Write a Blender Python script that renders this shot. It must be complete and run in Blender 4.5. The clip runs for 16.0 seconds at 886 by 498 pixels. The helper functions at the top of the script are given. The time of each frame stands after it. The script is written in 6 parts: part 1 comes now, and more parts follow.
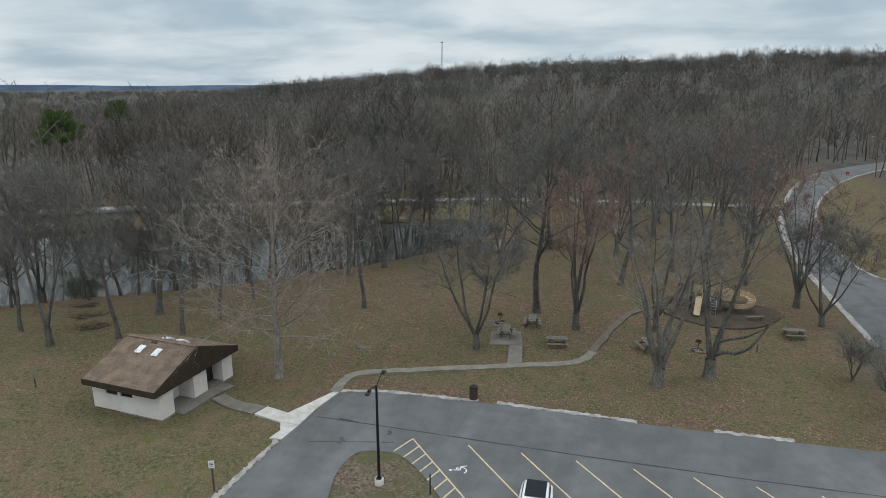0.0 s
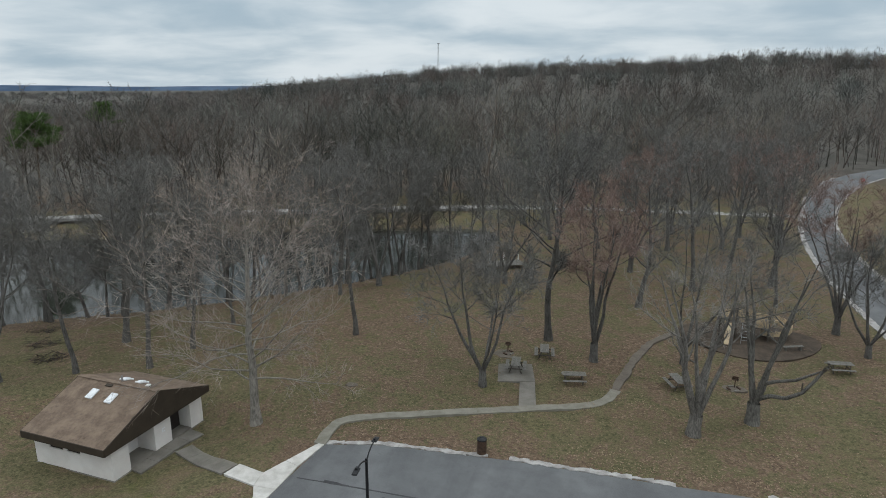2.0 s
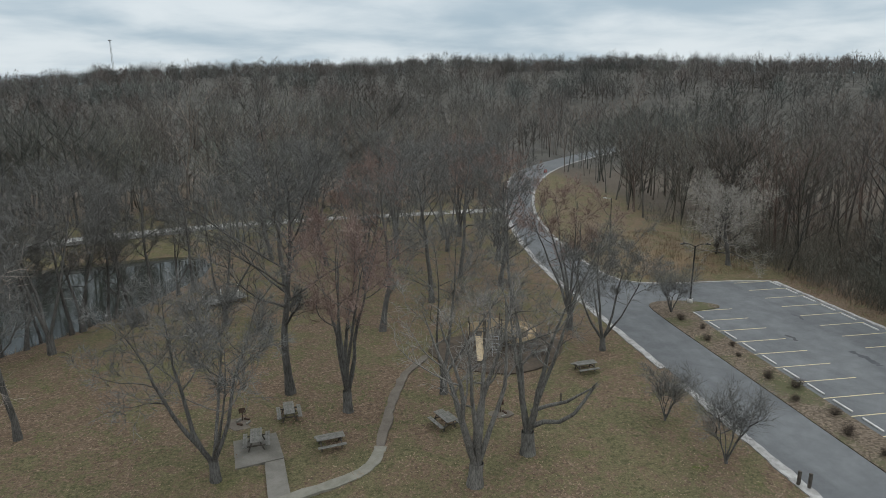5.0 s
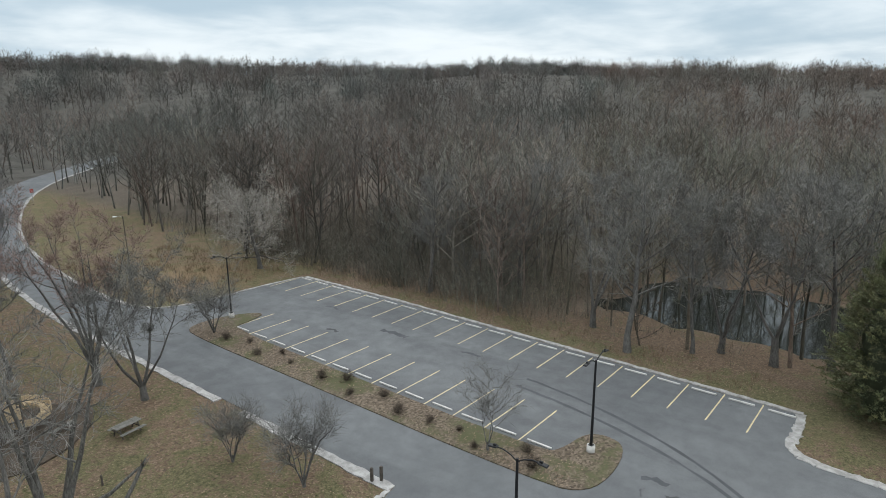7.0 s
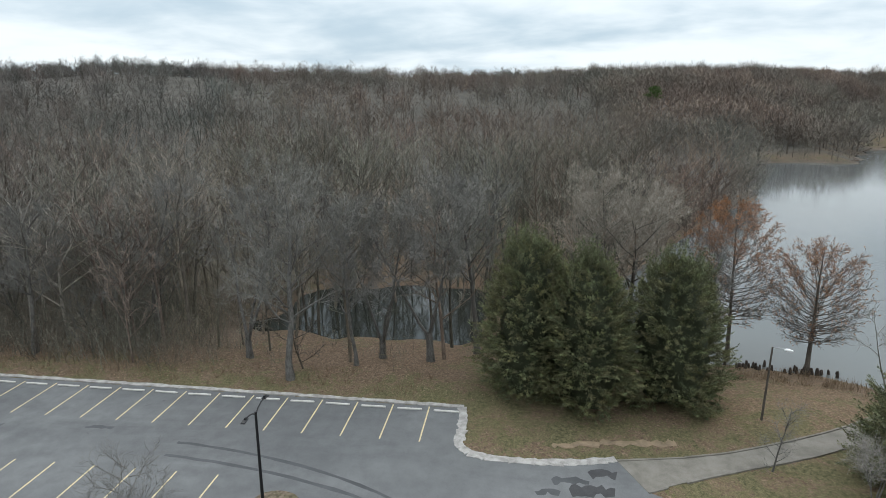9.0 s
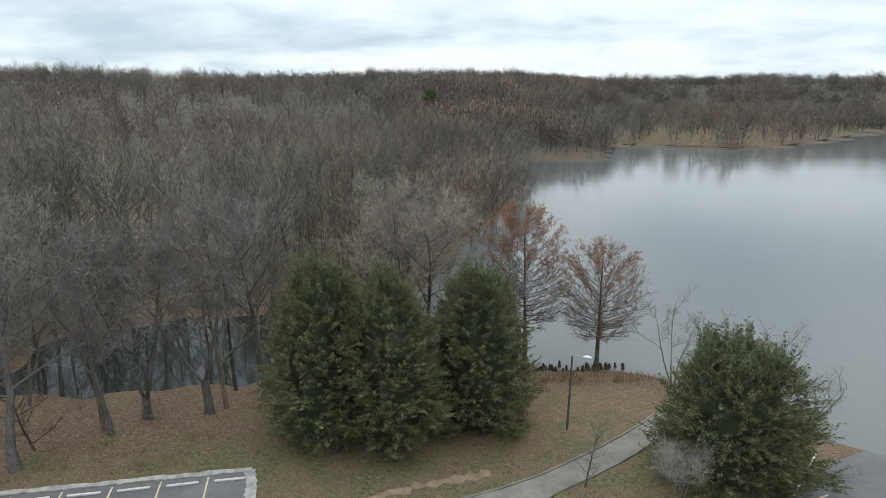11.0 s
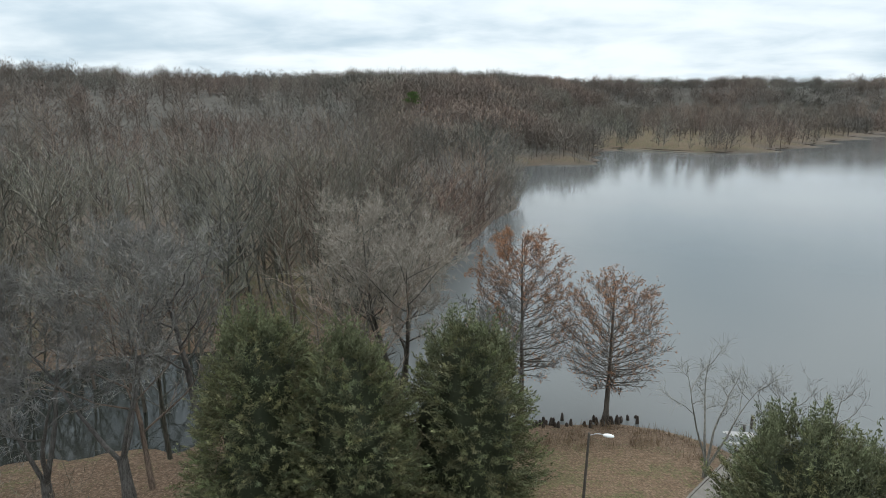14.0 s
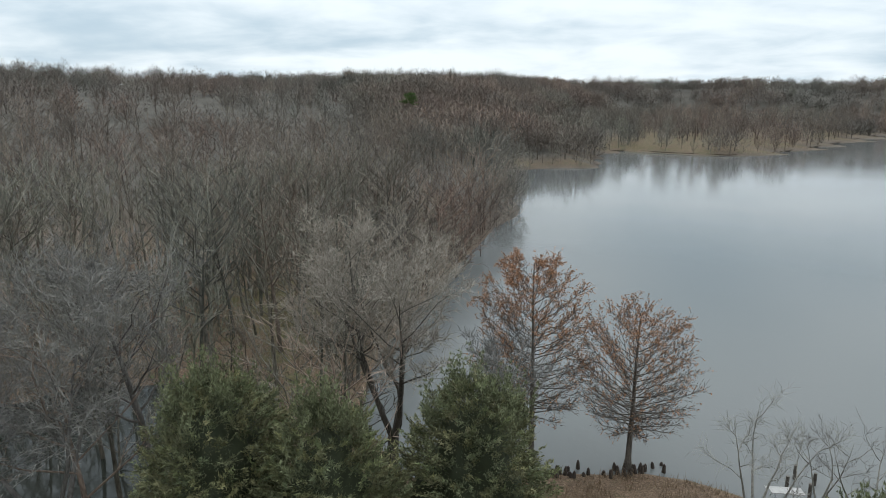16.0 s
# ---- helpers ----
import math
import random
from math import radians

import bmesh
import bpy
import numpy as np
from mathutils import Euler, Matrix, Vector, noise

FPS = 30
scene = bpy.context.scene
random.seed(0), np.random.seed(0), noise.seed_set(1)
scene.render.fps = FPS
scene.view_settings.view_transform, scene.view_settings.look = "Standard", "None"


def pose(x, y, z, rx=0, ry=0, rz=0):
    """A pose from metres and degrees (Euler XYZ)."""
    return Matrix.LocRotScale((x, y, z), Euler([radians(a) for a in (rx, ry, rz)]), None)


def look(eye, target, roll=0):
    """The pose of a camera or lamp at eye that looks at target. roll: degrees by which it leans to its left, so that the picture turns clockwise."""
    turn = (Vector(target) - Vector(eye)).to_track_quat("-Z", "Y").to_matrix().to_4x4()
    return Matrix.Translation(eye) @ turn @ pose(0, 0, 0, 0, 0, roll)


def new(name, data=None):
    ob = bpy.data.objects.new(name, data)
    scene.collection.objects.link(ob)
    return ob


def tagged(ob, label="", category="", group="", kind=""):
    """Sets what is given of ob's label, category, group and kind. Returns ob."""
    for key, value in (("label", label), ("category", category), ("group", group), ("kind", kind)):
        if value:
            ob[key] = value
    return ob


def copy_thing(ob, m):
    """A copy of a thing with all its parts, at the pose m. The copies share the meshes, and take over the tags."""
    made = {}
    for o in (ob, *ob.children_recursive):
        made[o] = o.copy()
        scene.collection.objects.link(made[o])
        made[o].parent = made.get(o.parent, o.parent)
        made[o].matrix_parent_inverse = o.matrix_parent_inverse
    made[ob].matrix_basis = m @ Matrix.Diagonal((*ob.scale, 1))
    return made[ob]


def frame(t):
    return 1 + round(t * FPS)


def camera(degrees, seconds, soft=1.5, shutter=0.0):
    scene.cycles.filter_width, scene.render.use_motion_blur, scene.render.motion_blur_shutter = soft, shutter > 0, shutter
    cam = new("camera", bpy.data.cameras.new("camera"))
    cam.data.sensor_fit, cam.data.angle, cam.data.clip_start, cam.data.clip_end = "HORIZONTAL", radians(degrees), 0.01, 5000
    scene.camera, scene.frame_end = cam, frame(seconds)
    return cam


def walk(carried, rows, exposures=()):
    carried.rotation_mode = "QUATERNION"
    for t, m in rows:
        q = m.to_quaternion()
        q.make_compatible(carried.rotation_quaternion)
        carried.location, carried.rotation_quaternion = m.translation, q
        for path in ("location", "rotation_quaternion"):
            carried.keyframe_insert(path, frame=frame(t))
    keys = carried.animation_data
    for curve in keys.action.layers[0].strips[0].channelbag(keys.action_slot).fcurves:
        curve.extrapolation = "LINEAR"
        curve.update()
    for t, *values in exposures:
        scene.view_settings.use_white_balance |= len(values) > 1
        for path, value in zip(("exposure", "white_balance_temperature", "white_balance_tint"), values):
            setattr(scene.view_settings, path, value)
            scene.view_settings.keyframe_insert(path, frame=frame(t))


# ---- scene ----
cam = camera(69.3, 16.0, soft=0.9)
METRES, EYE, TILT, LEAN, TURN = 50.7, 22.7, 0.0, 0.0, 16.9
ROWS = [
    (0.0, 0.0, 0.0, 0.0, -0.04, -14.34, 0.14),
    (0.5, -0.0024, 0.0353, 0.0001, -0.12, -14.32, 0.1),
    (1.0, -0.0049, 0.0703, 0.0002, -0.21, -14.28, 0.07),
    (1.5, -0.0072, 0.1054, -0.0001, -0.3, -14.24, 0.03),
    (2.0, -0.0093, 0.1404, -0.0002, -0.39, -14.21, -0.02),
    (2.5, -0.0111, 0.1751, 0.0003, -0.47, -14.18, -0.04),
    (3.0, -0.0123, 0.2091, 0.0003, -0.54, -14.15, -0.0),
    (5.5, 0.0113, 0.3549, 0.0021, -37.11, -14.1, 0.2),
    (6.0, 0.03, 0.3752, 0.0029, -48.16, -14.13, 0.25),
    (6.5, 0.0517, 0.3917, 0.004, -58.26, -14.16, 0.29),
    (7.0, 0.0762, 0.4055, 0.0037, -68.06, -14.13, 0.23),
    (7.5, 0.1044, 0.4122, 0.0037, -77.36, -14.1, 0.3),
    (8.0, 0.1323, 0.416, 0.0045, -84.56, -14.08, 0.28),
    (8.5, 0.1612, 0.4134, 0.0049, -91.43, -14.05, 0.28),
    (9.0, 0.1895, 0.4091, 0.0058, -99.34, -14.04, 0.24),
    (9.5, 0.2176, 0.402, 0.0057, -106.6, -14.0, 0.18),
    (10.0, 0.2442, 0.3927, 0.0059, -113.42, -13.96, 0.16),
    (12.5, 0.382, 0.3195, 0.0063, -119.66, -13.74, -0.04),
    (13.0, 0.4115, 0.3029, 0.0068, -119.7, -13.73, -0.12),
    (13.5, 0.4415, 0.2873, 0.0074, -119.76, -13.7, -0.24),
    (14.0, 0.4708, 0.271, 0.0075, -119.79, -13.67, -0.28),
    (14.5, 0.5, 0.2553, 0.0081, -119.85, -13.64, -0.33),
    (15.0, 0.5286, 0.2401, 0.0091, -119.91, -13.65, -0.35),
    (15.5, 0.5564, 0.2243, 0.0096, -119.95, -13.65, -0.36),
    (16.0, 0.5836, 0.2088, 0.0094, -119.97, -13.59, -0.36),
]
EXPOSURES = [(0.0, -0.25), (3.0, -0.25), (5.5, -0.20), (6.2, -0.10), (7.0, 0.08), (8.5, 0.18), (10.0, 0.21), (13.0, 0.21), (16.0, 0.17)]
walk(cam, [(t, pose(0, 0, EYE, TILT, LEAN, TURN) @ pose(METRES * x, METRES * y, METRES * z, 90 + pitch, roll, yaw)) for t, x, y, z, yaw, pitch, roll in ROWS], EXPOSURES)

# ---- sky and sun: a bright overcast afternoon ----
SUN_HEIGHT, SUN_TURN = radians(52), radians(60)
world = bpy.data.worlds.new("overcast_sky")
scene.world = world
world.use_nodes = True


class Nodes:
    """A small builder for node trees."""

    def __init__(self, tree):
        self.tree = tree
        tree.nodes.clear()

    def add(self, kind, links=None):
        node = self.tree.nodes.new(kind)
        for key, value in (links or {}).items():
            self.put(node, key, value)
        return node

    def put(self, node, key, value):
        socket = node.inputs[key]
        if isinstance(value, bpy.types.NodeSocket):
            self.tree.links.new(value, socket)
        elif isinstance(value, bpy.types.Node):
            self.tree.links.new(value.outputs[0], socket)
        else:
            socket.default_value = value

    def math(self, op, a, b=0.0, clamp=False):
        node = self.add("ShaderNodeMath", {0: a, 1: b})
        node.operation, node.use_clamp = op, clamp
        return node.outputs[0]

    def noise(self, vector, scale, detail=4.0, rough=0.55, warp=0.0):
        return self.add("ShaderNodeTexNoise", {"Vector": vector, "Scale": scale, "Detail": detail, "Roughness": rough, "Distortion": warp}).outputs[0]

    def span(self, value, low, high, to_low=0.0, to_high=1.0):
        node = self.add("ShaderNodeMapRange", {"Value": value, "From Min": low, "From Max": high, "To Min": to_low, "To Max": to_high})
        node.interpolation_type = "SMOOTHSTEP"
        return node.outputs[0]

    def mix(self, share, a, b, blend="MIX"):
        node = self.add("ShaderNodeMix")
        node.data_type, node.blend_type = "RGBA", blend
        for key, value in ((0, share), (6, a), (7, b)):
            if isinstance(value, tuple) and len(value) == 3:
                value = (*value, 1.0)
            self.put(node, key, value)
        return node.outputs[2]

    def layer(self, name):
        node = self.add("ShaderNodeVertexColor")
        node.layer_name = name
        return node.outputs[0]

    def times(self, vector, factors):
        node = self.add("ShaderNodeVectorMath", {0: vector, 1: factors})
        node.operation = "MULTIPLY"
        return node.outputs[0]


n = Nodes(world.node_tree)
sky = n.add("ShaderNodeTexSky")
sky.sky_type, sky.sun_disc = "NISHITA", False
sky.sun_elevation, sky.sun_rotation, sky.dust_density = SUN_HEIGHT, SUN_TURN, 2.0
way = n.add("ShaderNodeTexCoord").outputs["Generated"]
parts = n.add("ShaderNodeSeparateXYZ", {0: way})
up = n.math("MAXIMUM", parts.outputs[2], 0.0)
lift = n.math("ADD", up, 0.16)
flat = n.add("ShaderNodeCombineXYZ", {0: n.math("DIVIDE", parts.outputs[0], lift), 1: n.math("DIVIDE", parts.outputs[1], lift), 2: 0.0})
banks = n.noise(flat, 0.55, 4.0, 0.45, 0.5)
puffs = n.noise(flat, 1.7, 6.0, 0.55, 0.3)
cover = n.math("ADD", n.math("MULTIPLY", banks, 0.72), n.math("MULTIPLY", puffs, 0.28))
grey = n.mix(n.span(cover, 0.36, 0.60), (4.8, 6.15, 7.2), (8.75, 9.6, 10.1))
cloudy = n.mix(0.94, sky.outputs[0], grey)
# the thicker cloud overhead is a plainer white than the bluish rim
cloudy = n.mix(n.span(up, 0.16, 0.6), cloudy, n.mix(1.0, cloudy, (1.055, 1.0, 0.96), "MULTIPLY"))
# an overcast sky is brighter overhead than at the horizon
bright = n.math("ADD", 1.0, n.math("MULTIPLY", n.span(up, 0.16, 0.85), 1.25))
n.add("ShaderNodeOutputWorld", {0: n.add("ShaderNodeBackground", {"Color": cloudy, "Strength": n.math("MULTIPLY", bright, 0.098)}).outputs[0]})

sun = new("sun", bpy.data.lights.new("sun", "SUN"))
sun.data.energy, sun.data.angle, sun.data.color = 0.6, radians(25), (1.0, 0.96, 0.9)
sun.matrix_world = look((61, 35, 90), (0, 0, 0))

# ---- materials ----
def material(name):
    m = bpy.data.materials.new(name)
    m.use_nodes = True
    return m, Nodes(m.node_tree)


def finish(n, colour, rough=0.8, bump=None, depth=0.02, metal=0.0, spec=0.3, **more):
    """Closes a material with one principled surface."""
    links = {"Base Color": colour if not isinstance(colour, tuple) else (*colour, 1.0), "Roughness": rough, "Metallic": metal, "Specular IOR Level": spec}
    links.update(more)
    if bump is not None:
        links["Normal"] = n.add("ShaderNodeBump", {"Height": bump, "Strength": 0.6, "Distance": depth}).outputs[0]
    shader = n.add("ShaderNodeBsdfPrincipled", links)
    n.add("ShaderNodeOutputMaterial", {0: shader.outputs[0]})


def plain(name, low, high, scale=3.0, rough=0.7, depth=0.01, metal=0.0, spec=0.3, fine=30.0):
    """Two tones mixed by stains and by grain, with relief."""
    m, n = material(name)
    at = n.add("ShaderNodeTexCoord").outputs["Object"]
    stains, grain = n.noise(at, scale, 5.0, 0.6), n.noise(at, fine, 3.0, 0.6)
    pick = n.add("ShaderNodeObjectInfo").outputs["Random"]
    share = n.math("ADD", n.math("ADD", n.span(stains, 0.3, 0.7, 0.0, 0.6), n.span(grain, 0.25, 0.75, 0.0, 0.3)), n.math("MULTIPLY", pick, 0.12))
    finish(n, n.mix(share, low, high), rough, grain, depth, metal, spec)
    return m


def ground_material():
    """Winter lawn, leaf litter, shade-toned woodland floor and bare soil by the sheet's own zones."""
    m, n = material("winter_ground")
    at = n.add("ShaderNodeNewGeometry").outputs["Position"]
    layer = n.add("ShaderNodeVertexColor")
    layer.layer_name = "zone"
    zone = n.add("ShaderNodeSeparateColor", {0: layer.outputs["Color"]})
    wide, mid, fine = n.noise(at, 0.06, 5.0, 0.6), n.noise(at, 0.45, 5.0, 0.65, 0.6), n.noise(at, 3.2, 4.0, 0.7)
    speck = n.add("ShaderNodeTexVoronoi", {"Vector": at, "Scale": 6.0, "Randomness": 1.0})
    tone = n.add("ShaderNodeSeparateColor", {0: speck.outputs["Color"]})
    turf = n.mix(n.span(fine, 0.3, 0.7), (0.065, 0.063, 0.032), (0.145, 0.129, 0.075))
    turf = n.mix(n.span(mid, 0.42, 0.66), turf, (0.142, 0.113, 0.070))
    turf = n.mix(n.math("MULTIPLY", n.span(n.noise(at, 0.22, 4.0, 0.7), 0.56, 0.70), zone.outputs[1]), turf, (0.078, 0.094, 0.024))
    litter = n.mix(tone.outputs[0], (0.080, 0.059, 0.043), (0.205, 0.150, 0.110))
    litter = n.mix(n.span(fine, 0.35, 0.75), litter, (0.112, 0.074, 0.052))
    leafy = n.math("ADD", zone.outputs[0], n.math("ADD", n.span(mid, 0.3, 0.7, -0.34, 0.34), n.span(wide, 0.3, 0.7, -0.2, 0.2)))
    share = n.span(n.math("ADD", leafy, n.span(tone.outputs[1], 0.0, 1.0, -0.22, 0.22)), 0.30, 0.72)
    colour = n.mix(share, turf, litter)
    straw = n.mix(n.span(fine, 0.3, 0.7), (0.165, 0.105, 0.06), (0.28, 0.20, 0.125))
    colour = n.mix(n.math("MULTIPLY", zone.outputs[2], n.span(mid, 0.25, 0.6), True), colour, straw)
    relief = n.math("ADD", n.math("MULTIPLY", fine, 0.6), n.math("MULTIPLY", speck.outputs["Distance"], 0.5))
    # floor under the woods: canopy shade put into a darker, greyer colour
    canopy_shade = n.mix(n.span(n.noise(at, 0.12, 4.0, 0.65), 0.35, 0.65), (0.066, 0.062, 0.056), (0.104, 0.097, 0.087))
    colour = n.mix(layer.outputs["Alpha"], colour, canopy_shade)
    blade = n.noise(at, 9.0, 3.0, 0.75)
    colour = n.mix(1.0, colour, n.mix(n.span(blade, 0.32, 0.68), (0.72, 0.72, 0.72), (1.3, 1.28, 1.22)), "MULTIPLY")
    finish(n, colour, 0.95, relief, 0.14, spec=0.1)
    return m


def asphalt_material(name, dark, light):
    m, n = material(name)
    at = n.add("ShaderNodeNewGeometry").outputs["Position"]
    wide, mid, grain = n.noise(at, 0.10, 4.0, 0.6, 0.8), n.noise(at, 0.7, 5.0, 0.65), n.noise(at, 22.0, 3.0, 0.7)
    colour = n.mix(n.span(wide, 0.35, 0.65), dark, light)
    colour = n.mix(n.span(mid, 0.3, 0.7, 0.0, 0.45), colour, tuple(0.72 * c for c in dark))
    colour = n.mix(n.span(grain, 0.3, 0.7, 0.0, 0.35), colour, tuple(1.25 * c for c in light))
    worn = n.noise(n.times(at, (0.5, 0.12, 1.0)), 0.5, 4.0, 0.6, 0.6)
    colour = n.mix(1.0, colour, n.mix(n.span(worn, 0.36, 0.64), (0.87, 0.87, 0.875), (1.10, 1.10, 1.095)), "MULTIPLY")
    oil = n.span(n.noise(at, 0.33, 6.0, 0.7, 1.2), 0.66, 0.74)
    colour = n.mix(n.math("MULTIPLY", oil, 0.55), colour, (0.03, 0.03, 0.031))
    finish(n, colour, n.span(mid, 0.3, 0.7, 0.72, 0.9), grain, 0.012, spec=0.25)
    return m


def water_material(name, tint, rough, wave):
    m, n = material(name)
    at = n.add("ShaderNodeNewGeometry").outputs["Position"]
    swell = n.math("ADD", n.noise(at, 1.3, 5.0, 0.65, 0.6), n.math("MULTIPLY", n.noise(at, 0.09, 3.0, 0.5), 2.0))
    calm = n.span(n.noise(at, 0.02, 3.0, 0.5), 0.4, 0.62, 0.35, 1.0)
    bump = n.add("ShaderNodeBump", {"Height": n.math("MULTIPLY", swell, calm), "Strength": wave, "Distance": 0.06}).outputs[0]
    shader = n.add("ShaderNodeBsdfPrincipled", {"Base Color": (*tint, 1.0), "Roughness": rough, "IOR": 1.33, "Normal": bump, "Specular IOR Level": 0.5})
    n.add("ShaderNodeOutputMaterial", {0: shader.outputs[0]})
    return m


def bark_material(name, low, high):
    """Bark and twigs; each tree carries its own tint."""
    m, n = material(name)
    at = n.add("ShaderNodeTexCoord").outputs["Object"]
    ridges = n.noise(n.times(at, (9.0, 9.0, 1.6)), 1.6, 4.0, 0.65)
    moss = n.noise(at, 0.7, 4.0, 0.6)
    share = n.math("ADD", n.span(ridges, 0.3, 0.7, 0.0, 0.7), n.span(moss, 0.35, 0.7, 0.0, 0.4))
    tint = n.layer("tint")
    finish(n, n.mix(1.0, n.mix(share, low, high), tint, "MULTIPLY"), 0.92, ridges, 0.03, spec=0.12)
    return m


def leaf_material(name, low, high, scale=1.2, tinted=False):
    m, n = material(name)
    at = n.add("ShaderNodeTexCoord").outputs["Object"]
    patch = n.noise(at, scale, 4.0, 0.6)
    island = n.add("ShaderNodeNewGeometry").outputs["Random Per Island"]
    share = n.math("ADD", n.span(patch, 0.3, 0.7, 0.0, 0.6), n.math("MULTIPLY", island, 0.45))
    colour = n.mix(share, low, high)
    if tinted:
        colour = n.mix(1.0, colour, n.layer("tint"), "MULTIPLY")
    finish(n, colour, 0.75, None, spec=0.2)
    return m


GROUND = ground_material()
ASPHALT = asphalt_material("aged_asphalt", (0.108, 0.110, 0.113), (0.134, 0.136, 0.139))
CONCRETE = plain("pale_concrete", (0.36, 0.34, 0.31), (0.62, 0.60, 0.57), 1.3, 0.85, 0.01)
OLD_CONCRETE = plain("weathered_concrete", (0.115, 0.104, 0.088), (0.225, 0.208, 0.182), 0.8, 0.9, 0.02)
SHOULDER = plain("kerb_concrete", (0.17, 0.16, 0.15), (0.46, 0.44, 0.42), 1.6, 0.9, 0.02)
FOOTPATH = plain("tan_footpath", (0.15, 0.140, 0.112), (0.26, 0.245, 0.205), 1.4, 0.92, 0.02)
GRAVEL = plain("pale_gravel", (0.20, 0.19, 0.175), (0.42, 0.41, 0.39), 0.3, 0.95, 0.03, fine=4.0)
WATER = water_material("lake_water", (0.112, 0.119, 0.118), 0.07, 0.22)
SWAMP = water_material("still_pond_water", (0.022, 0.024, 0.02), 0.04, 0.10)
BARK = bark_material("grey_brown_bark", (0.050, 0.047, 0.043), (0.178, 0.168, 0.155))
TWIG = bark_material("bare_twigs", (0.100, 0.096, 0.089), (0.198, 0.190, 0.178))
NEEDLE = leaf_material("cedar_foliage", (0.058, 0.068, 0.033), (0.168, 0.178, 0.098), 1.2, True)
# the crown's inner shade, put into a dark colour of its own
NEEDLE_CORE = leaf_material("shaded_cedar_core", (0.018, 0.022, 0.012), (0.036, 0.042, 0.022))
RUST = leaf_material("rust_cypress_leaves", (0.17, 0.080, 0.038), (0.37, 0.18, 0.090))
PINE_LEAF = leaf_material("pine_needles", (0.030, 0.058, 0.014), (0.085, 0.135, 0.035))
DRY_LEAF = leaf_material("fallen_leaves", (0.085, 0.052, 0.032), (0.32, 0.235, 0.16), 0.3)
STEM = leaf_material("dry_stems", (0.12, 0.085, 0.055), (0.26, 0.19, 0.125), 0.6)

# ---- mesh helpers ----
def link_mesh(name, mesh, mats, parent=None, label=""):
    ob = new(name, mesh)
    for m in mats if isinstance(mats, (list, tuple)) else [mats]:
        if m.name not in mesh.materials:
            mesh.materials.append(m)
    if parent is not None:
        ob.parent = parent
    return tagged(ob, label)


def part(name, bm, mats, parent=None, label="", smooth=False):
    """Links a bmesh as one mesh object, under a thing or a part where one is given."""
    mesh = bpy.data.meshes.new(name)
    bmesh.ops.recalc_face_normals(bm, faces=bm.faces)
    bm.to_mesh(mesh)
    bm.free()
    if smooth:
        mesh.shade_smooth()
    return link_mesh(name, mesh, mats, parent, label)


def fast_mesh(name, verts, tris, slots=None, tint=None, layer="tint"):
    """A mesh of triangles from arrays."""
    mesh = bpy.data.meshes.new(name)
    verts, tris = np.asarray(verts, np.float32), np.asarray(tris, np.int32)
    mesh.vertices.add(len(verts))
    mesh.vertices.foreach_set("co", verts.ravel())
    mesh.loops.add(tris.size)
    mesh.loops.foreach_set("vertex_index", tris.ravel())
    mesh.polygons.add(len(tris))
    mesh.polygons.foreach_set("loop_start", np.arange(0, tris.size, 3, dtype=np.int32))
    if slots is not None:
        mesh.polygons.foreach_set("material_index", np.asarray(slots, np.int32))
    if tint is not None:
        mesh.color_attributes.new(layer, "FLOAT_COLOR", "POINT").data.foreach_set("color", np.asarray(tint, np.float32).ravel())
    mesh.update(calc_edges=True)
    mesh.validate()
    return mesh


def box(bm, size, at=(0, 0, 0), turn=(0, 0, 0), bevel=0.0):
    """A box with soft edges, centred at a place."""
    geo = bmesh.ops.create_cube(bm, size=1.0, matrix=pose(*at, *turn) @ Matrix.Diagonal((*size, 1)))
    if bevel:
        edges = list({e for v in geo["verts"] for e in v.link_edges})
        bmesh.ops.bevel(bm, geom=edges, offset=bevel, segments=1, affect="EDGES")
    return bm


def tube(bm, a, b, r0, r1=None, sides=8):
    """A tapered round bar between two places."""
    a, b = Vector(a), Vector(b)
    turn = (b - a).to_track_quat("Z", "Y").to_matrix().to_4x4()
    bmesh.ops.create_cone(bm, cap_ends=True, segments=sides, radius1=r0, radius2=r0 if r1 is None else r1, depth=(b - a).length, matrix=Matrix.Translation((a + b) / 2) @ turn)
    return bm


def pipe(name, points, radius, mats, parent=None, label=""):
    """A bent round bar through places, as one mesh."""
    bm = bmesh.new()
    for a, b in zip(points, points[1:]):
        tube(bm, a, b, radius)
    return part(name, bm, mats, parent, label)


def slab(bm, outline, top, thick):
    """A flat slab of any outline."""
    face = bm.faces.new([bm.verts.new((x, y, top)) for x, y in outline])
    if face.normal.z < 0:
        face.normal_flip()
    low = bmesh.ops.extrude_face_region(bm, geom=[face])
    bmesh.ops.translate(bm, vec=(0, 0, -thick), verts=[g for g in low["geom"] if isinstance(g, bmesh.types.BMVert)])
    bmesh.ops.triangulate(bm, faces=bm.faces)
    return bm


def ribbon(centre, half, wobble=0.0, seed=1):
    """The outline of a strip along a line."""
    rng, left, right = random.Random(seed), [], []
    for i, (x, y) in enumerate(centre):
        (ax, ay), (bx, by) = centre[max(i - 1, 0)], centre[min(i + 1, len(centre) - 1)]
        d = math.hypot(bx - ax, by - ay)
        nx, ny = -(by - ay) / d, (bx - ax) / d
        l, r = half + rng.uniform(-wobble, wobble), half + rng.uniform(-wobble, wobble)
        left.append((x + nx * l, y + ny * l)), right.append((x - nx * r, y - ny * r))
    return left + right[::-1]


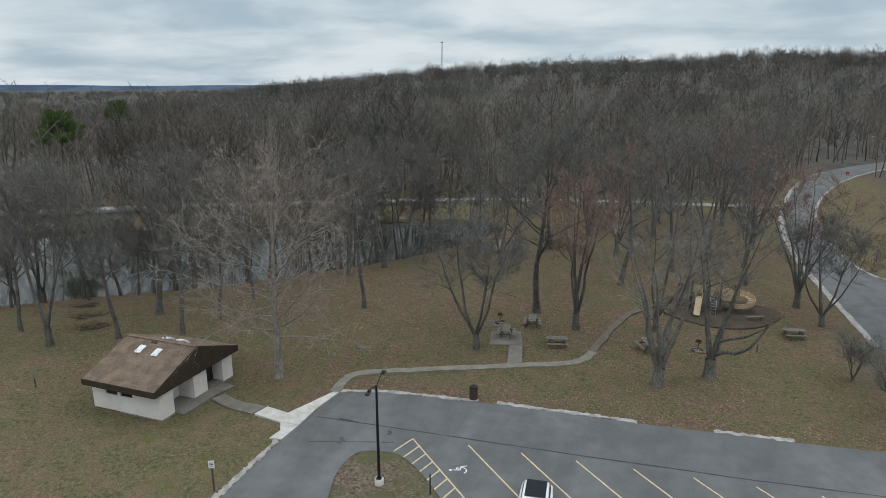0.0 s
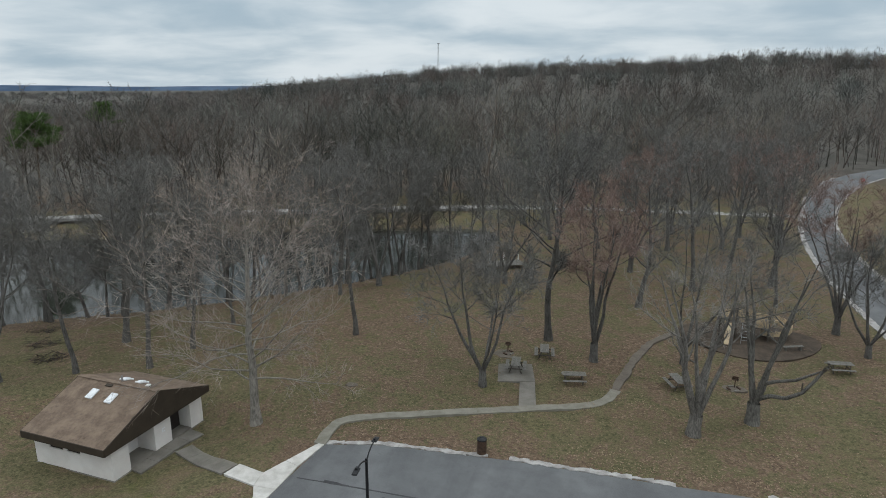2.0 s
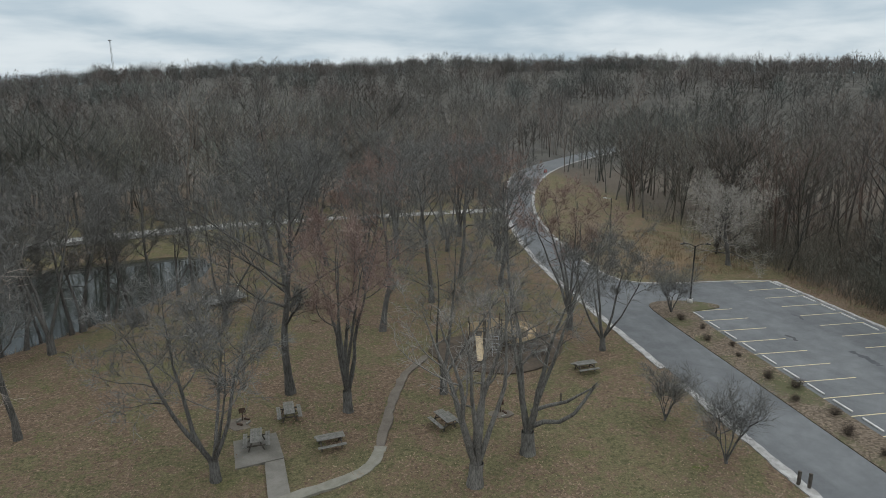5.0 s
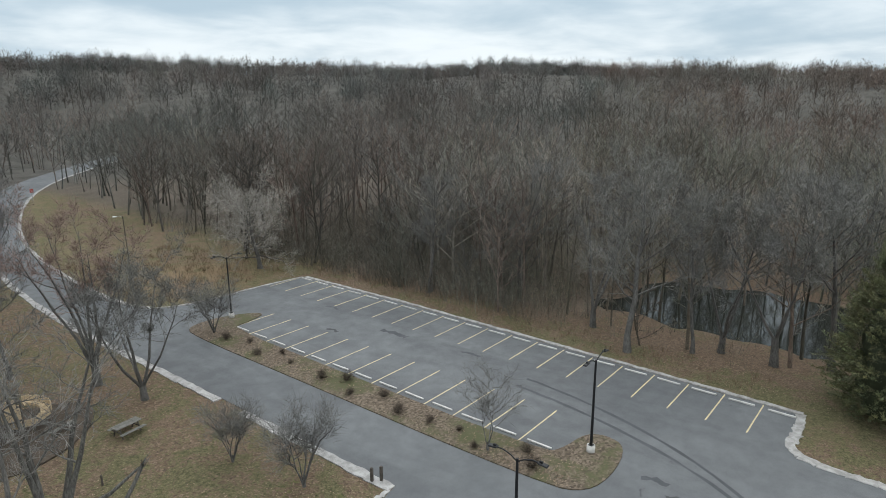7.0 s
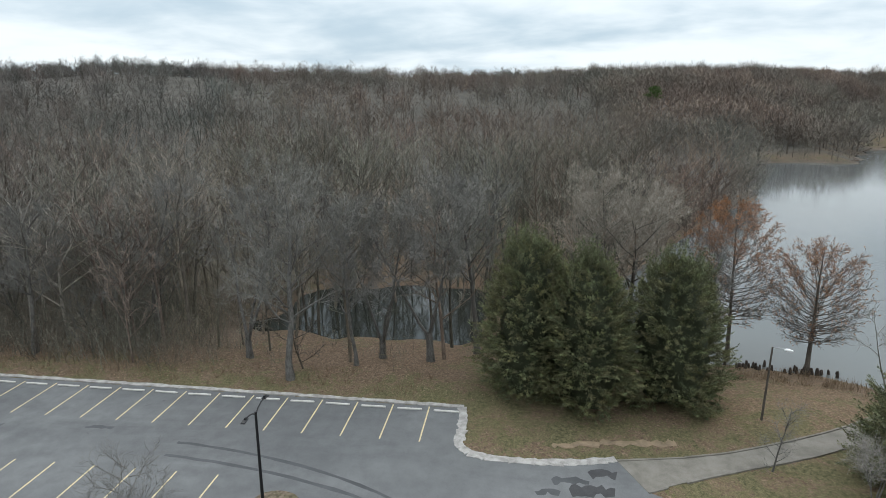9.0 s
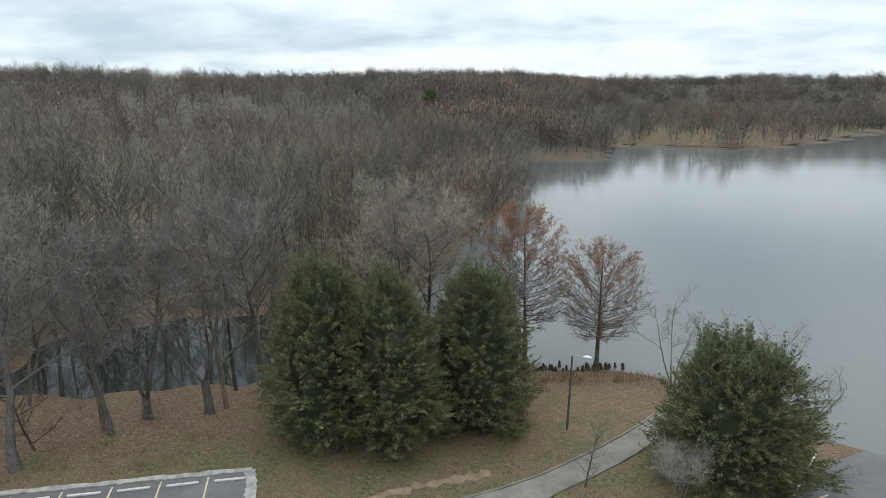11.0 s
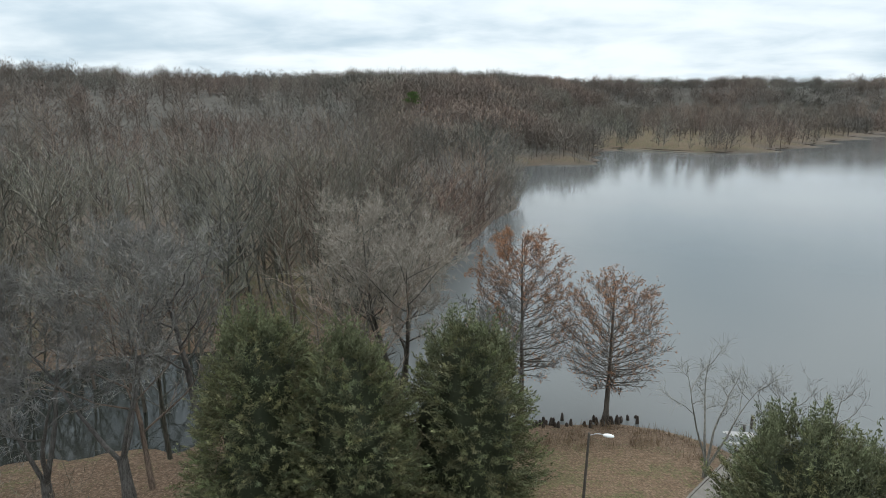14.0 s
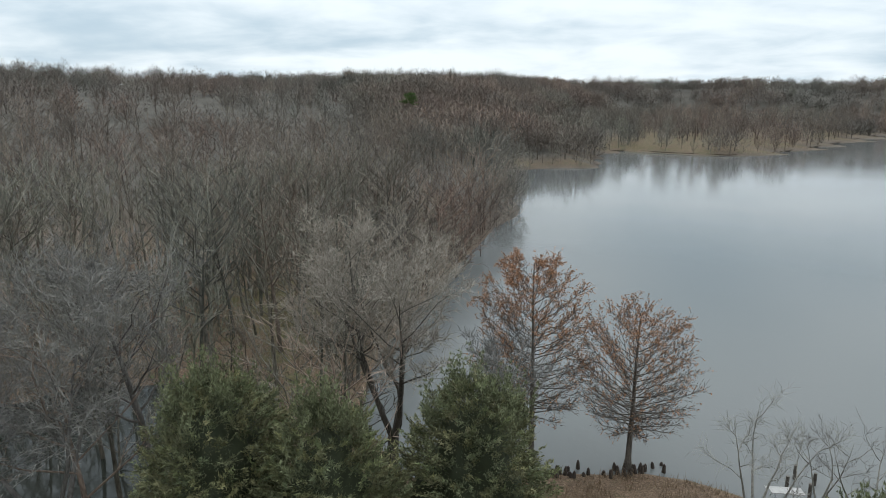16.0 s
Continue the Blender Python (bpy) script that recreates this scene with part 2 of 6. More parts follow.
def finer(line, step):
    """The same line with a point at every step."""
    out = []
    for (ax, ay), (bx, by) in zip(line, line[1:]):
        k = max(1, round(math.hypot(bx - ax, by - ay) / step))
        out += [(ax + (bx - ax) * i / k, ay + (by - ay) * i / k) for i in range(k)]
    return out + [line[-1]]


def smooth_line(line, times=2):
    for _ in range(times):
        out = [line[0]]
        for (ax, ay), (bx, by) in zip(line, line[1:]):
            out += [(0.75 * ax + 0.25 * bx, 0.75 * ay + 0.25 * by), (0.25 * ax + 0.75 * bx, 0.25 * ay + 0.75 * by)]
        line = out + [line[-1]]
    return line


def inside(px, py, outline):
    """Signed distance to an outline: negative inside."""
    px, py = np.asarray(px, float), np.asarray(py, float)
    best, odd = np.full(px.shape, 1e9), np.zeros(px.shape, bool)
    for (ax, ay), (bx, by) in zip(outline, outline[1:] + outline[:1]):
        ex, ey = bx - ax, by - ay
        k = np.clip(((px - ax) * ex + (py - ay) * ey) / (ex * ex + ey * ey), 0, 1)
        best = np.minimum(best, np.hypot(px - ax - k * ex, py - ay - k * ey))
        if ey:
            odd ^= ((ay > py) != (by > py)) & (px < (py - ay) * ex / ey + ax)
    return np.where(odd, -best, best)


def ease(v, a, b):
    k = np.clip((np.asarray(v, float) - a) / (b - a), 0, 1)
    return k * k * (3 - 2 * k)


# ---- the plan ----
ROAD_WEST = [(21.9, 44.0), (21.8, 60.0), (21.6, 79.0), (21.4, 87.0), (22.0, 101.0), (24.0, 117.0), (26.8, 132.0), (34.8, 163.0), (44.7, 188.0), (56.0, 206.0), (76.0, 229.0), (92.0, 246.0), (112.0, 264.0)]
ROAD_EAST = [(28.5, 86.2), (27.3, 90.5), (27.4, 100.9), (28.6, 114.5), (31.5, 132.0), (39.5, 157.0), (49.5, 180.0), (62.5, 201.0), (79.0, 220.0), (96.0, 238.0), (115.0, 256.0)]
LOT_NORTH = [(-20.6, 40.4), (-16.8, 41.4), (-8.6, 42.0), (1.3, 42.1), (10.0, 42.4), (16.1, 42.8), (21.9, 44.0)]
LOT_WEST = [(-21.5, 5.0), (-21.4, 27.0), (-21.3, 33.3), (-20.6, 40.4)]
FIELD_KERB = [(28.5, 86.2), (30.5, 84.4), (35.5, 83.4), (40.5, 83.4), (46.5, 82.4)]
LOT_EAST = [(46.5, 82.4), (46.8, 67.0), (46.6, 52.0), (46.4, 40.0), (46.1, 26.9)]
LOT_END = [(46.1, 26.9), (43.5, 26.6), (40.8, 26.7), (39.7, 25.6), (39.4, 22.5), (39.7, 19.0), (40.4, 16.5)]
PAVED = LOT_WEST[:-1] + LOT_NORTH[:-1] + smooth_line(ROAD_WEST, 1) + smooth_line(ROAD_EAST, 1)[::-1][:-1] + smooth_line(FIELD_KERB, 1)[:-1] + LOT_EAST[:-1] + LOT_END + [(37.4, 15.2), (34.5, 10.0), (33.5, 2.0), (34.6, -1.6), (37.6, -4.4), (39.8, -9.0), (40.6, -12.5), (34.0, -20.0), (-21.0, -20.0)]
LANE_L = smooth_line([(40.4, 16.5), (41.6, 10.7), (43.6, 6.0), (46.2, 0.9), (48.6, -2.6), (51.0, -6.6), (52.6, -9.5)], 1)
LANE_R = smooth_line([(37.4, 15.2), (39.9, 10.3), (42.0, 5.2), (43.7, 1.9), (45.8, -1.3), (48.3, -5.0), (49.8, -8.8)], 1)
LANE = LANE_L + LANE_R[::-1]
LAKE = smooth_line([(36.0, -26.0), (44.0, -14.5), (52.0, -11.0), (57.0, -8.6), (60.3, -4.6), (61.2, 0.0), (62.0, 5.0), (61.0, 9.0), (64.0, 13.0), (72.0, 14.5), (82.0, 13.0), (95.0, 7.0), (114.0, -3.0), (132.0, -13.0), (144.0, -19.0), (149.0, -23.0), (154.0, -27.0), (166.0, -33.0), (200.0, -36.0), (235.0, -52.0), (246.0, -66.0), (240.0, -90.0), (262.0, -96.0), (312.0, -131.0), (283.0, -151.0), (270.0, -172.0), (292.0, -220.0), (353.0, -314.0), (430.0, -430.0), (300.0, -620.0), (80.0, -620.0), (0.0, -220.0), (18.0, -60.0)], 1)
POND = smooth_line([(-160.0, 20.0), (-100.0, 36.0), (-72.0, 51.0), (-63.0, 58.5), (-49.0, 67.0), (-40.0, 76.0), (-32.0, 85.5), (-27.0, 95.0), (-22.0, 108.0), (-26.0, 119.0), (-46.0, 114.0), (-66.0, 104.0), (-84.0, 94.0), (-112.0, 82.0), (-160.0, 58.0)], 1)
SWAMP_POND = smooth_line([(64.5, 52.0), (66.0, 46.0), (63.2, 43.0), (65.0, 39.5), (63.6, 36.0), (65.4, 33.0), (63.0, 29.5), (66.0, 26.0), (71.0, 27.5), (76.0, 25.0), (84.0, 28.0), (82.5, 33.0), (84.5, 38.0), (81.0, 43.0), (82.5, 47.0), (78.0, 51.5), (71.0, 50.0), (68.0, 54.0)], 2)
DAM_ROAD = smooth_line([(-190.0, 50.0), (-150.0, 69.0), (-112.0, 88.0), (-87.0, 102.0), (-57.0, 115.5), (-36.0, 125.0), (-15.0, 130.0), (8.0, 132.0), (28.0, 134.0)], 1)
MEADOW = [(300.0, -118.0), (270.0, -165.0), (286.0, -212.0), (326.0, -268.0), (362.0, -325.0), (420.0, -420.0), (470.0, -400.0), (492.0, -338.0), (540.0, -318.0), (520.0, -268.0), (449.0, -205.0), (345.0, -142.0)]
WATER_LEVEL = -2.4
RISE = [(-180, 6), (-52, 0), (-44, 0), (-36, 5), (-32, 10), (-26, 16), (-18, 22), (-11, 26), (-4, 28), (3, 30), (9, 34), (12, 32), (16, 30), (26, 32), (35, 29), (44, 27), (50, 25), (57, 31), (66, 26), (75, 24), (85, 22), (98, 23), (106, 22), (116, 23), (126, 25), (180, 19)]


def terrain(x, y):
    """Height of the ground."""
    x, y = np.asarray(x, float), np.asarray(y, float)
    away = np.hypot(x, y - 30)
    bearing = np.degrees(np.arctan2(x, y - 30))
    hill = np.interp(bearing, [a for a, _ in RISE], [h for _, h in RISE])
    wave = np.sin(x * 0.021 + 1.3) * np.cos(y * 0.018) + 0.6 * np.sin(x * 0.047 + y * 0.031)
    lake = inside(x, y, LAKE)
    wet = np.minimum(np.minimum(lake, inside(x, y, POND)), inside(x, y, SWAMP_POND))
    z = ease(lake, 4, 110) * (hill + 0.8 * wave * (hill > 4)) * ease(away, 150, 560) * (1 - 0.85 * ease(away, 660 + 160 * ease(bearing, 108, 125), 1300))
    z *= ease(inside(x, y, PAVED), 4, 34) * ease(inside(x, y, MEADOW), 0, 90)
    z += 5.0 * ease(away, 265, 310) * ease(lake, 15, 50) * ease(hill, 0, 6) * (1 - ease(away, 700, 1000))
    z += -1.5 * ease(x, 50, 62) * ease(60 - y, 0, 20) * (1 - ease(away, 110, 160))
    z -= 0.6 * ease(-x, 42, 60) * ease(y, 20, 50) * (1 - ease(away, 130, 180))
    z = np.where(inside(x, y, MEADOW) < 30, np.minimum(z, 0.4 + 0.06 * np.maximum(inside(x, y, MEADOW), 0)), z)
    z -= 0.72 * ease(-np.hypot((x + 35.2) / 1.25, y - 37.8), -8.6, -5.2)
    bumps = 0.10 * np.sin(x * 0.55 + 0.8 * np.sin(y * 0.31)) * np.sin(y * 0.47 + x * 0.12) + 0.05 * np.sin(x * 1.3 + y * 0.9)
    z = z + bumps * ease(np.minimum(inside(x, y, PAVED), inside(x, y, LANE)), 1.5, 6)
    bank = WATER_LEVEL + (z - WATER_LEVEL) * np.interp(wet, [0, 1.5, 5, 12], [0.03, 0.35, 0.75, 1.0])
    z = np.where(wet > 0, bank, WATER_LEVEL + 0.05 - 1.3 * ease(-wet, 0, 4))
    return z


def height(x, y):
    return float(terrain(np.array([x]), np.array([y]))[0])


def axis(low, high, step, reach):
    """Even steps in the middle, growing outwards."""
    core = list(np.arange(low, high + step / 2, step))
    for sign, edge in ((1, high), (-1, low)):
        d, at, out = step, edge, []
        while abs(at) < reach:
            d *= 1.10
            at += sign * d
            out.append(at)
        core = core + out if sign > 0 else out[::-1] + core
    return np.array(core)


def build_ground():
    xs, ys = axis(-85, 95, 1.4, 4600), axis(-22, 135, 1.4, 4600)
    gx, gy = np.meshgrid(xs, ys)
    x, y = gx.ravel(), gy.ravel()
    z = terrain(x, y)
    w, h = len(xs), len(ys)
    a = (np.arange(h - 1)[:, None] * w + np.arange(w - 1)[None, :]).ravel()
    tris = np.concatenate([np.stack([a, a + 1, a + w + 1], 1), np.stack([a, a + w + 1, a + w], 1)])
    paved = np.minimum(inside(x, y, PAVED), inside(x, y, LANE))
    shore = np.minimum(np.minimum(inside(x, y, LAKE), inside(x, y, POND)), inside(x, y, SWAMP_POND))
    litter = 0.36 + 0.18 * ease(y, 48, 62) - 0.18 * ease(-np.hypot(x + 34, y - 24), -20, -6)
    litter = np.maximum(litter, 0.85 * ease(x, 48.5, 52) * ease(y, 22, 30))
    litter = np.maximum(litter, 0.80 * ease(-shore, -14, -2))
    litter = np.maximum(litter, 0.62 * ease(-np.hypot(x - 54, y - 2), -13, -5))
    litter = np.maximum(litter, 0.50 * ease(-np.hypot((x + 12) / 1.5, (y - 70)), -34, -6))
    litter = np.maximum(litter, 0.95 * ease(np.hypot(x, y - 40), 95, 125))
    litter = np.maximum(litter, 0.78 * np.exp(-(inside(x, y, PAVED) / 2.2) ** 2) * (x < 20) * (y > 38))
    field = ease(x, 26, 30) * (1 - ease(x, 52, 62)) * ease(y, 83, 86) * (1 - ease(y, 170, 200))
    litter = litter * (1 - field) + 0.42 * field * ease(inside(x, y, PAVED), 2, 7)
    far_bank = ease(-inside(x, y, ribbon(DAM_ROAD, 9)), -3, 0)
    litter = litter * (1 - 0.5 * far_bank)
    meadow = np.maximum(0.8 * ease(inside(x, y, LAKE), 0, 3) * (1 - ease(inside(x, y, LAKE), 6, 14)) * (x > 232), 0.85 * ease(-inside(x, y, MEADOW), -4, 2))
    litter = litter * (1 - meadow) + 0.42 * meadow
    green = 0.25 + 0.75 * ease(-np.hypot(x - 19, y - 46), -14, -3) + 0.6 * ease(-np.hypot(x + 26, y - 22), -16, -5) + 0.7 * ease(-np.hypot(x - 32, y - 86), -7, -2)
    straw = np.clip(0.5 * ease(-np.hypot((x - 38) / 1.3, y - 93), -9, -3) + 0.10 * field + 0.18 * ease(-np.hypot((x - 52), (y - 3)), -13, -4) + 0.12 * meadow + 0.04 * far_bank, 0, 1)
    # where the floor colour takes on the canopy's shade
    canopy_shade = ease(np.hypot(x, y - 40), 110, 190) * (1 - meadow) * (1 - far_bank) * (1 - field)
    canopy_shade = np.maximum(canopy_shade, 0.6 * ease(x, 51, 58) * ease(y, 46, 58))
    zone = np.stack([np.clip(litter, 0, 1), np.clip(green, 0, 1), straw, canopy_shade], 1)
    mesh = fast_mesh("ground", np.stack([x, y, z], 1), tris, tint=zone, layer="zone")
    mesh.shade_smooth()
    tagged(link_mesh("ground", mesh, GROUND), "winter lawn and brown leaf litter with patches of green", "ground", kind="structure")


build_ground()


def sheet(name, outline, top, mat, label, category, thick=0.3):
    bm = slab(bmesh.new(), outline, top, thick)
    return tagged(part(name, bm, mat), label, category, kind="structure")


sheet("road", PAVED, 0.03, ASPHALT, "aged grey asphalt of the drive and parking areas", "road")
sheet("pavement", LANE, 0.045, OLD_CONCRETE, "weathered concrete lane that leads down to the lake", "pavement")
sheet("road_2", ribbon(finer(DAM_ROAD, 4), 1.5, 0.25), 0.10, GRAVEL, "pale gravel road on the far bank of the pond", "road", 0.5)
sheet("water", LAKE, WATER_LEVEL, WATER, "calm grey lake that mirrors the overcast sky", "water", 0.02)
sheet("water_2", POND, WATER_LEVEL, SWAMP, "dark still pond behind the lawn", "water", 0.02)
sheet("water_3", SWAMP_POND, WATER_LEVEL, SWAMP, "dark swampy pool among the trees", "water", 0.02)

# ---- bare trees ----
def unit(v):
    return v / max(np.linalg.norm(v), 1e-9)


def aside(d, rng):
    """A direction square to d."""
    return unit(np.cross(d, rng.normal(size=3)))


class Growth:
    """Collects tapered limbs and slivers of twig as triangles."""

    def __init__(self):
        self.verts, self.tris, self.count = [], [], 0

    def limb(self, pts, radii, sides):
        pts, k = np.asarray(pts), len(pts)
        d = unit(pts[-1] - pts[0])
        u = unit(np.cross(d, (0.31, 0.87, 0.13)))
        v = np.cross(d, u)
        ang = np.arange(sides) * 2 * math.pi / sides
        ring = np.cos(ang)[:, None] * u + np.sin(ang)[:, None] * v
        self.verts.append((pts[:, None, :] + np.asarray(radii)[:, None, None] * ring[None]).reshape(-1, 3))
        i, j = np.arange(k - 1)[:, None] * sides, np.arange(sides)[None, :]
        a, b = (i + j).ravel(), (i + (j + 1) % sides).ravel()
        self.tris.append(self.count + np.concatenate([np.stack([a, b, b + sides], 1), np.stack([a, b + sides, a + sides], 1)]))
        self.count += k * sides

    def slivers(self, base, tips, width, rng, heart=None):
        """Thin three-cornered twigs from bases to tips; with a heart their flat sides look away from it."""
        base, tips = np.asarray(base), np.asarray(tips)
        if not len(base):
            return
        d = tips - base
        side = rng.normal(size=d.shape)
        if heart is not None:
            out = (base + tips) / 2 - heart
            side = out / (np.linalg.norm(out, axis=1)[:, None] + 1e-9) + side * 0.28
        s = np.cross(d, side)
        s /= np.linalg.norm(s, axis=1)[:, None] + 1e-9
        self.verts.append(np.stack([base - s * width / 2, base + s * width / 2, tips], 1).reshape(-1, 3))
        i = self.count + 3 * np.arange(len(base))
        self.tris.append(np.stack([i, i + 1, i + 2], 1))
        self.count += 3 * len(base)

    def arrays(self):
        return np.concatenate(self.verts), np.concatenate(self.tris)


def bend(start, way, length, steps, wander, rise, rng):
    """A wandering line that seeks the light."""
    pts, d = [np.array(start, float)], unit(np.array(way, float))
    for _ in range(steps):
        d = unit(d + rng.normal(size=3) * wander + np.array((0, 0, rise)))
        pts.append(pts[-1] + d * length / steps)
    return pts


def along(pts, k):
    k = k * (len(pts) - 1)
    i = min(int(k), len(pts) - 2)
    return pts[i] + (pts[i + 1] - pts[i]) * (k - i), unit(pts[i + 1] - pts[i])


def grow_tree(seed, tall=16.0, spread=0.55, first=0.28, stems=1, limbs=11, branches=8, shoots=6, twigs=5, girth=0.30, droop=0.0, lean=0.05, ragged=0.15, fine=0.022, fork=0.10, open_out=1.0, stout=0.52):
    """One bare tree: wood (trunk and limbs) and crown (shoots and twigs). open_out spreads the stems of a forked one."""
    rng = np.random.default_rng(seed)
    wood, crown = Growth(), Growth()
    leaders = []
    if stems == 1:
        line = bend((0, 0, -0.3), (rng.normal() * lean, rng.normal() * lean, 1), tall * 0.80, 9, 0.07, 0.10, rng)
        rad = np.linspace(1, 0.10, len(line)) ** 0.85 * girth
        rad[0] *= 1.45
        wood.limb(line, rad, 8)
        leaders.append((line, girth, limbs, first))
    else:
        trunk = bend((0, 0, -0.3), (0, 0, 1), fork * tall + 0.3, 2, 0.03, 0.1, rng)
        wood.limb(trunk, (girth * 1.5, girth * 1.12, girth * 1.05), 9)
        for s in range(stems):
            a = 2 * math.pi * (s + rng.uniform(-0.2, 0.2)) / stems
            out = rng.uniform(0.22, 0.48) * (1.0 if stems < 5 else 1.2) * open_out
            line = bend(trunk[-1] - np.array((0, 0, 0.35)), (math.cos(a) * out, math.sin(a) * out, 1), tall * rng.uniform(0.62, 0.78), 8, 0.09, 0.08, rng)
            g = girth * rng.uniform(0.45, 0.68)
            wood.limb(line, np.linspace(1, 0.10, len(line)) * g, 6)
            leaders.append((line, g, max(4, int(limbs * 1.5 / stems)), 0.43))
    for line, g, count, low in leaders:
        spin = rng.uniform(0, 6.3)
        for i in range(count):
            k = low + (0.98 - low) * ((i + rng.uniform(0, 0.8)) / count)
            at, d = along(line, min(k, 0.99))
            spin += 2.4 + rng.normal() * 0.4
            out = unit(np.array((math.cos(spin), math.sin(spin), 0.0)))
            tilt = 0.30 + 0.55 * k - droop * (1 - k)
            dome = 0.40 + 0.60 * math.sin(math.pi * (0.24 + 0.68 * max(0.0, k - low) / (1 - low)))
            size = tall * spread * dome * rng.uniform(0.75, 1.2) * (0.62 if stems > 1 else 0.86)
            size = max(size, 0.9)
            if rng.random() < ragged:
                size *= 0.45
            limb = bend(at, out + np.array((0, 0, tilt)), size, 6, 0.15, 0.07 - 0.16 * droop * (1 - k), rng)
            r = max(0.03, g * (1 - 0.85 * k) * stout)
            wood.limb(limb, np.linspace(1, 0.16, len(limb)) * r, 5)
            for j in range(branches):
                kk = 0.22 + 0.78 * (j + rng.uniform(0, 0.9)) / branches
                b_at, b_d = along(limb, min(kk, 0.995))
                way = unit(b_d * 0.9 + aside(b_d, rng) * rng.uniform(0.55, 1.0) + np.array((0, 0, 0.22 - 0.5 * droop * (1 - k))))
                b_len = size * rng.uniform(0.25, 0.48) * (1.15 - 0.55 * kk)
                br = bend(b_at, way, b_len, 3, 0.18, 0.08 - 0.2 * droop * (1 - k), rng)
                crown.limb(br, np.linspace(1, 0.3, 4) * max(0.014, r * 0.36), 3)
                bases, tips = [], []
                for _ in range(shoots):
                    s_at, s_d = along(br, rng.uniform(0.15, 0.99))
                    s_way = unit(s_d + aside(s_d, rng) * 0.95 + np.array((0, 0, 0.16 - 0.35 * droop)))
                    s_len = max(0.6, b_len * rng.uniform(0.45, 0.85))
                    end = s_at + s_way * s_len
                    bases.append(s_at), tips.append(end)
                    for _ in range(twigs):
                        f = rng.uniform(0.15, 1.0)
                        t_at = s_at + s_way * s_len * f
                        bases.append(t_at), tips.append(t_at + unit(s_way + aside(s_way, rng) * 0.95 + np.array((0, 0, 0.12)) + rng.normal(size=3) * 0.15) * rng.uniform(0.3, 0.85))
                crown.slivers(bases, tips, fine, rng)
    return wood.arrays(), crown.arrays()


def tint_of(count, colour):
    return np.tile(np.array((*colour, 1.0), np.float32), (count, 1))


TREE_LABELS = "bare leafless deciduous tree with grey-brown bark"


def tree_meshes(seed, wood_tint=(1, 1, 1), twig_tint=(1, 1, 1), **form):
    (wv, wt), (cv, ct) = grow_tree(seed, **form)
    return fast_mesh("trunk", wv, wt, tint=tint_of(len(wv), wood_tint)), fast_mesh("crown", cv, ct, tint=tint_of(len(cv), twig_tint))


def plant(name, meshes, x, y, turn=0.0, scale=1.0, label=TREE_LABELS, category="tree", group="", wood=None, leaf=None, z=None):
    """One tree: an empty at its foot with a trunk and a crown."""
    tree = new(name)
    tree.matrix_world = pose(x, y, height(x, y) if z is None else z, 0, 0, turn) @ Matrix.Scale(scale, 4)
    trunk = link_mesh("trunk", meshes[0], wood or BARK, tree)
    crown = link_mesh("crown", meshes[1], leaf or TWIG, tree)
    return tagged(tree, label, category, group)


# ---- woods ----
def wood_tree(seed, tall, limbs, branches, twigs, sides, width, radius=0.30, foot=0.34, twig_len=1.0, rise=0.22, loose=0.58):
    """A bare tree of the woods: limbs that climb and fan out into a domed head; the flag marks wood (0) and twig (1)."""
    rng = np.random.default_rng(seed)
    g = Growth()
    line = bend((0, 0, -0.5), (rng.normal() * 0.06, rng.normal() * 0.06, 1), tall * 0.84, 5 if sides > 3 else 3, 0.06, 0.1, rng)
    girth = tall * rng.uniform(0.009, 0.013)
    g.limb(line, np.linspace(1, 0.16, len(line)) * max(girth, width * 0.6), sides)
    fans = []
    for i in range(limbs):
        k = foot + (0.97 - foot) * (i + rng.uniform(0.0, 0.7)) / limbs
        at, d = along(line, min(k, 0.98))
        a = 2.4 * i + rng.normal() * 0.35
        reach = radius * tall * (0.45 + 0.62 * math.sin(math.pi * (0.28 + 0.66 * (k - foot) / (1 - foot)))) * rng.uniform(0.75, 1.15)
        climb = min(reach * rng.uniform(0.75, 1.25) + 0.10 * tall * k, tall * 0.97 - at[2])
        out = np.array((math.cos(a), math.sin(a), 0.0))
        end = at + out * reach + np.array((0, 0, max(climb, 0.25 * reach)))
        elbow = at + out * reach * 0.55 + np.array((0, 0, (end[2] - at[2]) * 0.42)) + rng.normal(size=3) * 0.05 * reach
        g.limb([at, elbow, end], np.array((1, 0.62, 0.2)) * max(width * 0.8, girth * (0.52 - 0.25 * k)), 4 if sides > 4 else 3)
        fans.append([at, elbow, end])
    fans.append(line[-3:])
    split = g.count
    stout, stout_tips, fine, fine_tips = [], [], [], []
    lift = np.array((0, 0, rise))
    for fan in fans:
        for j in range(branches):
            k = 0.30 + 0.69 * (j + rng.uniform(0, 0.9)) / branches
            b_at, b_d = along(fan, min(k, 0.99))
            way = unit(b_d + aside(b_d, rng) * rng.uniform(0.35, 0.85) + lift)
            b_len = tall * radius * rng.uniform(0.30, 0.58) * (1.2 - 0.5 * k)
            end = b_at + way * b_len
            stout.append(b_at), stout_tips.append(end)
            for m in range(twigs):
                f = 0.18 + 0.80 * (m + rng.uniform(0, 0.9)) / twigs
                t_at = b_at + (end - b_at) * f
                t_way = unit(way + rng.normal(size=3) * loose + lift * 0.5)
                fine.append(t_at), fine_tips.append(t_at + t_way * rng.uniform(0.5, 1.15) * twig_len)
    g.slivers(stout, stout_tips, width * 1.1, rng)
    g.slivers(fine, fine_tips, width * 0.85, rng)
    v, t = g.arrays()
    return v, t, (t[:, 0] >= split).astype(np.int32)


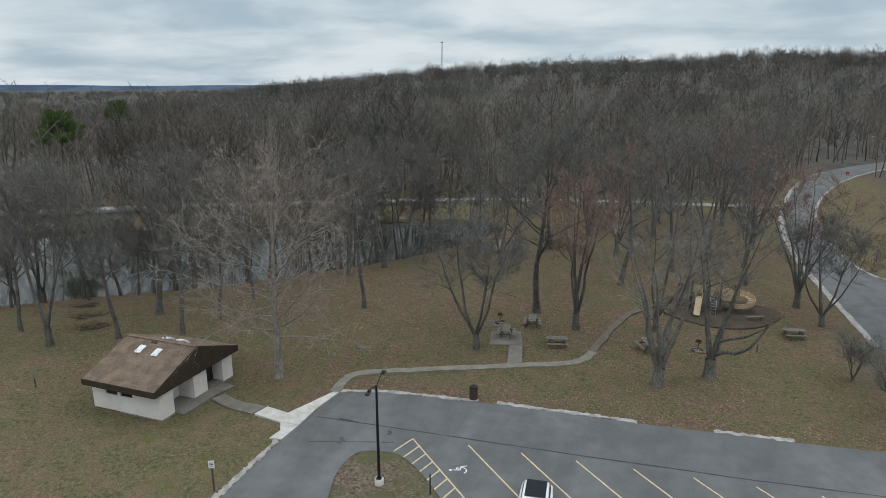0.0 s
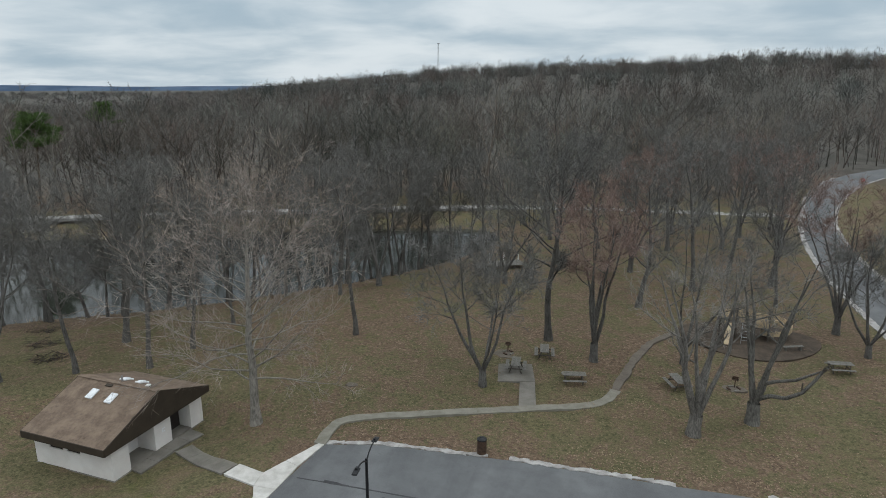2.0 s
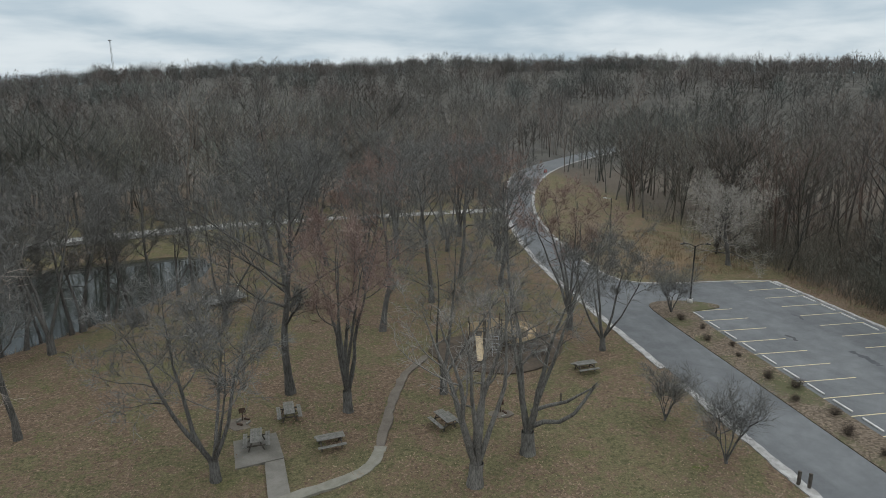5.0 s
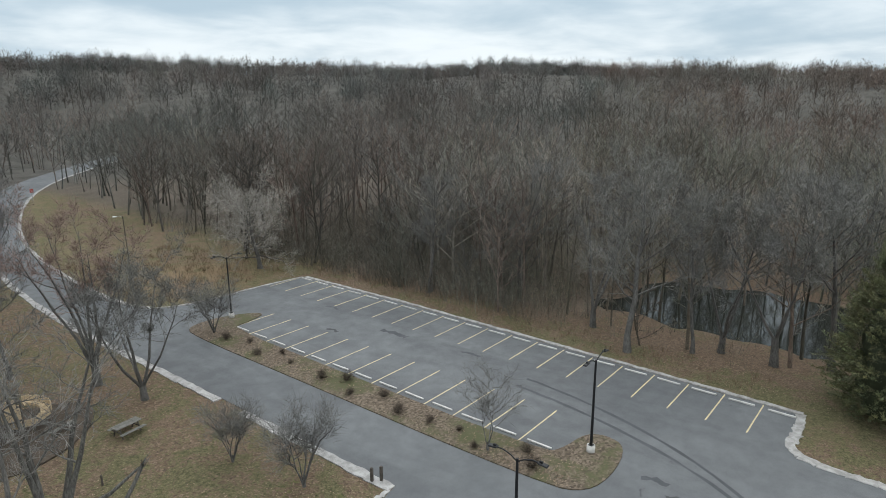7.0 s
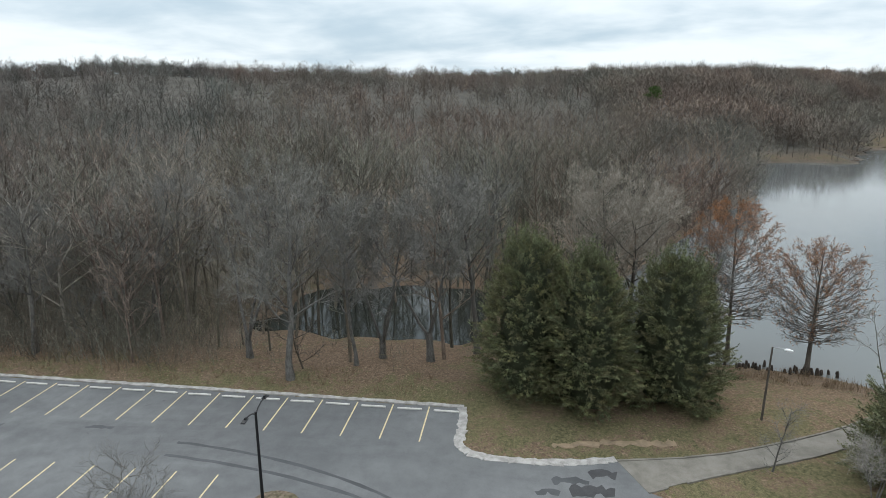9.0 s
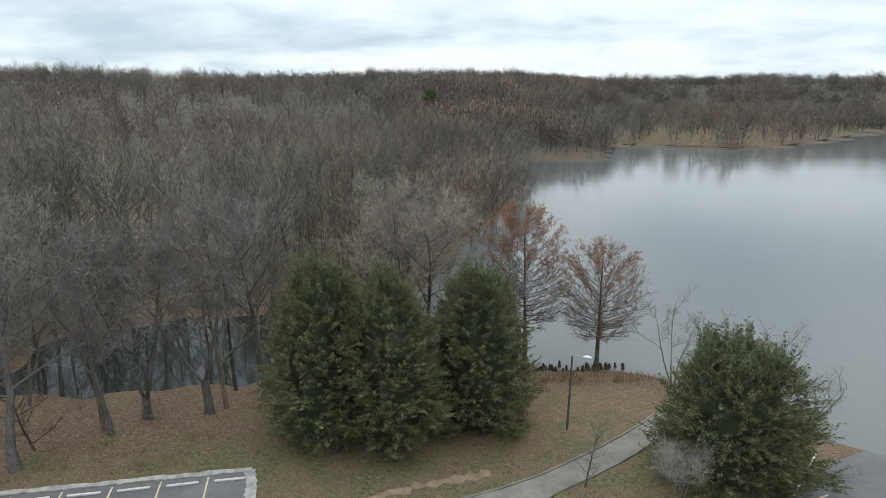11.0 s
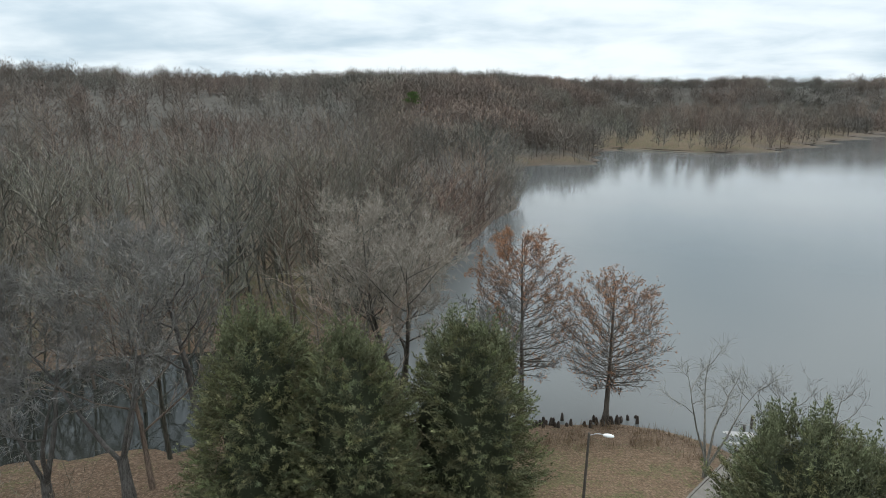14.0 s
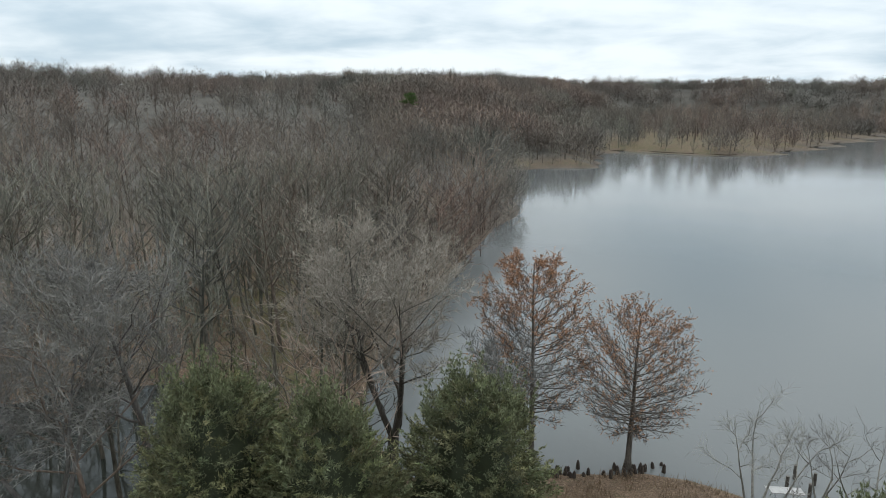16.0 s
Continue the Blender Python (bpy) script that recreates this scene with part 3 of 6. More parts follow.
def far_tree(seed, tall, wide, count, width, foot=0.25):
    """A distant bare tree: a bole, and a head of fine twigs that fan out of it."""
    rng = np.random.default_rng(seed)
    g = Growth()
    g.limb(bend((0, 0, -0.5), (0, 0, 1), tall * 0.66, 2, 0.04, 0.1, rng), (0.22, 0.16, 0.08), 3)
    for i in range(4):
        a = 1.6 * i + rng.normal() * 0.4
        g.limb([(0, 0, tall * (foot + 0.05 * i)), (math.cos(a) * wide * 0.55, math.sin(a) * wide * 0.55, tall * 0.66)], (0.12, 0.06), 3)
    split = g.count
    root = np.array((0, 0, tall * foot * 0.9))
    way = rng.normal(size=(count, 3))
    way[:, 2] = np.abs(way[:, 2]) * 1.1 + 0.05
    way /= np.linalg.norm(way, axis=1)[:, None]
    far_out = np.array((wide, wide, tall * (1 - foot * 0.9))) * rng.uniform(0.45, 1.0, (count, 1)) ** 0.6
    tips = root + way * far_out
    lean = way * 0.9 + rng.normal(size=(count, 3)) * 0.45 + np.array((0, 0, 0.45))
    lean /= np.linalg.norm(lean, axis=1)[:, None]
    base = tips - lean * rng.uniform(0.8, 2.4, (count, 1))
    g.slivers(base, tips, width, rng, root)
    v, t = g.arrays()
    return v, t, (t[:, 0] >= split).astype(np.int32)


def brush(seed, tall, count):
    """A thicket of thin upright stems."""
    rng = np.random.default_rng(seed)
    g = Growth()
    bases, tips = [], []
    for _ in range(count):
        at = np.array((rng.normal() * 0.7, rng.normal() * 0.7, -0.1))
        end = at + unit(np.array((rng.normal() * 0.35, rng.normal() * 0.35, 1))) * tall * rng.uniform(0.5, 1.1)
        bases.append(at), tips.append(end)
        for _ in range(5):
            f = at + (end - at) * rng.uniform(0.3, 0.95)
            bases.append(f), tips.append(f + unit(rng.normal(size=3) + np.array((0, 0, 0.8))) * rng.uniform(0.3, 0.9))
    g.slivers(bases, tips, 0.035, rng)
    v, t = g.arrays()
    return v, t, np.ones(len(t), np.int32)


def scatter(rng, count, low, high, bearings):
    """Places over a ring sector round the park."""
    a = np.radians(rng.uniform(*bearings, count))
    r = np.sqrt(rng.uniform(low * low, high * high, count))
    return r * np.sin(a), 30 + r * np.cos(a)


LAWN = [(-75, 20), (-62, 57), (-30, 84), (-20, 112), (-10, 122), (26, 127), (34, 155), (52, 185), (60, 170), (50, 140), (49, 112), (47, 95), (49.5, 80), (49.5, 45), (52, 33), (60, 24), (61, -10), (40, -60), (-80, -60)]


def wooded(x, y, rng):
    """Where the woods stand."""
    clear = np.minimum(np.minimum(inside(x, y, LAWN), inside(x, y, PAVED) - 3.5), np.minimum(inside(x, y, LAKE) - 0.5, inside(x, y, POND) - 2))
    clear = np.minimum(clear, inside(x, y, ribbon(DAM_ROAD, 6.0)))
    clear = np.minimum(clear, np.where((x < 72) & (y < 24), inside(x, y, LAKE) - 5.0, 1.0))
    pool = inside(x, y, SWAMP_POND)
    clear = np.where((pool < 0) & (rng.random(len(x)) < 0.5), -1, clear)
    verge = (x < 67) & (y > 23) & (y < 54)
    clear = np.where(verge & (pool > 0) & (rng.random(len(x)) < 0.62), -1, clear)
    spit = (x > 235) & (x < 265) & (inside(x, y, LAKE) < 12)
    return (clear > 0) & ~(spit & (rng.random(len(x)) < 0.6))


TONES = [(1.0, 1.0, 1.0), (1.18, 1.11, 1.03), (1.26, 1.06, 1.0), (0.66, 0.68, 0.68), (1.18, 1.18, 1.18), (0.82, 0.77, 0.72), (1.5, 1.47, 1.42), (0.72, 0.74, 0.70), (0.95, 1.0, 0.92), (0.6, 0.58, 0.56)]


def place_tint(x, y):
    """Groves of one kind grow together: paler and redder ones. Tint also goes by place: darker north-east, warmer
    south-east.
    """
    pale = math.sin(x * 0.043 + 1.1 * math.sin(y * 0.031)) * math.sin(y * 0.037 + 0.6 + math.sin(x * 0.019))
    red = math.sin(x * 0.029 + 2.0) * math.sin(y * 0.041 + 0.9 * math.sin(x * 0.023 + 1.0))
    # the dimmer look of the north-east woods is put into the tint
    north_east = min(1.0, max(0.0, (x + y - 95) / 35)) * min(1.0, max(0.0, (y - 42) / 25)) * (x > 40) * (math.hypot(x, y - 30) < 260)
    return np.array((1 + 0.20 * pale + 0.10 * red, 1 + 0.20 * pale - 0.01 * red, 1 + 0.20 * pale - 0.02 * red)) * (1 - 0.13 * north_east) * (np.array((1.17, 1.08, 1.02)) if x > 45 and x > 2.2 * (y - 30) else 1.0)


def build_woods(name, label, kinds, x, y, seed, fat=(0.8, 1.2), stand=(1.0, 1.0, 1.0), mixed=1.0, sink=0.0):
    """Joins many plain trees into one mesh."""
    rng = np.random.default_rng(seed)
    z = terrain(x, y) - sink
    verts, tris, slots, tint, count = [], [], [], [], 0
    for px, py, pz in zip(x, y, z):
        v, t, s = kinds[rng.integers(len(kinds))]
        a, k, up = rng.uniform(0, 6.3), rng.uniform(*fat), rng.uniform(0.84, 1.12)
        c, d = math.cos(a) * k, math.sin(a) * k
        w = np.stack([px + v[:, 0] * c - v[:, 1] * d, py + v[:, 0] * d + v[:, 1] * c, pz + v[:, 2] * up], 1)
        tone = (1 + mixed * (np.array(TONES[rng.integers(len(TONES))]) - 1)) * np.array(stand) * rng.uniform(0.85, 1.15) * place_tint(px, py)
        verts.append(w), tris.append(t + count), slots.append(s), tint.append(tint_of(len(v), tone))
        count += len(v)
    mesh = fast_mesh(name, np.concatenate(verts), np.concatenate(tris), np.concatenate(slots), np.concatenate(tint))
    mesh.materials.append(BARK), mesh.materials.append(TWIG)
    tagged(new(name, mesh), label, "woods", kind="stuff")


def plant_woods():
    rng = np.random.default_rng(77)
    near = [wood_tree(s, t, 11, 5, 7, 6, 0.058, r, f, 0.9) for s, t, r, f in ((1, 15, 0.27, 0.34), (2, 16, 0.25, 0.40), (3, 13, 0.29, 0.30), (4, 17, 0.27, 0.40), (5, 10.5, 0.25, 0.28), (6, 15.5, 0.31, 0.36), (7, 17.5, 0.26, 0.44), (8, 8, 0.24, 0.14), (18, 7, 0.26, 0.12), (19, 9.5, 0.24, 0.18), (9, 16.5, 0.33, 0.33), (10, 14, 0.22, 0.42))]
    mid = [wood_tree(s, t, 8, 4, 6, 4, 0.078, r, 0.34, 1.1) for s, t, r in ((11, 14, 0.34), (12, 15.5, 0.30), (13, 13, 0.36), (14, 16, 0.31), (15, 14.5, 0.34), (16, 15, 0.27), (17, 12, 0.38))]
    far = [far_tree(s, t, w, 160, 0.20) for s, t, w in ((21, 14, 4.6), (22, 15.5, 4.2), (23, 13, 5.2), (24, 14.5, 4.8), (25, 12, 4.4), (26, 16, 5.0))]
    ridge = [far_tree(s, t, w, 135, 0.27) for s, t, w in ((27, 13, 4.8), (28, 14.5, 4.6), (29, 12, 5.2), (30, 15.5, 4.4))]
    # stand tints drop from ring to ring: the look of distance put into colour
    x, y = scatter(rng, 1800, 44, 135, (-66, 146))
    keep = wooded(x, y, rng)
    build_woods("woodland", "dense bare winter woodland behind the car park", near, x[keep], y[keep], 5, (0.85, 1.2), (1.05, 1.03, 0.99))
    x, y = scatter(rng, 1650, 130, 290, (-58, 143))
    keep = wooded(x, y, rng)
    build_woods("woodland", "bare winter woods rising over the hillside", mid, x[keep], y[keep], 6, (0.9, 1.3), (0.93, 0.91, 0.89), 0.7)
    x, y = scatter(rng, 2200, 280, 530, (-54, 141))
    keep = wooded(x, y, rng)
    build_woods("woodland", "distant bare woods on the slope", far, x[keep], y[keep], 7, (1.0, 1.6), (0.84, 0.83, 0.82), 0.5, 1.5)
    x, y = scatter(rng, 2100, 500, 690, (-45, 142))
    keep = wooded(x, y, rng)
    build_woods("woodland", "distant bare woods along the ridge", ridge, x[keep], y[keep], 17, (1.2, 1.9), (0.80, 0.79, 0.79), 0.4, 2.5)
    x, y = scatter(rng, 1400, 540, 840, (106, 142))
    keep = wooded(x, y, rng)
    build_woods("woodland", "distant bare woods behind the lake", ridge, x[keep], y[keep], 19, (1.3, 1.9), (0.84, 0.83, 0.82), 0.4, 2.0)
    verge = finer(ROAD_WEST[6:] + ROAD_EAST[::-1][:6], 2.2)
    x, y = np.array([p[0] for p in verge]), np.array([p[1] for p in verge])
    x, y = x + rng.normal(size=len(x)) * 11, y + rng.normal(size=len(x)) * 11
    keep = wooded(x, y, rng)
    build_woods("woodland", "bare trees close along the bend of the drive", mid, x[keep], y[keep], 20, (0.8, 1.1))
    x, y = scatter(rng, 450, 650, 2300, (-60, -36))
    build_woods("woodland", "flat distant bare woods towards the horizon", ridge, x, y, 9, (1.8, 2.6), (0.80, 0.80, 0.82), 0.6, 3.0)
    # a tall belt behind the far bank of the pond
    belt = [p for p in finer(DAM_ROAD, 2.4) if p[0] < 16]
    x, y = np.array([p[0] for p in belt]), np.array([p[1] for p in belt])
    step = rng.uniform(8, 22, len(x))
    x, y = x - step * 0.45 + rng.normal(size=len(x)), y + step * 0.9
    keep = wooded(x, y, rng)
    high_trees = [wood_tree(s, t, 10, 4, 6, 4, 0.075, 0.26, 0.30, 1.1) for s, t in ((61, 21), (62, 23), (63, 19))]
    build_woods("woodland", "tall bare trees behind the far bank of the pond", high_trees, x[keep], y[keep], 21, (0.9, 1.2), (0.95, 0.94, 0.92))
    # low-branched trees and thicket down to the lake's edge
    shore = [p for p in finer(LAKE, 1.1) if p[0] > 63 and p[1] > -260]
    x, y = np.array([p[0] for p in shore]), np.array([p[1] for p in shore])
    x, y = x + rng.normal(size=len(x)) * 3.0, y + rng.normal(size=len(x)) * 3.0
    wet = inside(x, y, LAKE)
    keep = (wet > np.where((x > 90) & (x < 150), -2.5, -0.5)) & (rng.random(len(x)) < np.where(x < 76, 0.12, np.where(x < 95, 0.75, np.where(x > 238, 0.35, 0.9)))) & ~((x < 72) & (y < 9))
    low = [wood_tree(s, t, 11, 5, 5, 4, 0.07, 0.34, 0.12, 1.0) for s, t in ((41, 9), (42, 12), (43, 7))]
    build_woods("woodland", "low bare trees and thicket along the lake shore", low, x[keep], y[keep], 10)
    # the meadow on the far shore: single trees with clear boles, a closed wood behind
    x, y = rng.uniform(235, 640, 3400), rng.uniform(-520, -10, 3400)
    open_land = inside(x, y, MEADOW)
    keep = wooded(x, y, rng) & (inside(x, y, LAKE) < 230) & ((open_land > 0) | (rng.random(len(x)) < 0.24))
    lone = keep & (open_land < 6)
    keep &= (open_land >= 6) & (np.hypot(x, y - 30) < 620)
    build_woods("woodland", "dark bare woods on the far shore of the lake", ridge, x[keep], y[keep], 12, (1.1, 1.6), (0.88, 0.85, 0.82), 0.5)
    tall_boles = [far_tree(s, t, w, 190, 0.16, 0.40) for s, t, w in ((51, 18, 4.2), (52, 20, 4.8), (53, 17, 4.0))]
    build_woods("woodland", "bare trees standing apart on the far lake meadow", tall_boles, x[lone], y[lone], 13, (0.9, 1.2), (0.90, 0.86, 0.82), 0.5)
    x, y = scatter(rng, 3400, 48, 112, (-5, 112))
    keep = wooded(x, y, rng) & (inside(x, y, SWAMP_POND) > 0) & ~((x < 68) & (y > 22) & (y < 54) & (rng.random(len(x)) < 0.6))
    build_woods("undergrowth", "thin brown undergrowth at the wood's edge", [brush(s, h, 7) for s, h in ((31, 2.4), (32, 3.4), (33, 1.6))], x[keep], y[keep], 8, stand=(1.0, 1.0, 0.92))
    x, y = rng.uniform(49.5, 90, 2600), rng.uniform(50, 100, 2600)
    keep = wooded(x, y, rng) & (rng.random(len(x)) < np.interp(x, [50, 60, 90], [1.0, 0.6, 0.25]))
    build_woods("undergrowth", "tall thin grey thicket under the edge of the woods", [brush(s, h, 8) for s, h in ((34, 4.2), (35, 5.4), (36, 3.2))], x[keep], y[keep], 18, stand=(0.88, 0.89, 0.80))


plant_woods()

# ---- single trees of the park ----
FULL = dict(limbs=15, branches=9, shoots=6, twigs=5, fine=0.032)
BARE = dict(limbs=13, branches=6, shoots=4, twigs=3, fine=0.028)
FORMS = {
    "vase": tree_meshes(101, tall=14.5, stems=5, open_out=1.45, girth=0.27, spread=0.52, **{**FULL, "limbs": 26}),
    "tall": tree_meshes(102, tall=20.5, first=0.40, girth=0.29, spread=0.36, **FULL),
    "slim": tree_meshes(104, tall=17.5, first=0.36, girth=0.21, spread=0.30, **FULL),
    "broom": tree_meshes(103, tall=16.5, stems=6, open_out=0.62, girth=0.30, spread=0.40, twig_tint=(1.5, 1.10, 1.02), **FULL),
    "round": tree_meshes(105, tall=16.0, first=0.26, girth=0.29, spread=0.50, **FULL),
    "fork": tree_meshes(106, tall=17.0, stems=3, open_out=1.2, girth=0.27, spread=0.50, **FULL),
}
PALE = "large bare tree with pale grey drooping branches"


def plant_park():
    """The lawn's trees, each at its place."""
    spots = [("slim", -39.8, 46.9, 1.1), ("round", -46.2, 51.3, 1.1), ("slim", -45.0, 44.5, 1.0), ("fork", -50.2, 41.8, 1.05), ("slim", -39.1, 51.5, 0.9), ("slim", -56.3, 44.0, 1.0), ("slim", -39.2, 57.8, 0.9),
             ("slim", -26.5, 58.7, 1.12), ("vase", -12.6, 51.6, 1.0), ("broom", -4.6, 58.9, 1.0), ("round", -1.0, 74.3, 1.05), ("fork", 2.7, 60.5, 0.9), ("broom", 17.0, 71.8, 0.95),
             ("vase", 18.1, 66.4, 0.85), ("tall", 9.8, 90.9, 0.95), ("round", 13.9, 86.8, 1.0), ("fork", -16.2, 78.8, 0.95), ("tall", -11.1, 89.6, 1.0), ("fork", -30.6, 74.6, 1.1), ("slim", -33.5, 70.0, 1.0),
             ("slim", 53.4, 37.0, 0.9), ("fork", 54.0, 47.0, 1.0), ("tall", 57.2, 57.6, 0.9), ("slim", 51.5, 66.2, 0.9), ("fork", 57.0, 35.5, 1.0), ("tall", 60.5, 27.0, 1.0),
             ("tall", 3.0, 101.0, 1.0), ("round", -6.5, 99.0, 1.05), ("fork", 10.5, 104.0, 1.0), ("broom", 16.5, 98.0, 1.0), ("broom", -2.0, 88.0, 1.0), ("tall", 5.0, 82.0, 1.0), ("round", -14.0, 104.0, 1.05),
             ("broom", 4.0, 112.0, 1.0), ("broom", 14.0, 113.0, 1.05), ("fork", -8.0, 114.0, 1.0), ("slim", 18.0, 106.0, 1.0), ("slim", -22.0, 92.0, 1.0), ("tall", 19.5, 120.0, 1.0), ("round", 8.5, 120.0, 1.0), ("slim", 13.0, 78.5, 0.9)]
    for i, (form, x, y, size) in enumerate(spots):
        plant("tree", FORMS[form], x, y, i * 73 % 360, size)
    # along the pond's bank
    bank = random.Random(8)
    line = finer([(-75, 47.5), (-63, 56.5), (-49, 65), (-40, 74), (-32, 83.5), (-27, 93)], 1.75)
    for i, (x, y) in enumerate(line):
        x, y = x + bank.uniform(-0.5, 3.5), y - bank.uniform(-0.8, 3.0)
        plant("tree", FORMS[("slim", "slim", "fork", "tall", "slim", "round")[i % 6]], x, y, i * 51 % 360, bank.uniform(0.65, 1.05), "bare dark tree on the bank of the pond", group="bank trees")
    # own forms
    plant("tree", tree_meshes(147, tall=20.5, first=0.36, limbs=18, branches=10, shoots=6, twigs=5, girth=0.34, spread=0.50, fine=0.036, wood_tint=(0.8, 0.8, 0.8), twig_tint=(0.75, 0.76, 0.76)), -8.9, 62.5, 40, label="tall dark bare tree with a wide crown of crooked limbs")
    plant("tree", tree_meshes(131, tall=18.2, first=0.23, limbs=44, branches=9, shoots=5, twigs=3, girth=0.34, spread=0.58, droop=0.30, stout=0.30, fine=0.030, wood_tint=(1.85, 1.80, 1.72), twig_tint=(1.75, 1.54, 1.44)), -26.4, 41.6, 0, label=PALE)
    plant("tree", tree_meshes(133, tall=15.5, stems=6, open_out=0.55, girth=0.40, spread=0.42, ragged=0.4, wood_tint=(1.35, 1.33, 1.30), twig_tint=(1.5, 1.46, 1.42), **BARE), 2.6, 48.7, 200, label="bare tree with several heavy grey stems and snags")
    plant("tree", tree_meshes(148, tall=19.5, first=0.30, limbs=22, branches=10, shoots=6, twigs=5, girth=0.30, spread=0.44, fine=0.034, stout=0.40, twig_tint=(1.25, 1.25, 1.22)), 49.3, 41.4, 40, label="tall bare tree with a wide domed crown beside the bays")
    plant("tree", tree_meshes(149, tall=17.0, first=0.24, stems=3, open_out=1.5, fork=0.16, limbs=26, branches=10, shoots=6, twigs=5, girth=0.30, spread=0.50, fine=0.034, twig_tint=(1.2, 1.2, 1.17)), 56.9, 31.0, 80, label="bare tree with long reaching limbs beside the pool")
    plant("tree", broken_tree(), 6.65, 51.4, 0, label="bare tree with a long dead limb hanging low")
    plant("tree", tree_meshes(137, tall=11.5, first=0.20, limbs=26, branches=10, shoots=6, twigs=5, girth=0.32, spread=0.74, droop=0.40, stout=0.34, fine=0.035, twig_tint=(2.0, 1.92, 1.82)), 45.6, 90.2, 0, label="broad bare tree with a pale grey crown at the field")
    plant("tree", tree_meshes(139, tall=18.0, stems=5, fork=0.16, open_out=1.25, limbs=36, branches=10, shoots=6, twigs=5, fine=0.034, girth=0.36, spread=0.50, wood_tint=(0.62, 0.60, 0.56), twig_tint=(1.7, 1.58, 1.42)), 64.4, 13.1, 30, label="bare spreading tree on the lake shore")
    plant("tree", tree_meshes(140, tall=12.5, stems=3, girth=0.26, spread=0.45, **FULL), 60.0, 7.5, 80, label="bare forked tree on the lake shore")
    plant("tree", tree_meshes(141, tall=10.4, stems=4, limbs=12, branches=6, shoots=4, twigs=3, girth=0.15, spread=0.36, open_out=1.1, ragged=0.3, fine=0.018, wood_tint=(1.7, 1.7, 1.62), twig_tint=(1.5, 1.5, 1.45)), 50.2, -4.2, 0, label="slender bare tree with pale lichen-grey stems beside the lane")
    plant("tree", tree_meshes(142, tall=7.6, stems=3, limbs=8, branches=5, shoots=3, twigs=3, girth=0.16, spread=0.42, ragged=0.2, fine=0.018, wood_tint=(1.5, 1.5, 1.42)), 54.3, -12.4, 50, label="small bare tree beside the lake")
    plant("tree", tree_meshes(143, tall=9.2, stems=3, limbs=9, branches=5, shoots=3, twigs=3, girth=0.20, spread=0.5, open_out=1.7, ragged=0.25, fine=0.018, wood_tint=(1.4, 1.4, 1.34)), 52.0, -13.8, 110, label="small bare tree with spreading limbs beside the lake")
    plant("tree", tree_meshes(150, tall=6.6, stems=3, limbs=8, branches=5, shoots=3, twigs=3, girth=0.14, spread=0.5, open_out=1.7, fine=0.016, wood_tint=(1.4, 1.4, 1.34)), 47.6, -14.6, 20, label="low crooked bare tree over the water's edge")
    plant("tree", tree_meshes(144, tall=6.4, stems=3, limbs=12, branches=7, shoots=4, twigs=3, girth=0.085, spread=0.55, fine=0.016, wood_tint=(1.3, 1.3, 1.3)), 28.4, 41.9, 0, label="young bare tree in the planting strip")
    plant("tree", tree_meshes(145, tall=7.0, stems=1, first=0.15, limbs=16, branches=5, shoots=3, twigs=3, girth=0.07, spread=0.22, fine=0.012), 40.6, 7.2, 0, 0.9, label="thin young bare tree beside the lake lane")
    plant("tree", tree_meshes(146, tall=5.0, stems=3, limbs=9, branches=7, shoots=5, twigs=4, girth=0.10, spread=0.6, fine=0.016, twig_tint=(1.7, 1.65, 1.6)), 37.2, 3.0, 0, 1.0, label="low pale bare thicket tree under the cedar")


def broken_tree():
    """Three leaders, and one heavy dead limb that reaches out low with a torn end."""
    (wv, wt), (cv, ct) = grow_tree(135, tall=15.5, stems=4, open_out=0.62, girth=0.40, spread=0.44, ragged=0.4, **BARE)
    rng = np.random.default_rng(9)
    g = Growth()
    limb = [(0.1, 0, 1.9), (0.8, -0.55, 2.5), (1.6, -1.1, 2.7), (2.4, -1.5, 3.4), (2.9, -1.8, 4.4), (3.3, -2.1, 5.4)]
    g.limb(np.array(limb), (0.20, 0.17, 0.15, 0.13, 0.11, 0.10), 6)
    other = [(0.15, 0, 3.0), (1.0, -0.6, 3.6), (2.0, -1.2, 4.1), (3.2, -1.9, 5.2)]
    g.limb(np.array(other), (0.16, 0.13, 0.11, 0.06), 6)
    bases = [np.array(limb[-1]) + rng.normal(size=3) * 0.06 for _ in range(14)]
    g.slivers(bases, [b + np.array((0.25, -0.15, 0.35)) * rng.uniform(0.4, 1.3) + rng.normal(size=3) * 0.1 for b in bases], 0.06, rng)
    lv, lt = g.arrays()
    wv, wt = np.concatenate([wv, lv]), np.concatenate([wt, lt + len(wv)])
    return fast_mesh("trunk", wv, wt, tint=tint_of(len(wv), (1.15, 1.15, 1.12))), fast_mesh("crown", cv, ct, tint=tint_of(len(cv), (1, 1, 1)))


plant_park()

# shrubs
SHRUB = tree_meshes(151, tall=3.6, stems=6, limbs=10, branches=6, shoots=4, twigs=4, girth=0.07, spread=0.55, fine=0.013)
for x, y, size, label in ((17.3, 53.7, 1.2, "small bare many-stemmed shrub on the lawn"), (18.5, 48.2, 1.5, "bare many-stemmed shrub beside the drive"), (29.0, 74.4, 1.55, "bare crooked shrub in the planting strip")):
    plant("shrub", SHRUB, x, y, 50 * x, size, label, "shrub")
TUFT = tree_meshes(152, tall=0.75, stems=6, limbs=9, branches=4, shoots=3, twigs=3, girth=0.02, spread=0.6, fine=0.014, wood_tint=(0.6, 0.5, 0.45), twig_tint=(0.55, 0.45, 0.38))
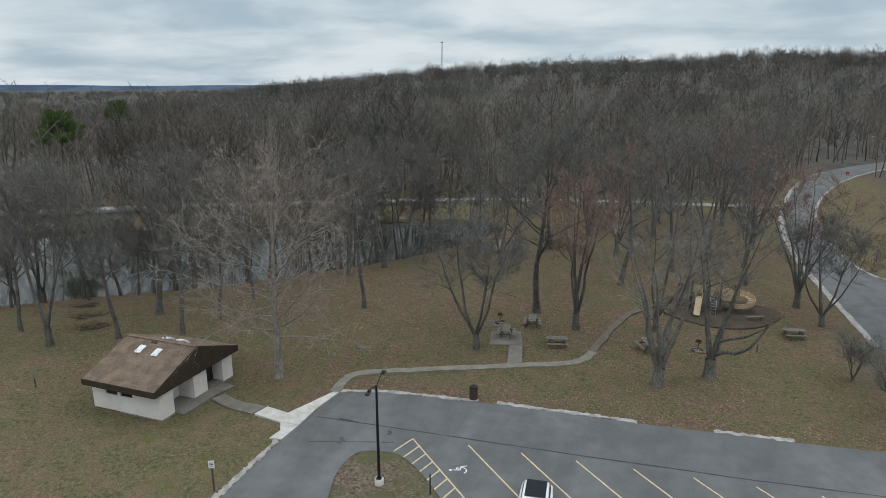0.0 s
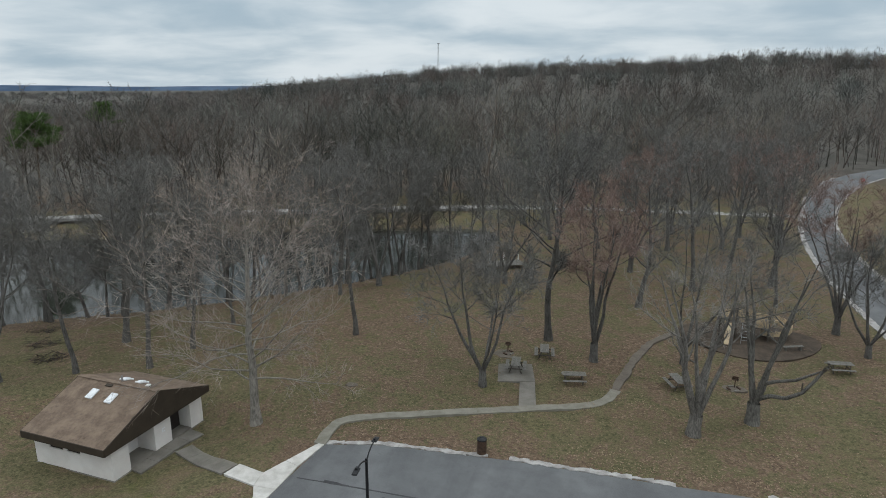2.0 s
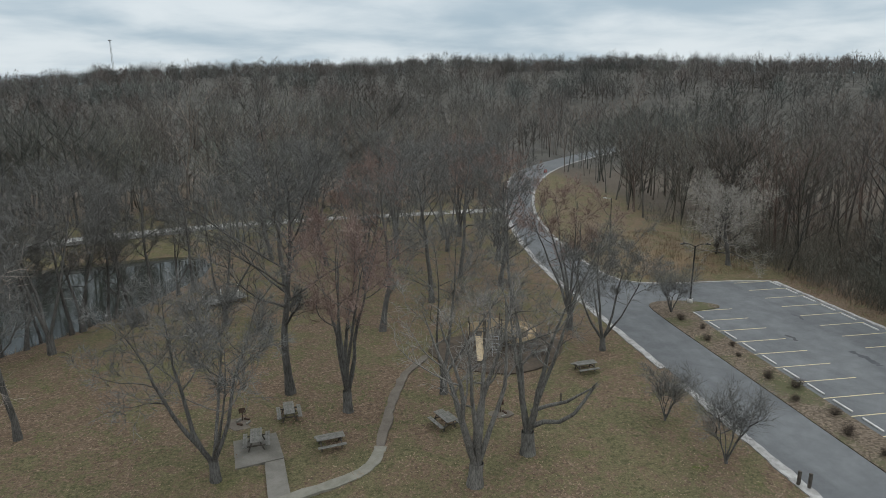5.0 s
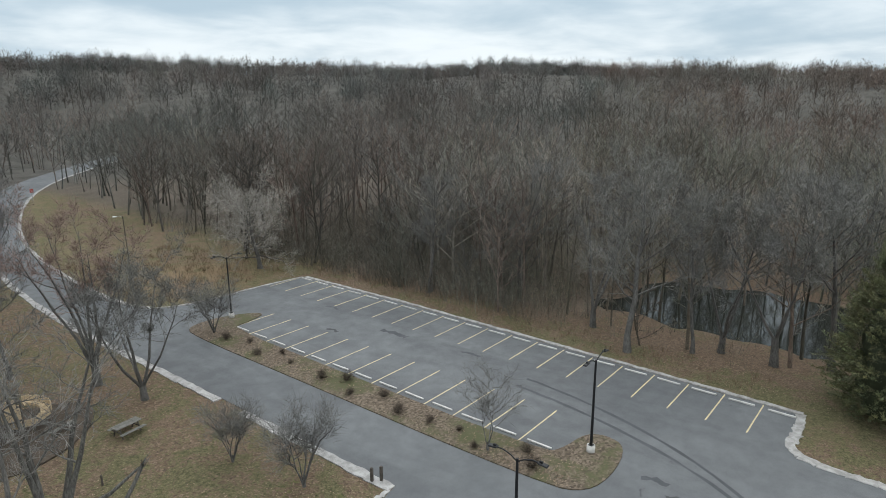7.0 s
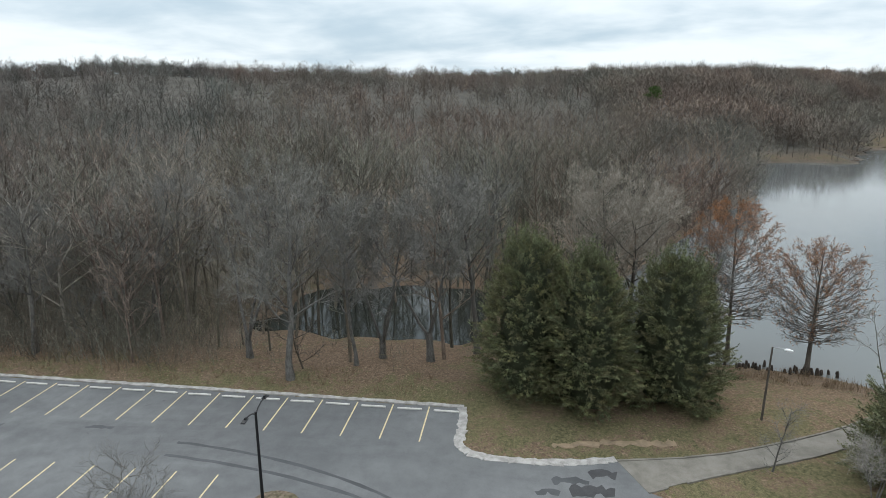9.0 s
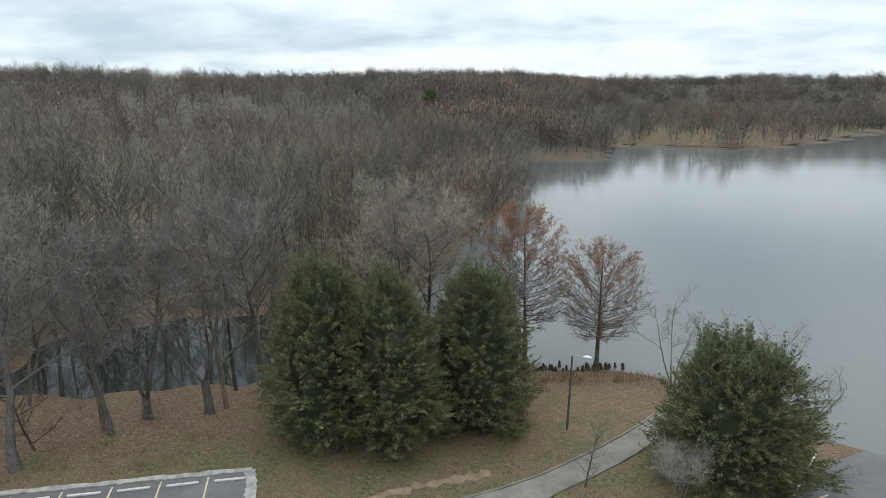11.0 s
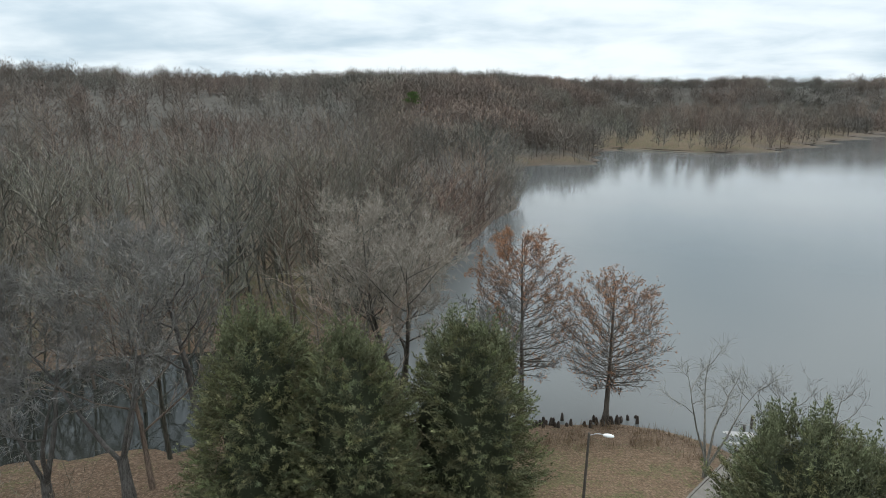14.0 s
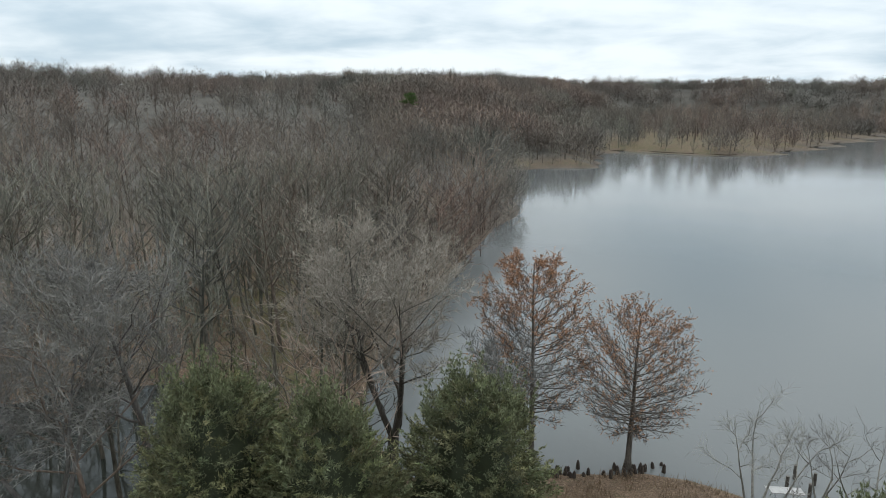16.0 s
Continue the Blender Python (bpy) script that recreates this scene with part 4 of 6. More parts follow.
for i, (x, y) in enumerate(((29.0, 62.8), (28.7, 58.5), (29.5, 52.3), (28.8, 47.1), (28.1, 42.7), (29.8, 56.6), (28.7, 72.0), (28.3, 66.6), (29.6, 69.4), (29.2, 44.8), (28.4, 49.8), (29.7, 39.8), (28.2, 54.6), (29.9, 65.0), (28.5, 38.6))):
    plant("low_shrub", TUFT, x, y, 77 * i, 0.28 + 0.035 * (i * 7 % 9), "low dark dormant shrub in the planting strip", "shrub", "strip shrubs", z=0.10)


# ---- evergreens ----
def cedar_meshes(seed, tall, wide, peaks=1):
    """A dense evergreen: leaning plumes of small sprays round an added core, coloured dark as inner shade."""
    rng = np.random.default_rng(seed)
    wood, leaf = Growth(), Growth()
    wood.limb(bend((0, 0, -0.3), (0, 0, 1), tall * 0.9, 6, 0.02, 0.1, rng), np.linspace(0.3, 0.04, 7), 8)

    def reach(k, a):
        lumps = 1 + 0.09 * math.sin(3 * a + seed) + 0.10 * math.sin(5 * a + 9 * k + seed * 2) + 0.10 * math.sin(19 * k + 4 * a)
        return wide * lumps * (0.74 + 0.26 * math.sin(min(k / 0.22, 1) * 1.57)) * max(0.03, math.sqrt(max(0.0, 1 - k ** 2.1)))

    # added core that stops the view through; its dark colour is painted shade
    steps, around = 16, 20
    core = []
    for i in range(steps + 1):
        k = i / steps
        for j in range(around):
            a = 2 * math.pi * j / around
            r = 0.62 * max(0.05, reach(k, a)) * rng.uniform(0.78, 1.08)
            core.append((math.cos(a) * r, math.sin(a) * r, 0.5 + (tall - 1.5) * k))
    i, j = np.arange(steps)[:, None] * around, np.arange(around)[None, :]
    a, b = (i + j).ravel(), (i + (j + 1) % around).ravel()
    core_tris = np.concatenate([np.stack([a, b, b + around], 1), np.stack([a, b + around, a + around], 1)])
    bases, tips, tones = [], [], []

    def frond(root, way, size, tone, curl):
        # tint falls towards the root: shade within the crown put into the colour
        for f in np.linspace(0.12, 1.0, 8):
            at = root + way * size * f + np.array((0, 0, curl * f * f * size))
            fat = 0.05 + 0.20 * (1 - f)
            for _ in range(7):
                turn = unit(way + rng.normal(size=3) * 0.6 + np.array((0, 0, 0.25)))
                p = at + rng.normal(size=3) * np.array((fat, fat, fat * 0.5)) * 0.75
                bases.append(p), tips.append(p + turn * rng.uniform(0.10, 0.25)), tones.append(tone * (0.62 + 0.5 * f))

    made = 0
    while made < 1350:
        # loose tiers, more of them where the crown is wide
        k, a = rng.uniform(0, 1), rng.uniform(0, 6.2832)
        r = reach(k, a)
        if rng.random() > 0.18 + r / (1.2 * wide):
            continue
        made += 1
        depth = rng.uniform(0.62, 0.86)
        root = np.array((math.cos(a) * r * depth, math.sin(a) * r * depth, 0.5 + (tall - 1.0) * k - 0.25))
        way = unit(np.array((math.cos(a), math.sin(a), -0.05 + 1.0 * k * k)) + rng.normal(size=3) * 0.25)
        tone = rng.uniform(0.68, 1.28) * np.array((1.0 + rng.uniform(-0.06, 0.16), 1.0, 0.95 + rng.uniform(-0.1, 0.1)))
        frond(root, way, (0.16 * r + 0.36) * rng.uniform(0.6, 1.45), tone, 0.26)
    for _ in range(15 * peaks):
        # leaders that break the outline at the top
        a, r = rng.uniform(0, 6.2832), wide * 0.5 * math.sqrt(rng.random())
        k = math.sqrt(max(0.05, 1 - (r / wide) ** 2)) ** 0.8
        root = np.array((math.cos(a) * r, math.sin(a) * r, (tall - 1.1) * k))
        for _ in range(5):
            frond(root + rng.normal(size=3) * 0.14, unit(np.array((rng.normal() * 0.2, rng.normal() * 0.2, 1))), rng.uniform(0.9, 2.1), rng.uniform(0.8, 1.15) * np.ones(3), 0.1)
    leaf.slivers(bases, tips, 0.058, rng)
    lv, lt = leaf.arrays()
    wv, wt = wood.arrays()
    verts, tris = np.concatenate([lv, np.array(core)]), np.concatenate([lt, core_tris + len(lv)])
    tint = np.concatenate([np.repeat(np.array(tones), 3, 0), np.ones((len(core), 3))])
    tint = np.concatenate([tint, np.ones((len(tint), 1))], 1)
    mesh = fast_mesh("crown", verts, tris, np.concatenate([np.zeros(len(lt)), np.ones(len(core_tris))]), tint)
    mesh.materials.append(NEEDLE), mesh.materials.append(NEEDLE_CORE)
    return fast_mesh("trunk", wv, wt, tint=tint_of(len(wv), (1, 0.85, 0.7))), mesh


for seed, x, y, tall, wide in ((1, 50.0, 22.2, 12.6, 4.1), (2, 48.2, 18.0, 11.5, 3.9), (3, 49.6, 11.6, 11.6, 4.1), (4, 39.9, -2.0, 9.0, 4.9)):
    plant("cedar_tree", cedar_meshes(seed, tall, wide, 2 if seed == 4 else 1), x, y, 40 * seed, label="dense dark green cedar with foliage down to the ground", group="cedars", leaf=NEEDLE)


def pine_meshes(seed, tall, wide):
    """A pine with a bare bole and a flat, clumped head."""
    rng = np.random.default_rng(seed)
    wood, leaf = Growth(), Growth()
    line = bend((0, 0, -0.3), (0, 0, 1), tall * 0.95, 6, 0.03, 0.1, rng)
    wood.limb(line, np.linspace(0.28, 0.06, 7), 7)
    bases, tips = [], []
    for i in range(26):
        k = 0.62 + 0.37 * i / 26
        at, _ = along(line, k)
        a = 2.4 * i
        size = wide * (1.1 - 0.75 * (k - 0.62) / 0.38) * rng.uniform(0.7, 1.1)
        limb = bend(at, (math.cos(a), math.sin(a), 0.35), size, 3, 0.1, 0.05, rng)
        wood.limb(limb, (0.07, 0.06, 0.05, 0.03), 4)
        for c in range(3):
            heart, _ = along(limb, (0.55, 0.8, 0.99)[c])
            for _ in range(130):
                p = heart + rng.normal(size=3) * np.array((0.62, 0.62, 0.24))
                bases.append(p), tips.append(p + unit(rng.normal(size=3) + np.array((0, 0, 0.6))) * 0.45)
    leaf.slivers(bases, tips, 0.12, rng)
    (wv, wt), (lv, lt) = wood.arrays(), leaf.arrays()
    return fast_mesh("trunk", wv, wt, tint=tint_of(len(wv), (1.1, 0.9, 0.75))), fast_mesh("crown", lv, lt)


PINE = pine_meshes(61, 20.0, 5.2)
for x, y, size in ((-112.0, 102.0, 0.97), (-164.6, 174.6, 0.95), (300.0, -30.0, 0.74)):
    plant("pine_tree", PINE, x, y, 37 * x, size, "green pine with a flat clumped head among bare trees", "tree", "pines", leaf=PINE_LEAF)


# ---- bald cypresses at the lake ----
def cypress_meshes(seed, tall, wide, leafy, round_at):
    rng = np.random.default_rng(seed)
    wood, leaf = Growth(), Growth()
    line = bend((0, 0, -0.6), (0, 0, 1), tall * 0.97, 8, 0.02, 0.1, rng)
    rad = np.linspace(0.24, 0.03, 9)
    rad[0] = 0.46
    wood.limb(line, rad, 8)
    bases, tips, fine_a, fine_b = [], [], [], []
    for i in range(104):
        # limbs leave the bole low and level, climb more steeply higher up, and end under one rounded head
        u = (i + rng.uniform(0, 0.8)) / 104
        top = 0.31 + 0.68 * u
        a = 2.4 * i + rng.normal() * 0.3
        ring = math.sqrt(max(0.0, 1 - ((top - round_at) / (1 - round_at)) ** 3.0)) if top > round_at else 0.55 + 0.45 * (top - 0.31) / (round_at - 0.31)
        size = wide * ring * rng.uniform(0.80, 1.04) + 0.25
        z1 = tall * top - 0.6
        z0 = max(0.19 * tall, z1 - size * (0.22 + 0.75 * u))
        at, _ = along(line, min(0.985, (z0 + 0.6) / (0.97 * tall)))
        end = np.array((at[0] + math.cos(a) * size, at[1] + math.sin(a) * size, z1))
        limb = [at + (end - at) * f + np.array((0, 0, -(0.02 + 0.08 * u) * size * math.sin(math.pi * f))) + rng.normal(size=3) * 0.05 * size * f * (1 - f) for f in np.linspace(0, 1, 6)]
        wood.limb(limb, np.linspace(0.042, 0.009, 6) * (1.2 - 0.5 * u), 4)
        for _ in range(30):
            f = rng.uniform(0.22, 1.0) ** 0.75
            b_at, b_d = along(limb, min(f, 0.99))
            way = unit(b_d + aside(b_d, rng) * 0.75 + np.array((0, 0, 0.18)))
            end = b_at + way * rng.uniform(0.35, 1.05)
            fine_a.append(b_at), fine_b.append(end)
            for _ in range(3):
                t_at = b_at + (end - b_at) * rng.uniform(0.2, 0.95)
                t_end = t_at + unit(way + rng.normal(size=3) * 0.5) * rng.uniform(0.2, 0.45)
                fine_a.append(t_at), fine_b.append(t_end)
                if rng.random() < leafy * (0.10 + 1.0 * u * u) * (0.15 + 0.85 * f):
                    for _ in range(7):
                        bases.append(t_at + (t_end - t_at) * rng.uniform(0.3, 1.1)), tips.append(bases[-1] + rng.normal(size=3) * 0.085 + np.array((0, 0, -0.03)))
    wood.slivers(fine_a, fine_b, 0.026, rng)
    leaf.slivers(bases, tips, 0.045, rng)
    (wv, wt), (lv, lt) = wood.arrays(), leaf.arrays()
    return fast_mesh("trunk", wv, wt, tint=tint_of(len(wv), (0.95, 0.87, 0.80))), fast_mesh("crown", lv, lt)


plant("cypress_tree", cypress_meshes(5, 12.9, 4.2, 0.66, 0.56), 61.6, -3.2, 0, label="bald cypress with thin rust-brown leaves at the water", group="cypresses", leaf=RUST)
plant("cypress_tree", cypress_meshes(6, 16.5, 4.0, 1.05, 0.45), 63.6, 3.2, 70, label="tall bald cypress with orange-rust upper crown", group="cypresses", leaf=RUST, z=WATER_LEVEL - 0.3)

# ---- paint and kerbs ----
def paint_material(name, colour, under):
    """Road paint, worn through to the asphalt in places."""
    m, n = material(name)
    at = n.add("ShaderNodeNewGeometry").outputs["Position"]
    worn = n.span(n.noise(at, 5.0, 5.0, 0.7), 0.40, 0.72)
    finish(n, n.mix(worn, colour, under), 0.8, None, spec=0.2)
    return m


YELLOW = paint_material("worn_yellow_paint", (0.60, 0.50, 0.29), (0.35, 0.31, 0.23))
WHITE_LINE = paint_material("worn_white_paint", (0.66, 0.66, 0.64), (0.34, 0.34, 0.33))
TAR = plain("crack_sealing_tar", (0.030, 0.030, 0.032), (0.058, 0.058, 0.060), 1.0, 0.7)
TYRE_MARK = plain("tyre_marks", (0.050, 0.052, 0.055), (0.085, 0.088, 0.092), 0.6, 0.85)
MULCH = plain("leafy_mulch", (0.068, 0.053, 0.038), (0.185, 0.145, 0.105), 2.2, 0.95, 0.05, fine=9.0)
DARK_MULCH = plain("dark_wood_chips", (0.035, 0.027, 0.021), (0.10, 0.075, 0.055), 1.2, 0.95, 0.05, fine=8.0)
DIRT = plain("trodden_soil", (0.085, 0.070, 0.055), (0.165, 0.14, 0.115), 1.0, 0.95, 0.03, fine=9.0)
BLACK = plain("black_powder_coat", (0.008, 0.008, 0.009), (0.018, 0.018, 0.019), 3.0, 0.45)
STEEL = plain("galvanised_steel", (0.30, 0.31, 0.32), (0.48, 0.49, 0.50), 4.0, 0.45, metal=0.7)
RUSTY = plain("rusty_iron", (0.035, 0.022, 0.015), (0.10, 0.06, 0.04), 5.0, 0.85)
BOARD = plain("weathered_grey_boards", (0.085, 0.079, 0.069), (0.21, 0.20, 0.18), 4.0, 0.85, 0.01)
DARK_WOOD = plain("dark_treated_wood", (0.050, 0.042, 0.034), (0.11, 0.095, 0.08), 3.0, 0.85)
STUCCO = plain("cream_painted_block", (0.60, 0.56, 0.53), (0.72, 0.69, 0.66), 0.9, 0.85, 0.01)
BROWN = plain("dark_brown_fascia", (0.030, 0.022, 0.015), (0.055, 0.042, 0.030), 1.0, 0.7)
# dark tones that stand in for the shade inside the building
INNER = plain("dim_inside", (0.020, 0.016, 0.014), (0.045, 0.036, 0.032), 1.0, 0.8)
SKYLIGHT = plain("white_acrylic", (0.70, 0.72, 0.74), (0.85, 0.87, 0.88), 2.0, 0.25, 0.0, spec=0.5)
TAN = plain("tan_plastic", (0.38, 0.285, 0.175), (0.52, 0.41, 0.27), 1.5, 0.5, 0.0)
WHITE_METAL = plain("white_enamel", (0.62, 0.62, 0.60), (0.78, 0.78, 0.77), 2.0, 0.45, 0.0)

OLD_WHITE = plain("worn_white_boards", (0.27, 0.26, 0.25), (0.42, 0.41, 0.395), 3.0, 0.8)

road = bpy.data.objects["road"]


def stripe(a, b, wide, mat, name="stripe", top=0.036):
    (ax, ay), (bx, by) = a, b
    bm = box(bmesh.new(), (math.hypot(bx - ax, by - ay), wide, 0.012), ((ax + bx) / 2, (ay + by) / 2, top - 0.006), (0, 0, math.degrees(math.atan2(by - ay, bx - ax))))
    return part(name, bm, mat, road)


def bay(start, i):
    """Where the line of bay i lies."""
    return start + 2.735 * i + 0.0035 * i * i


for i in range(13):
    stripe((30.6, bay(41.02, i)), (35.9, bay(41.02, i)), 0.10, YELLOW)
for i in range(20):
    stripe((41.2 + 0.02 * i, bay(29.4, i)), (46.1 + 0.02 * i, bay(29.45, i)), 0.10, YELLOW)
for i in range(8):
    x, y = -9.25 + 3.43 * i, 36.05 + 0.10 * i
    stripe((x, y), (x + 5.1, y - 5.5), 0.10, YELLOW)
stripe((-12.98, 35.77), (-6.4, 28.9), 0.10, YELLOW)
for i in range(9):
    x, y = -12.98 + 0.69 * i, 35.77 - 0.72 * i
    stripe((x, y), (x - 0.62 - 0.06 * (i == 0), y - 1.75), 0.10, YELLOW)
stripe((36.2, -3.0), (37.0, -6.5), 0.10, YELLOW)
stripe((40.9, -9.0), (36.2, -3.0), 0.10, WHITE_LINE)


def wheelchair_sign():
    """The painted wheelchair mark on the asphalt."""
    bm = bmesh.new()
    for i in range(11):
        a, b = radians(-150 + 22 * i), radians(-128 + 22 * i)
        tube(bm, (0.36 * math.cos(a), 0.36 * math.sin(a), 0), (0.36 * math.cos(b), 0.36 * math.sin(b), 0), 0.06, sides=6)
    for a, b in (((0, 0.62, 0), (0.05, 0.1, 0)), ((0.05, 0.1, 0), (0.45, 0.08, 0)), ((0.45, 0.08, 0), (0.62, -0.35, 0)), ((-0.02, 0.36, 0), (0.35, 0.34, 0))):
        tube(bm, a, b, 0.06, sides=6)
    bmesh.ops.create_circle(bm, cap_ends=True, segments=12, radius=0.13, matrix=pose(-0.03, 0.78, 0))
    bmesh.ops.scale(bm, vec=(1, 1, 0.06), verts=bm.verts)
    bmesh.ops.transform(bm, matrix=pose(-8.95, 33.2, 0.035, 0, 0, 100) @ Matrix.Scale(0.85, 4), verts=bm.verts)
    part("wheelchair_mark", bm, WHITE_LINE, road, "white painted wheelchair mark")


wheelchair_sign()


def ribbon_part(name, line, half, mat, parent, top=0.034, wobble=0.0, seed=3, label=""):
    bm = slab(bmesh.new(), ribbon(line, half, wobble, seed), top, 0.02)
    return part(name, bm, mat, parent, label)


ribbon_part("sealed_crack", finer([(-20.5, 36.6), (-12.8, 36.75), (-3, 36.9), (8, 37.2), (21, 38.0)], 0.8), 0.05, TAR, road, wobble=0.03)
ribbon_part("sealed_crack", finer([(-18.8, 36.8), (-17.2, 36.7)], 0.4), 0.10, TAR, road, 0.0345, 0.06)
ribbon_part("sealed_crack", finer([(-19.5, 33.5), (-14.0, 35.0)], 0.8), 0.04, TAR, road, 0.0335, 0.02)
for k, off in ((0, 0.0), (1, 1.55)):
    arc = [(39.1 - off, 45.5), (38.9 - off, 43), (37.8 - off * 0.9, 37), (35.8 - off * 0.7, 31.5), (32.8 - off * 0.4, 26.5), (29.0, 22.5 + off * 0.5)]
    ribbon_part("tyre_mark", finer(smooth_line(arc, 2), 1.5), 0.13, TYRE_MARK, road, 0.0338 + 0.0005 * k, 0.05, 9 + k)
for x, y, w, l, seed in ((31.9, 32.2, 0.35, 1.6, 1), (39.6, 60.7, 0.45, 3.2, 2), (37.0, 18.4, 0.8, 2.6, 3), (37.9, 19.6, 0.5, 2.2, 4), (36.6, 21.0, 0.35, 1.4, 5), (38.8, 17.6, 0.6, 1.6, 6), (41.0, 71.0, 0.3, 1.8, 7), (40.2, 52.0, 0.3, 2.0, 8), (30.8, 30.6, 0.4, 0.9, 9), (-17.5, 34.2, 0.25, 0.8, 10), (-14.8, 36.0, 0.2, 0.5, 11), (36.5, 66.0, 0.3, 1.5, 12)):
    ribbon_part("oil_stain", finer([(x, y - l / 2), (x + 0.2, y), (x - 0.1, y + l / 2)], 0.25), w * 0.6, TYRE_MARK if seed % 3 else TAR, road, 0.0346, w * 0.35, seed)


def kerb(name, line, half, rise, mat, label, gaps=(), wobble=0.06, piece=1.5, seed=4):
    """A concrete edge in cast pieces, each a stone of its own."""
    rng = random.Random(seed)
    edge = tagged(new(name), label, "kerb", kind="structure")
    pts = finer(line, piece)
    for a, b in zip(pts, pts[1:]):
        mx, my = (a[0] + b[0]) / 2, (a[1] + b[1]) / 2
        if any(lo < mx < hi for lo, hi in gaps) or rng.random() < 0.02:
            continue
        bits = ribbon(finer([a, b], piece / 4), half * rng.uniform(0.85, 1.1), wobble, rng.randrange(9999))
        bm = slab(bmesh.new(), bits, rise + rng.uniform(-0.012, 0.012), 0.25)
        part("kerb_stone", bm, mat, edge)
    return edge


kerb("trim", [(x - 0.1, y + 0.22) for x, y in LOT_NORTH], 0.20, 0.055, SHOULDER, "broken pale concrete edge along the lower car park", gaps=((-8.0, -7.0), (1.8, 2.4), (2.9, 5.6), (8.3, 8.8), (10.6, 13.5), (14.0, 16.6)), wobble=0.12, piece=1.3)
kerb("trim_2", [(x - 0.35, y) for x, y in smooth_line(ROAD_WEST, 1)[:18]], 0.36, 0.07, SHOULDER, "wide pale concrete kerb along the lawn", wobble=0.07, piece=2.6, seed=5)
kerb("trim_3", [(x + 0.3, y - 0.1) for x, y in smooth_line(ROAD_EAST, 1)], 0.26, 0.06, SHOULDER, "pale concrete kerb on the field side of the drive", piece=3.0, seed=6)
kerb("trim_4", [(x, y + 0.25) for x, y in smooth_line(FIELD_KERB, 1)], 0.16, 0.08, SHOULDER, "narrow pale kerb at the field", piece=2.0, wobble=0.02, seed=7)
kerb("trim_5", [(x + 0.30, y) for x, y in LOT_EAST], 0.22, 0.08, SHOULDER, "weathered kerb behind the parking bays", piece=2.4, wobble=0.08, seed=8)
kerb("trim_6", [(x + 0.25, y + 0.1) for x, y in smooth_line(LOT_END, 1)], 0.34, 0.06, SHOULDER, "wide worn concrete edge at the end of the bays", piece=1.2, wobble=0.10, seed=9)
kerb("trim_7", [(x - 0.22, y) for x, y in LOT_WEST[:3]], 0.18, 0.05, SHOULDER, "crumbling pale edge along the grass", piece=0.9, wobble=0.10, seed=10)
kerb("trim_8", [(x - 0.08, y - 0.05) for x, y in LANE_R], 0.07, 0.10, OLD_CONCRETE, "low concrete kerb of the lake lane", piece=1.6, wobble=0.01, seed=12)
kerb("trim_9", [(x + 0.08, y + 0.05) for x, y in LANE_L], 0.07, 0.10, OLD_CONCRETE, "low concrete kerb of the lake lane", piece=1.6, wobble=0.01, seed=13)

shore_line = [p for p in LAKE if p[0] > 236 and p[1] > -420]
kerb("trim_10", shore_line, 0.55, WATER_LEVEL + 0.55, DARK_MULCH, "dark undercut earth bank along the far shore", wobble=0.3, piece=4.0, seed=14)

# footpaths
sheet("pavement_2", ribbon(finer(smooth_line([(-20.9, 40.3), (-21.1, 42.9), (-20.3, 44.0), (-16.9, 45.5), (-10.4, 48.1), (-7.8, 49.2), (-4.4, 50.5), (-3.2, 51.7), (-2.6, 53.6)], 2), 0.7), 0.40, 0.06, 21), 0.13, FOOTPATH, "narrow tan footpath across the lawn", "path")
sheet("pavement_9", ribbon(finer(smooth_line([(-2.7, 53.3), (-2.2, 55.8), (-1.2, 60.3), (0.2, 64.8), (2.4, 67.5)], 2), 0.7), 0.32, 0.10, 22), 0.128, DIRT, "worn dark dirt path to the play bed", "path")
sheet("pavement_3", [(-11.6, 52.5), (-8.75, 53.3), (-9.5, 56.5), (-12.2, 55.8)], 0.14, OLD_CONCRETE, "grey concrete pad under a picnic table", "pavement")
sheet("pavement_4", [(-9.9, 52.9), (-8.75, 53.2), (-8.1, 49.4), (-9.3, 48.9)], 0.125, OLD_CONCRETE, "grey concrete path to the picnic pad", "path")


def ground_path(name, a, b, half, label):
    """A concrete walk in cast panels that follows the fall of the ground."""
    walkway = tagged(new(name), label, "path", kind="structure")
    pts = finer([a, b], 1.2)
    for p, q in zip(pts, pts[1:]):
        bm = slab(bmesh.new(), ribbon([p, (q[0] + (p[0] - q[0]) * 0.02, q[1] + (p[1] - q[1]) * 0.02)], half), 0.0, 0.25)
        for v in bm.verts:
            v.co.z += height(v.co.x, v.co.y) + 0.12
        part("concrete_panel", bm, OLD_CONCRETE, walkway)


ground_path("pavement_5", (-31.1, 35.2), (-30.25, 40.3), 0.58, "concrete walk along the restroom")
ground_path("pavement_6", (-29.7, 38.1), (-24.85, 36.2), 0.60, "concrete path to the restroom")


def white_slabs():
    """New concrete in four cast panels at the corner of the lot."""
    walkway = tagged(new("pavement_7"), "new white concrete walk at the corner of the car park", "path", kind="structure")
    for outline in ([(-24.86, 35.6), (-24.55, 36.8), (-22.66, 36.4), (-22.5, 35.1)], [(-22.48, 35.1), (-22.64, 36.4), (-22.0, 37.9), (-21.0, 37.6), (-21.05, 35.1)], [(-22.48, 35.08), (-21.05, 35.08), (-21.25, 33.15), (-22.1, 33.05), (-21.9, 34.1)], [(-21.98, 37.93), (-21.0, 37.63), (-20.55, 40.35), (-20.95, 40.4)]):
        part("concrete_panel", slab(bmesh.new(), outline, 0.10, 0.25), CONCRETE, walkway)


white_slabs()


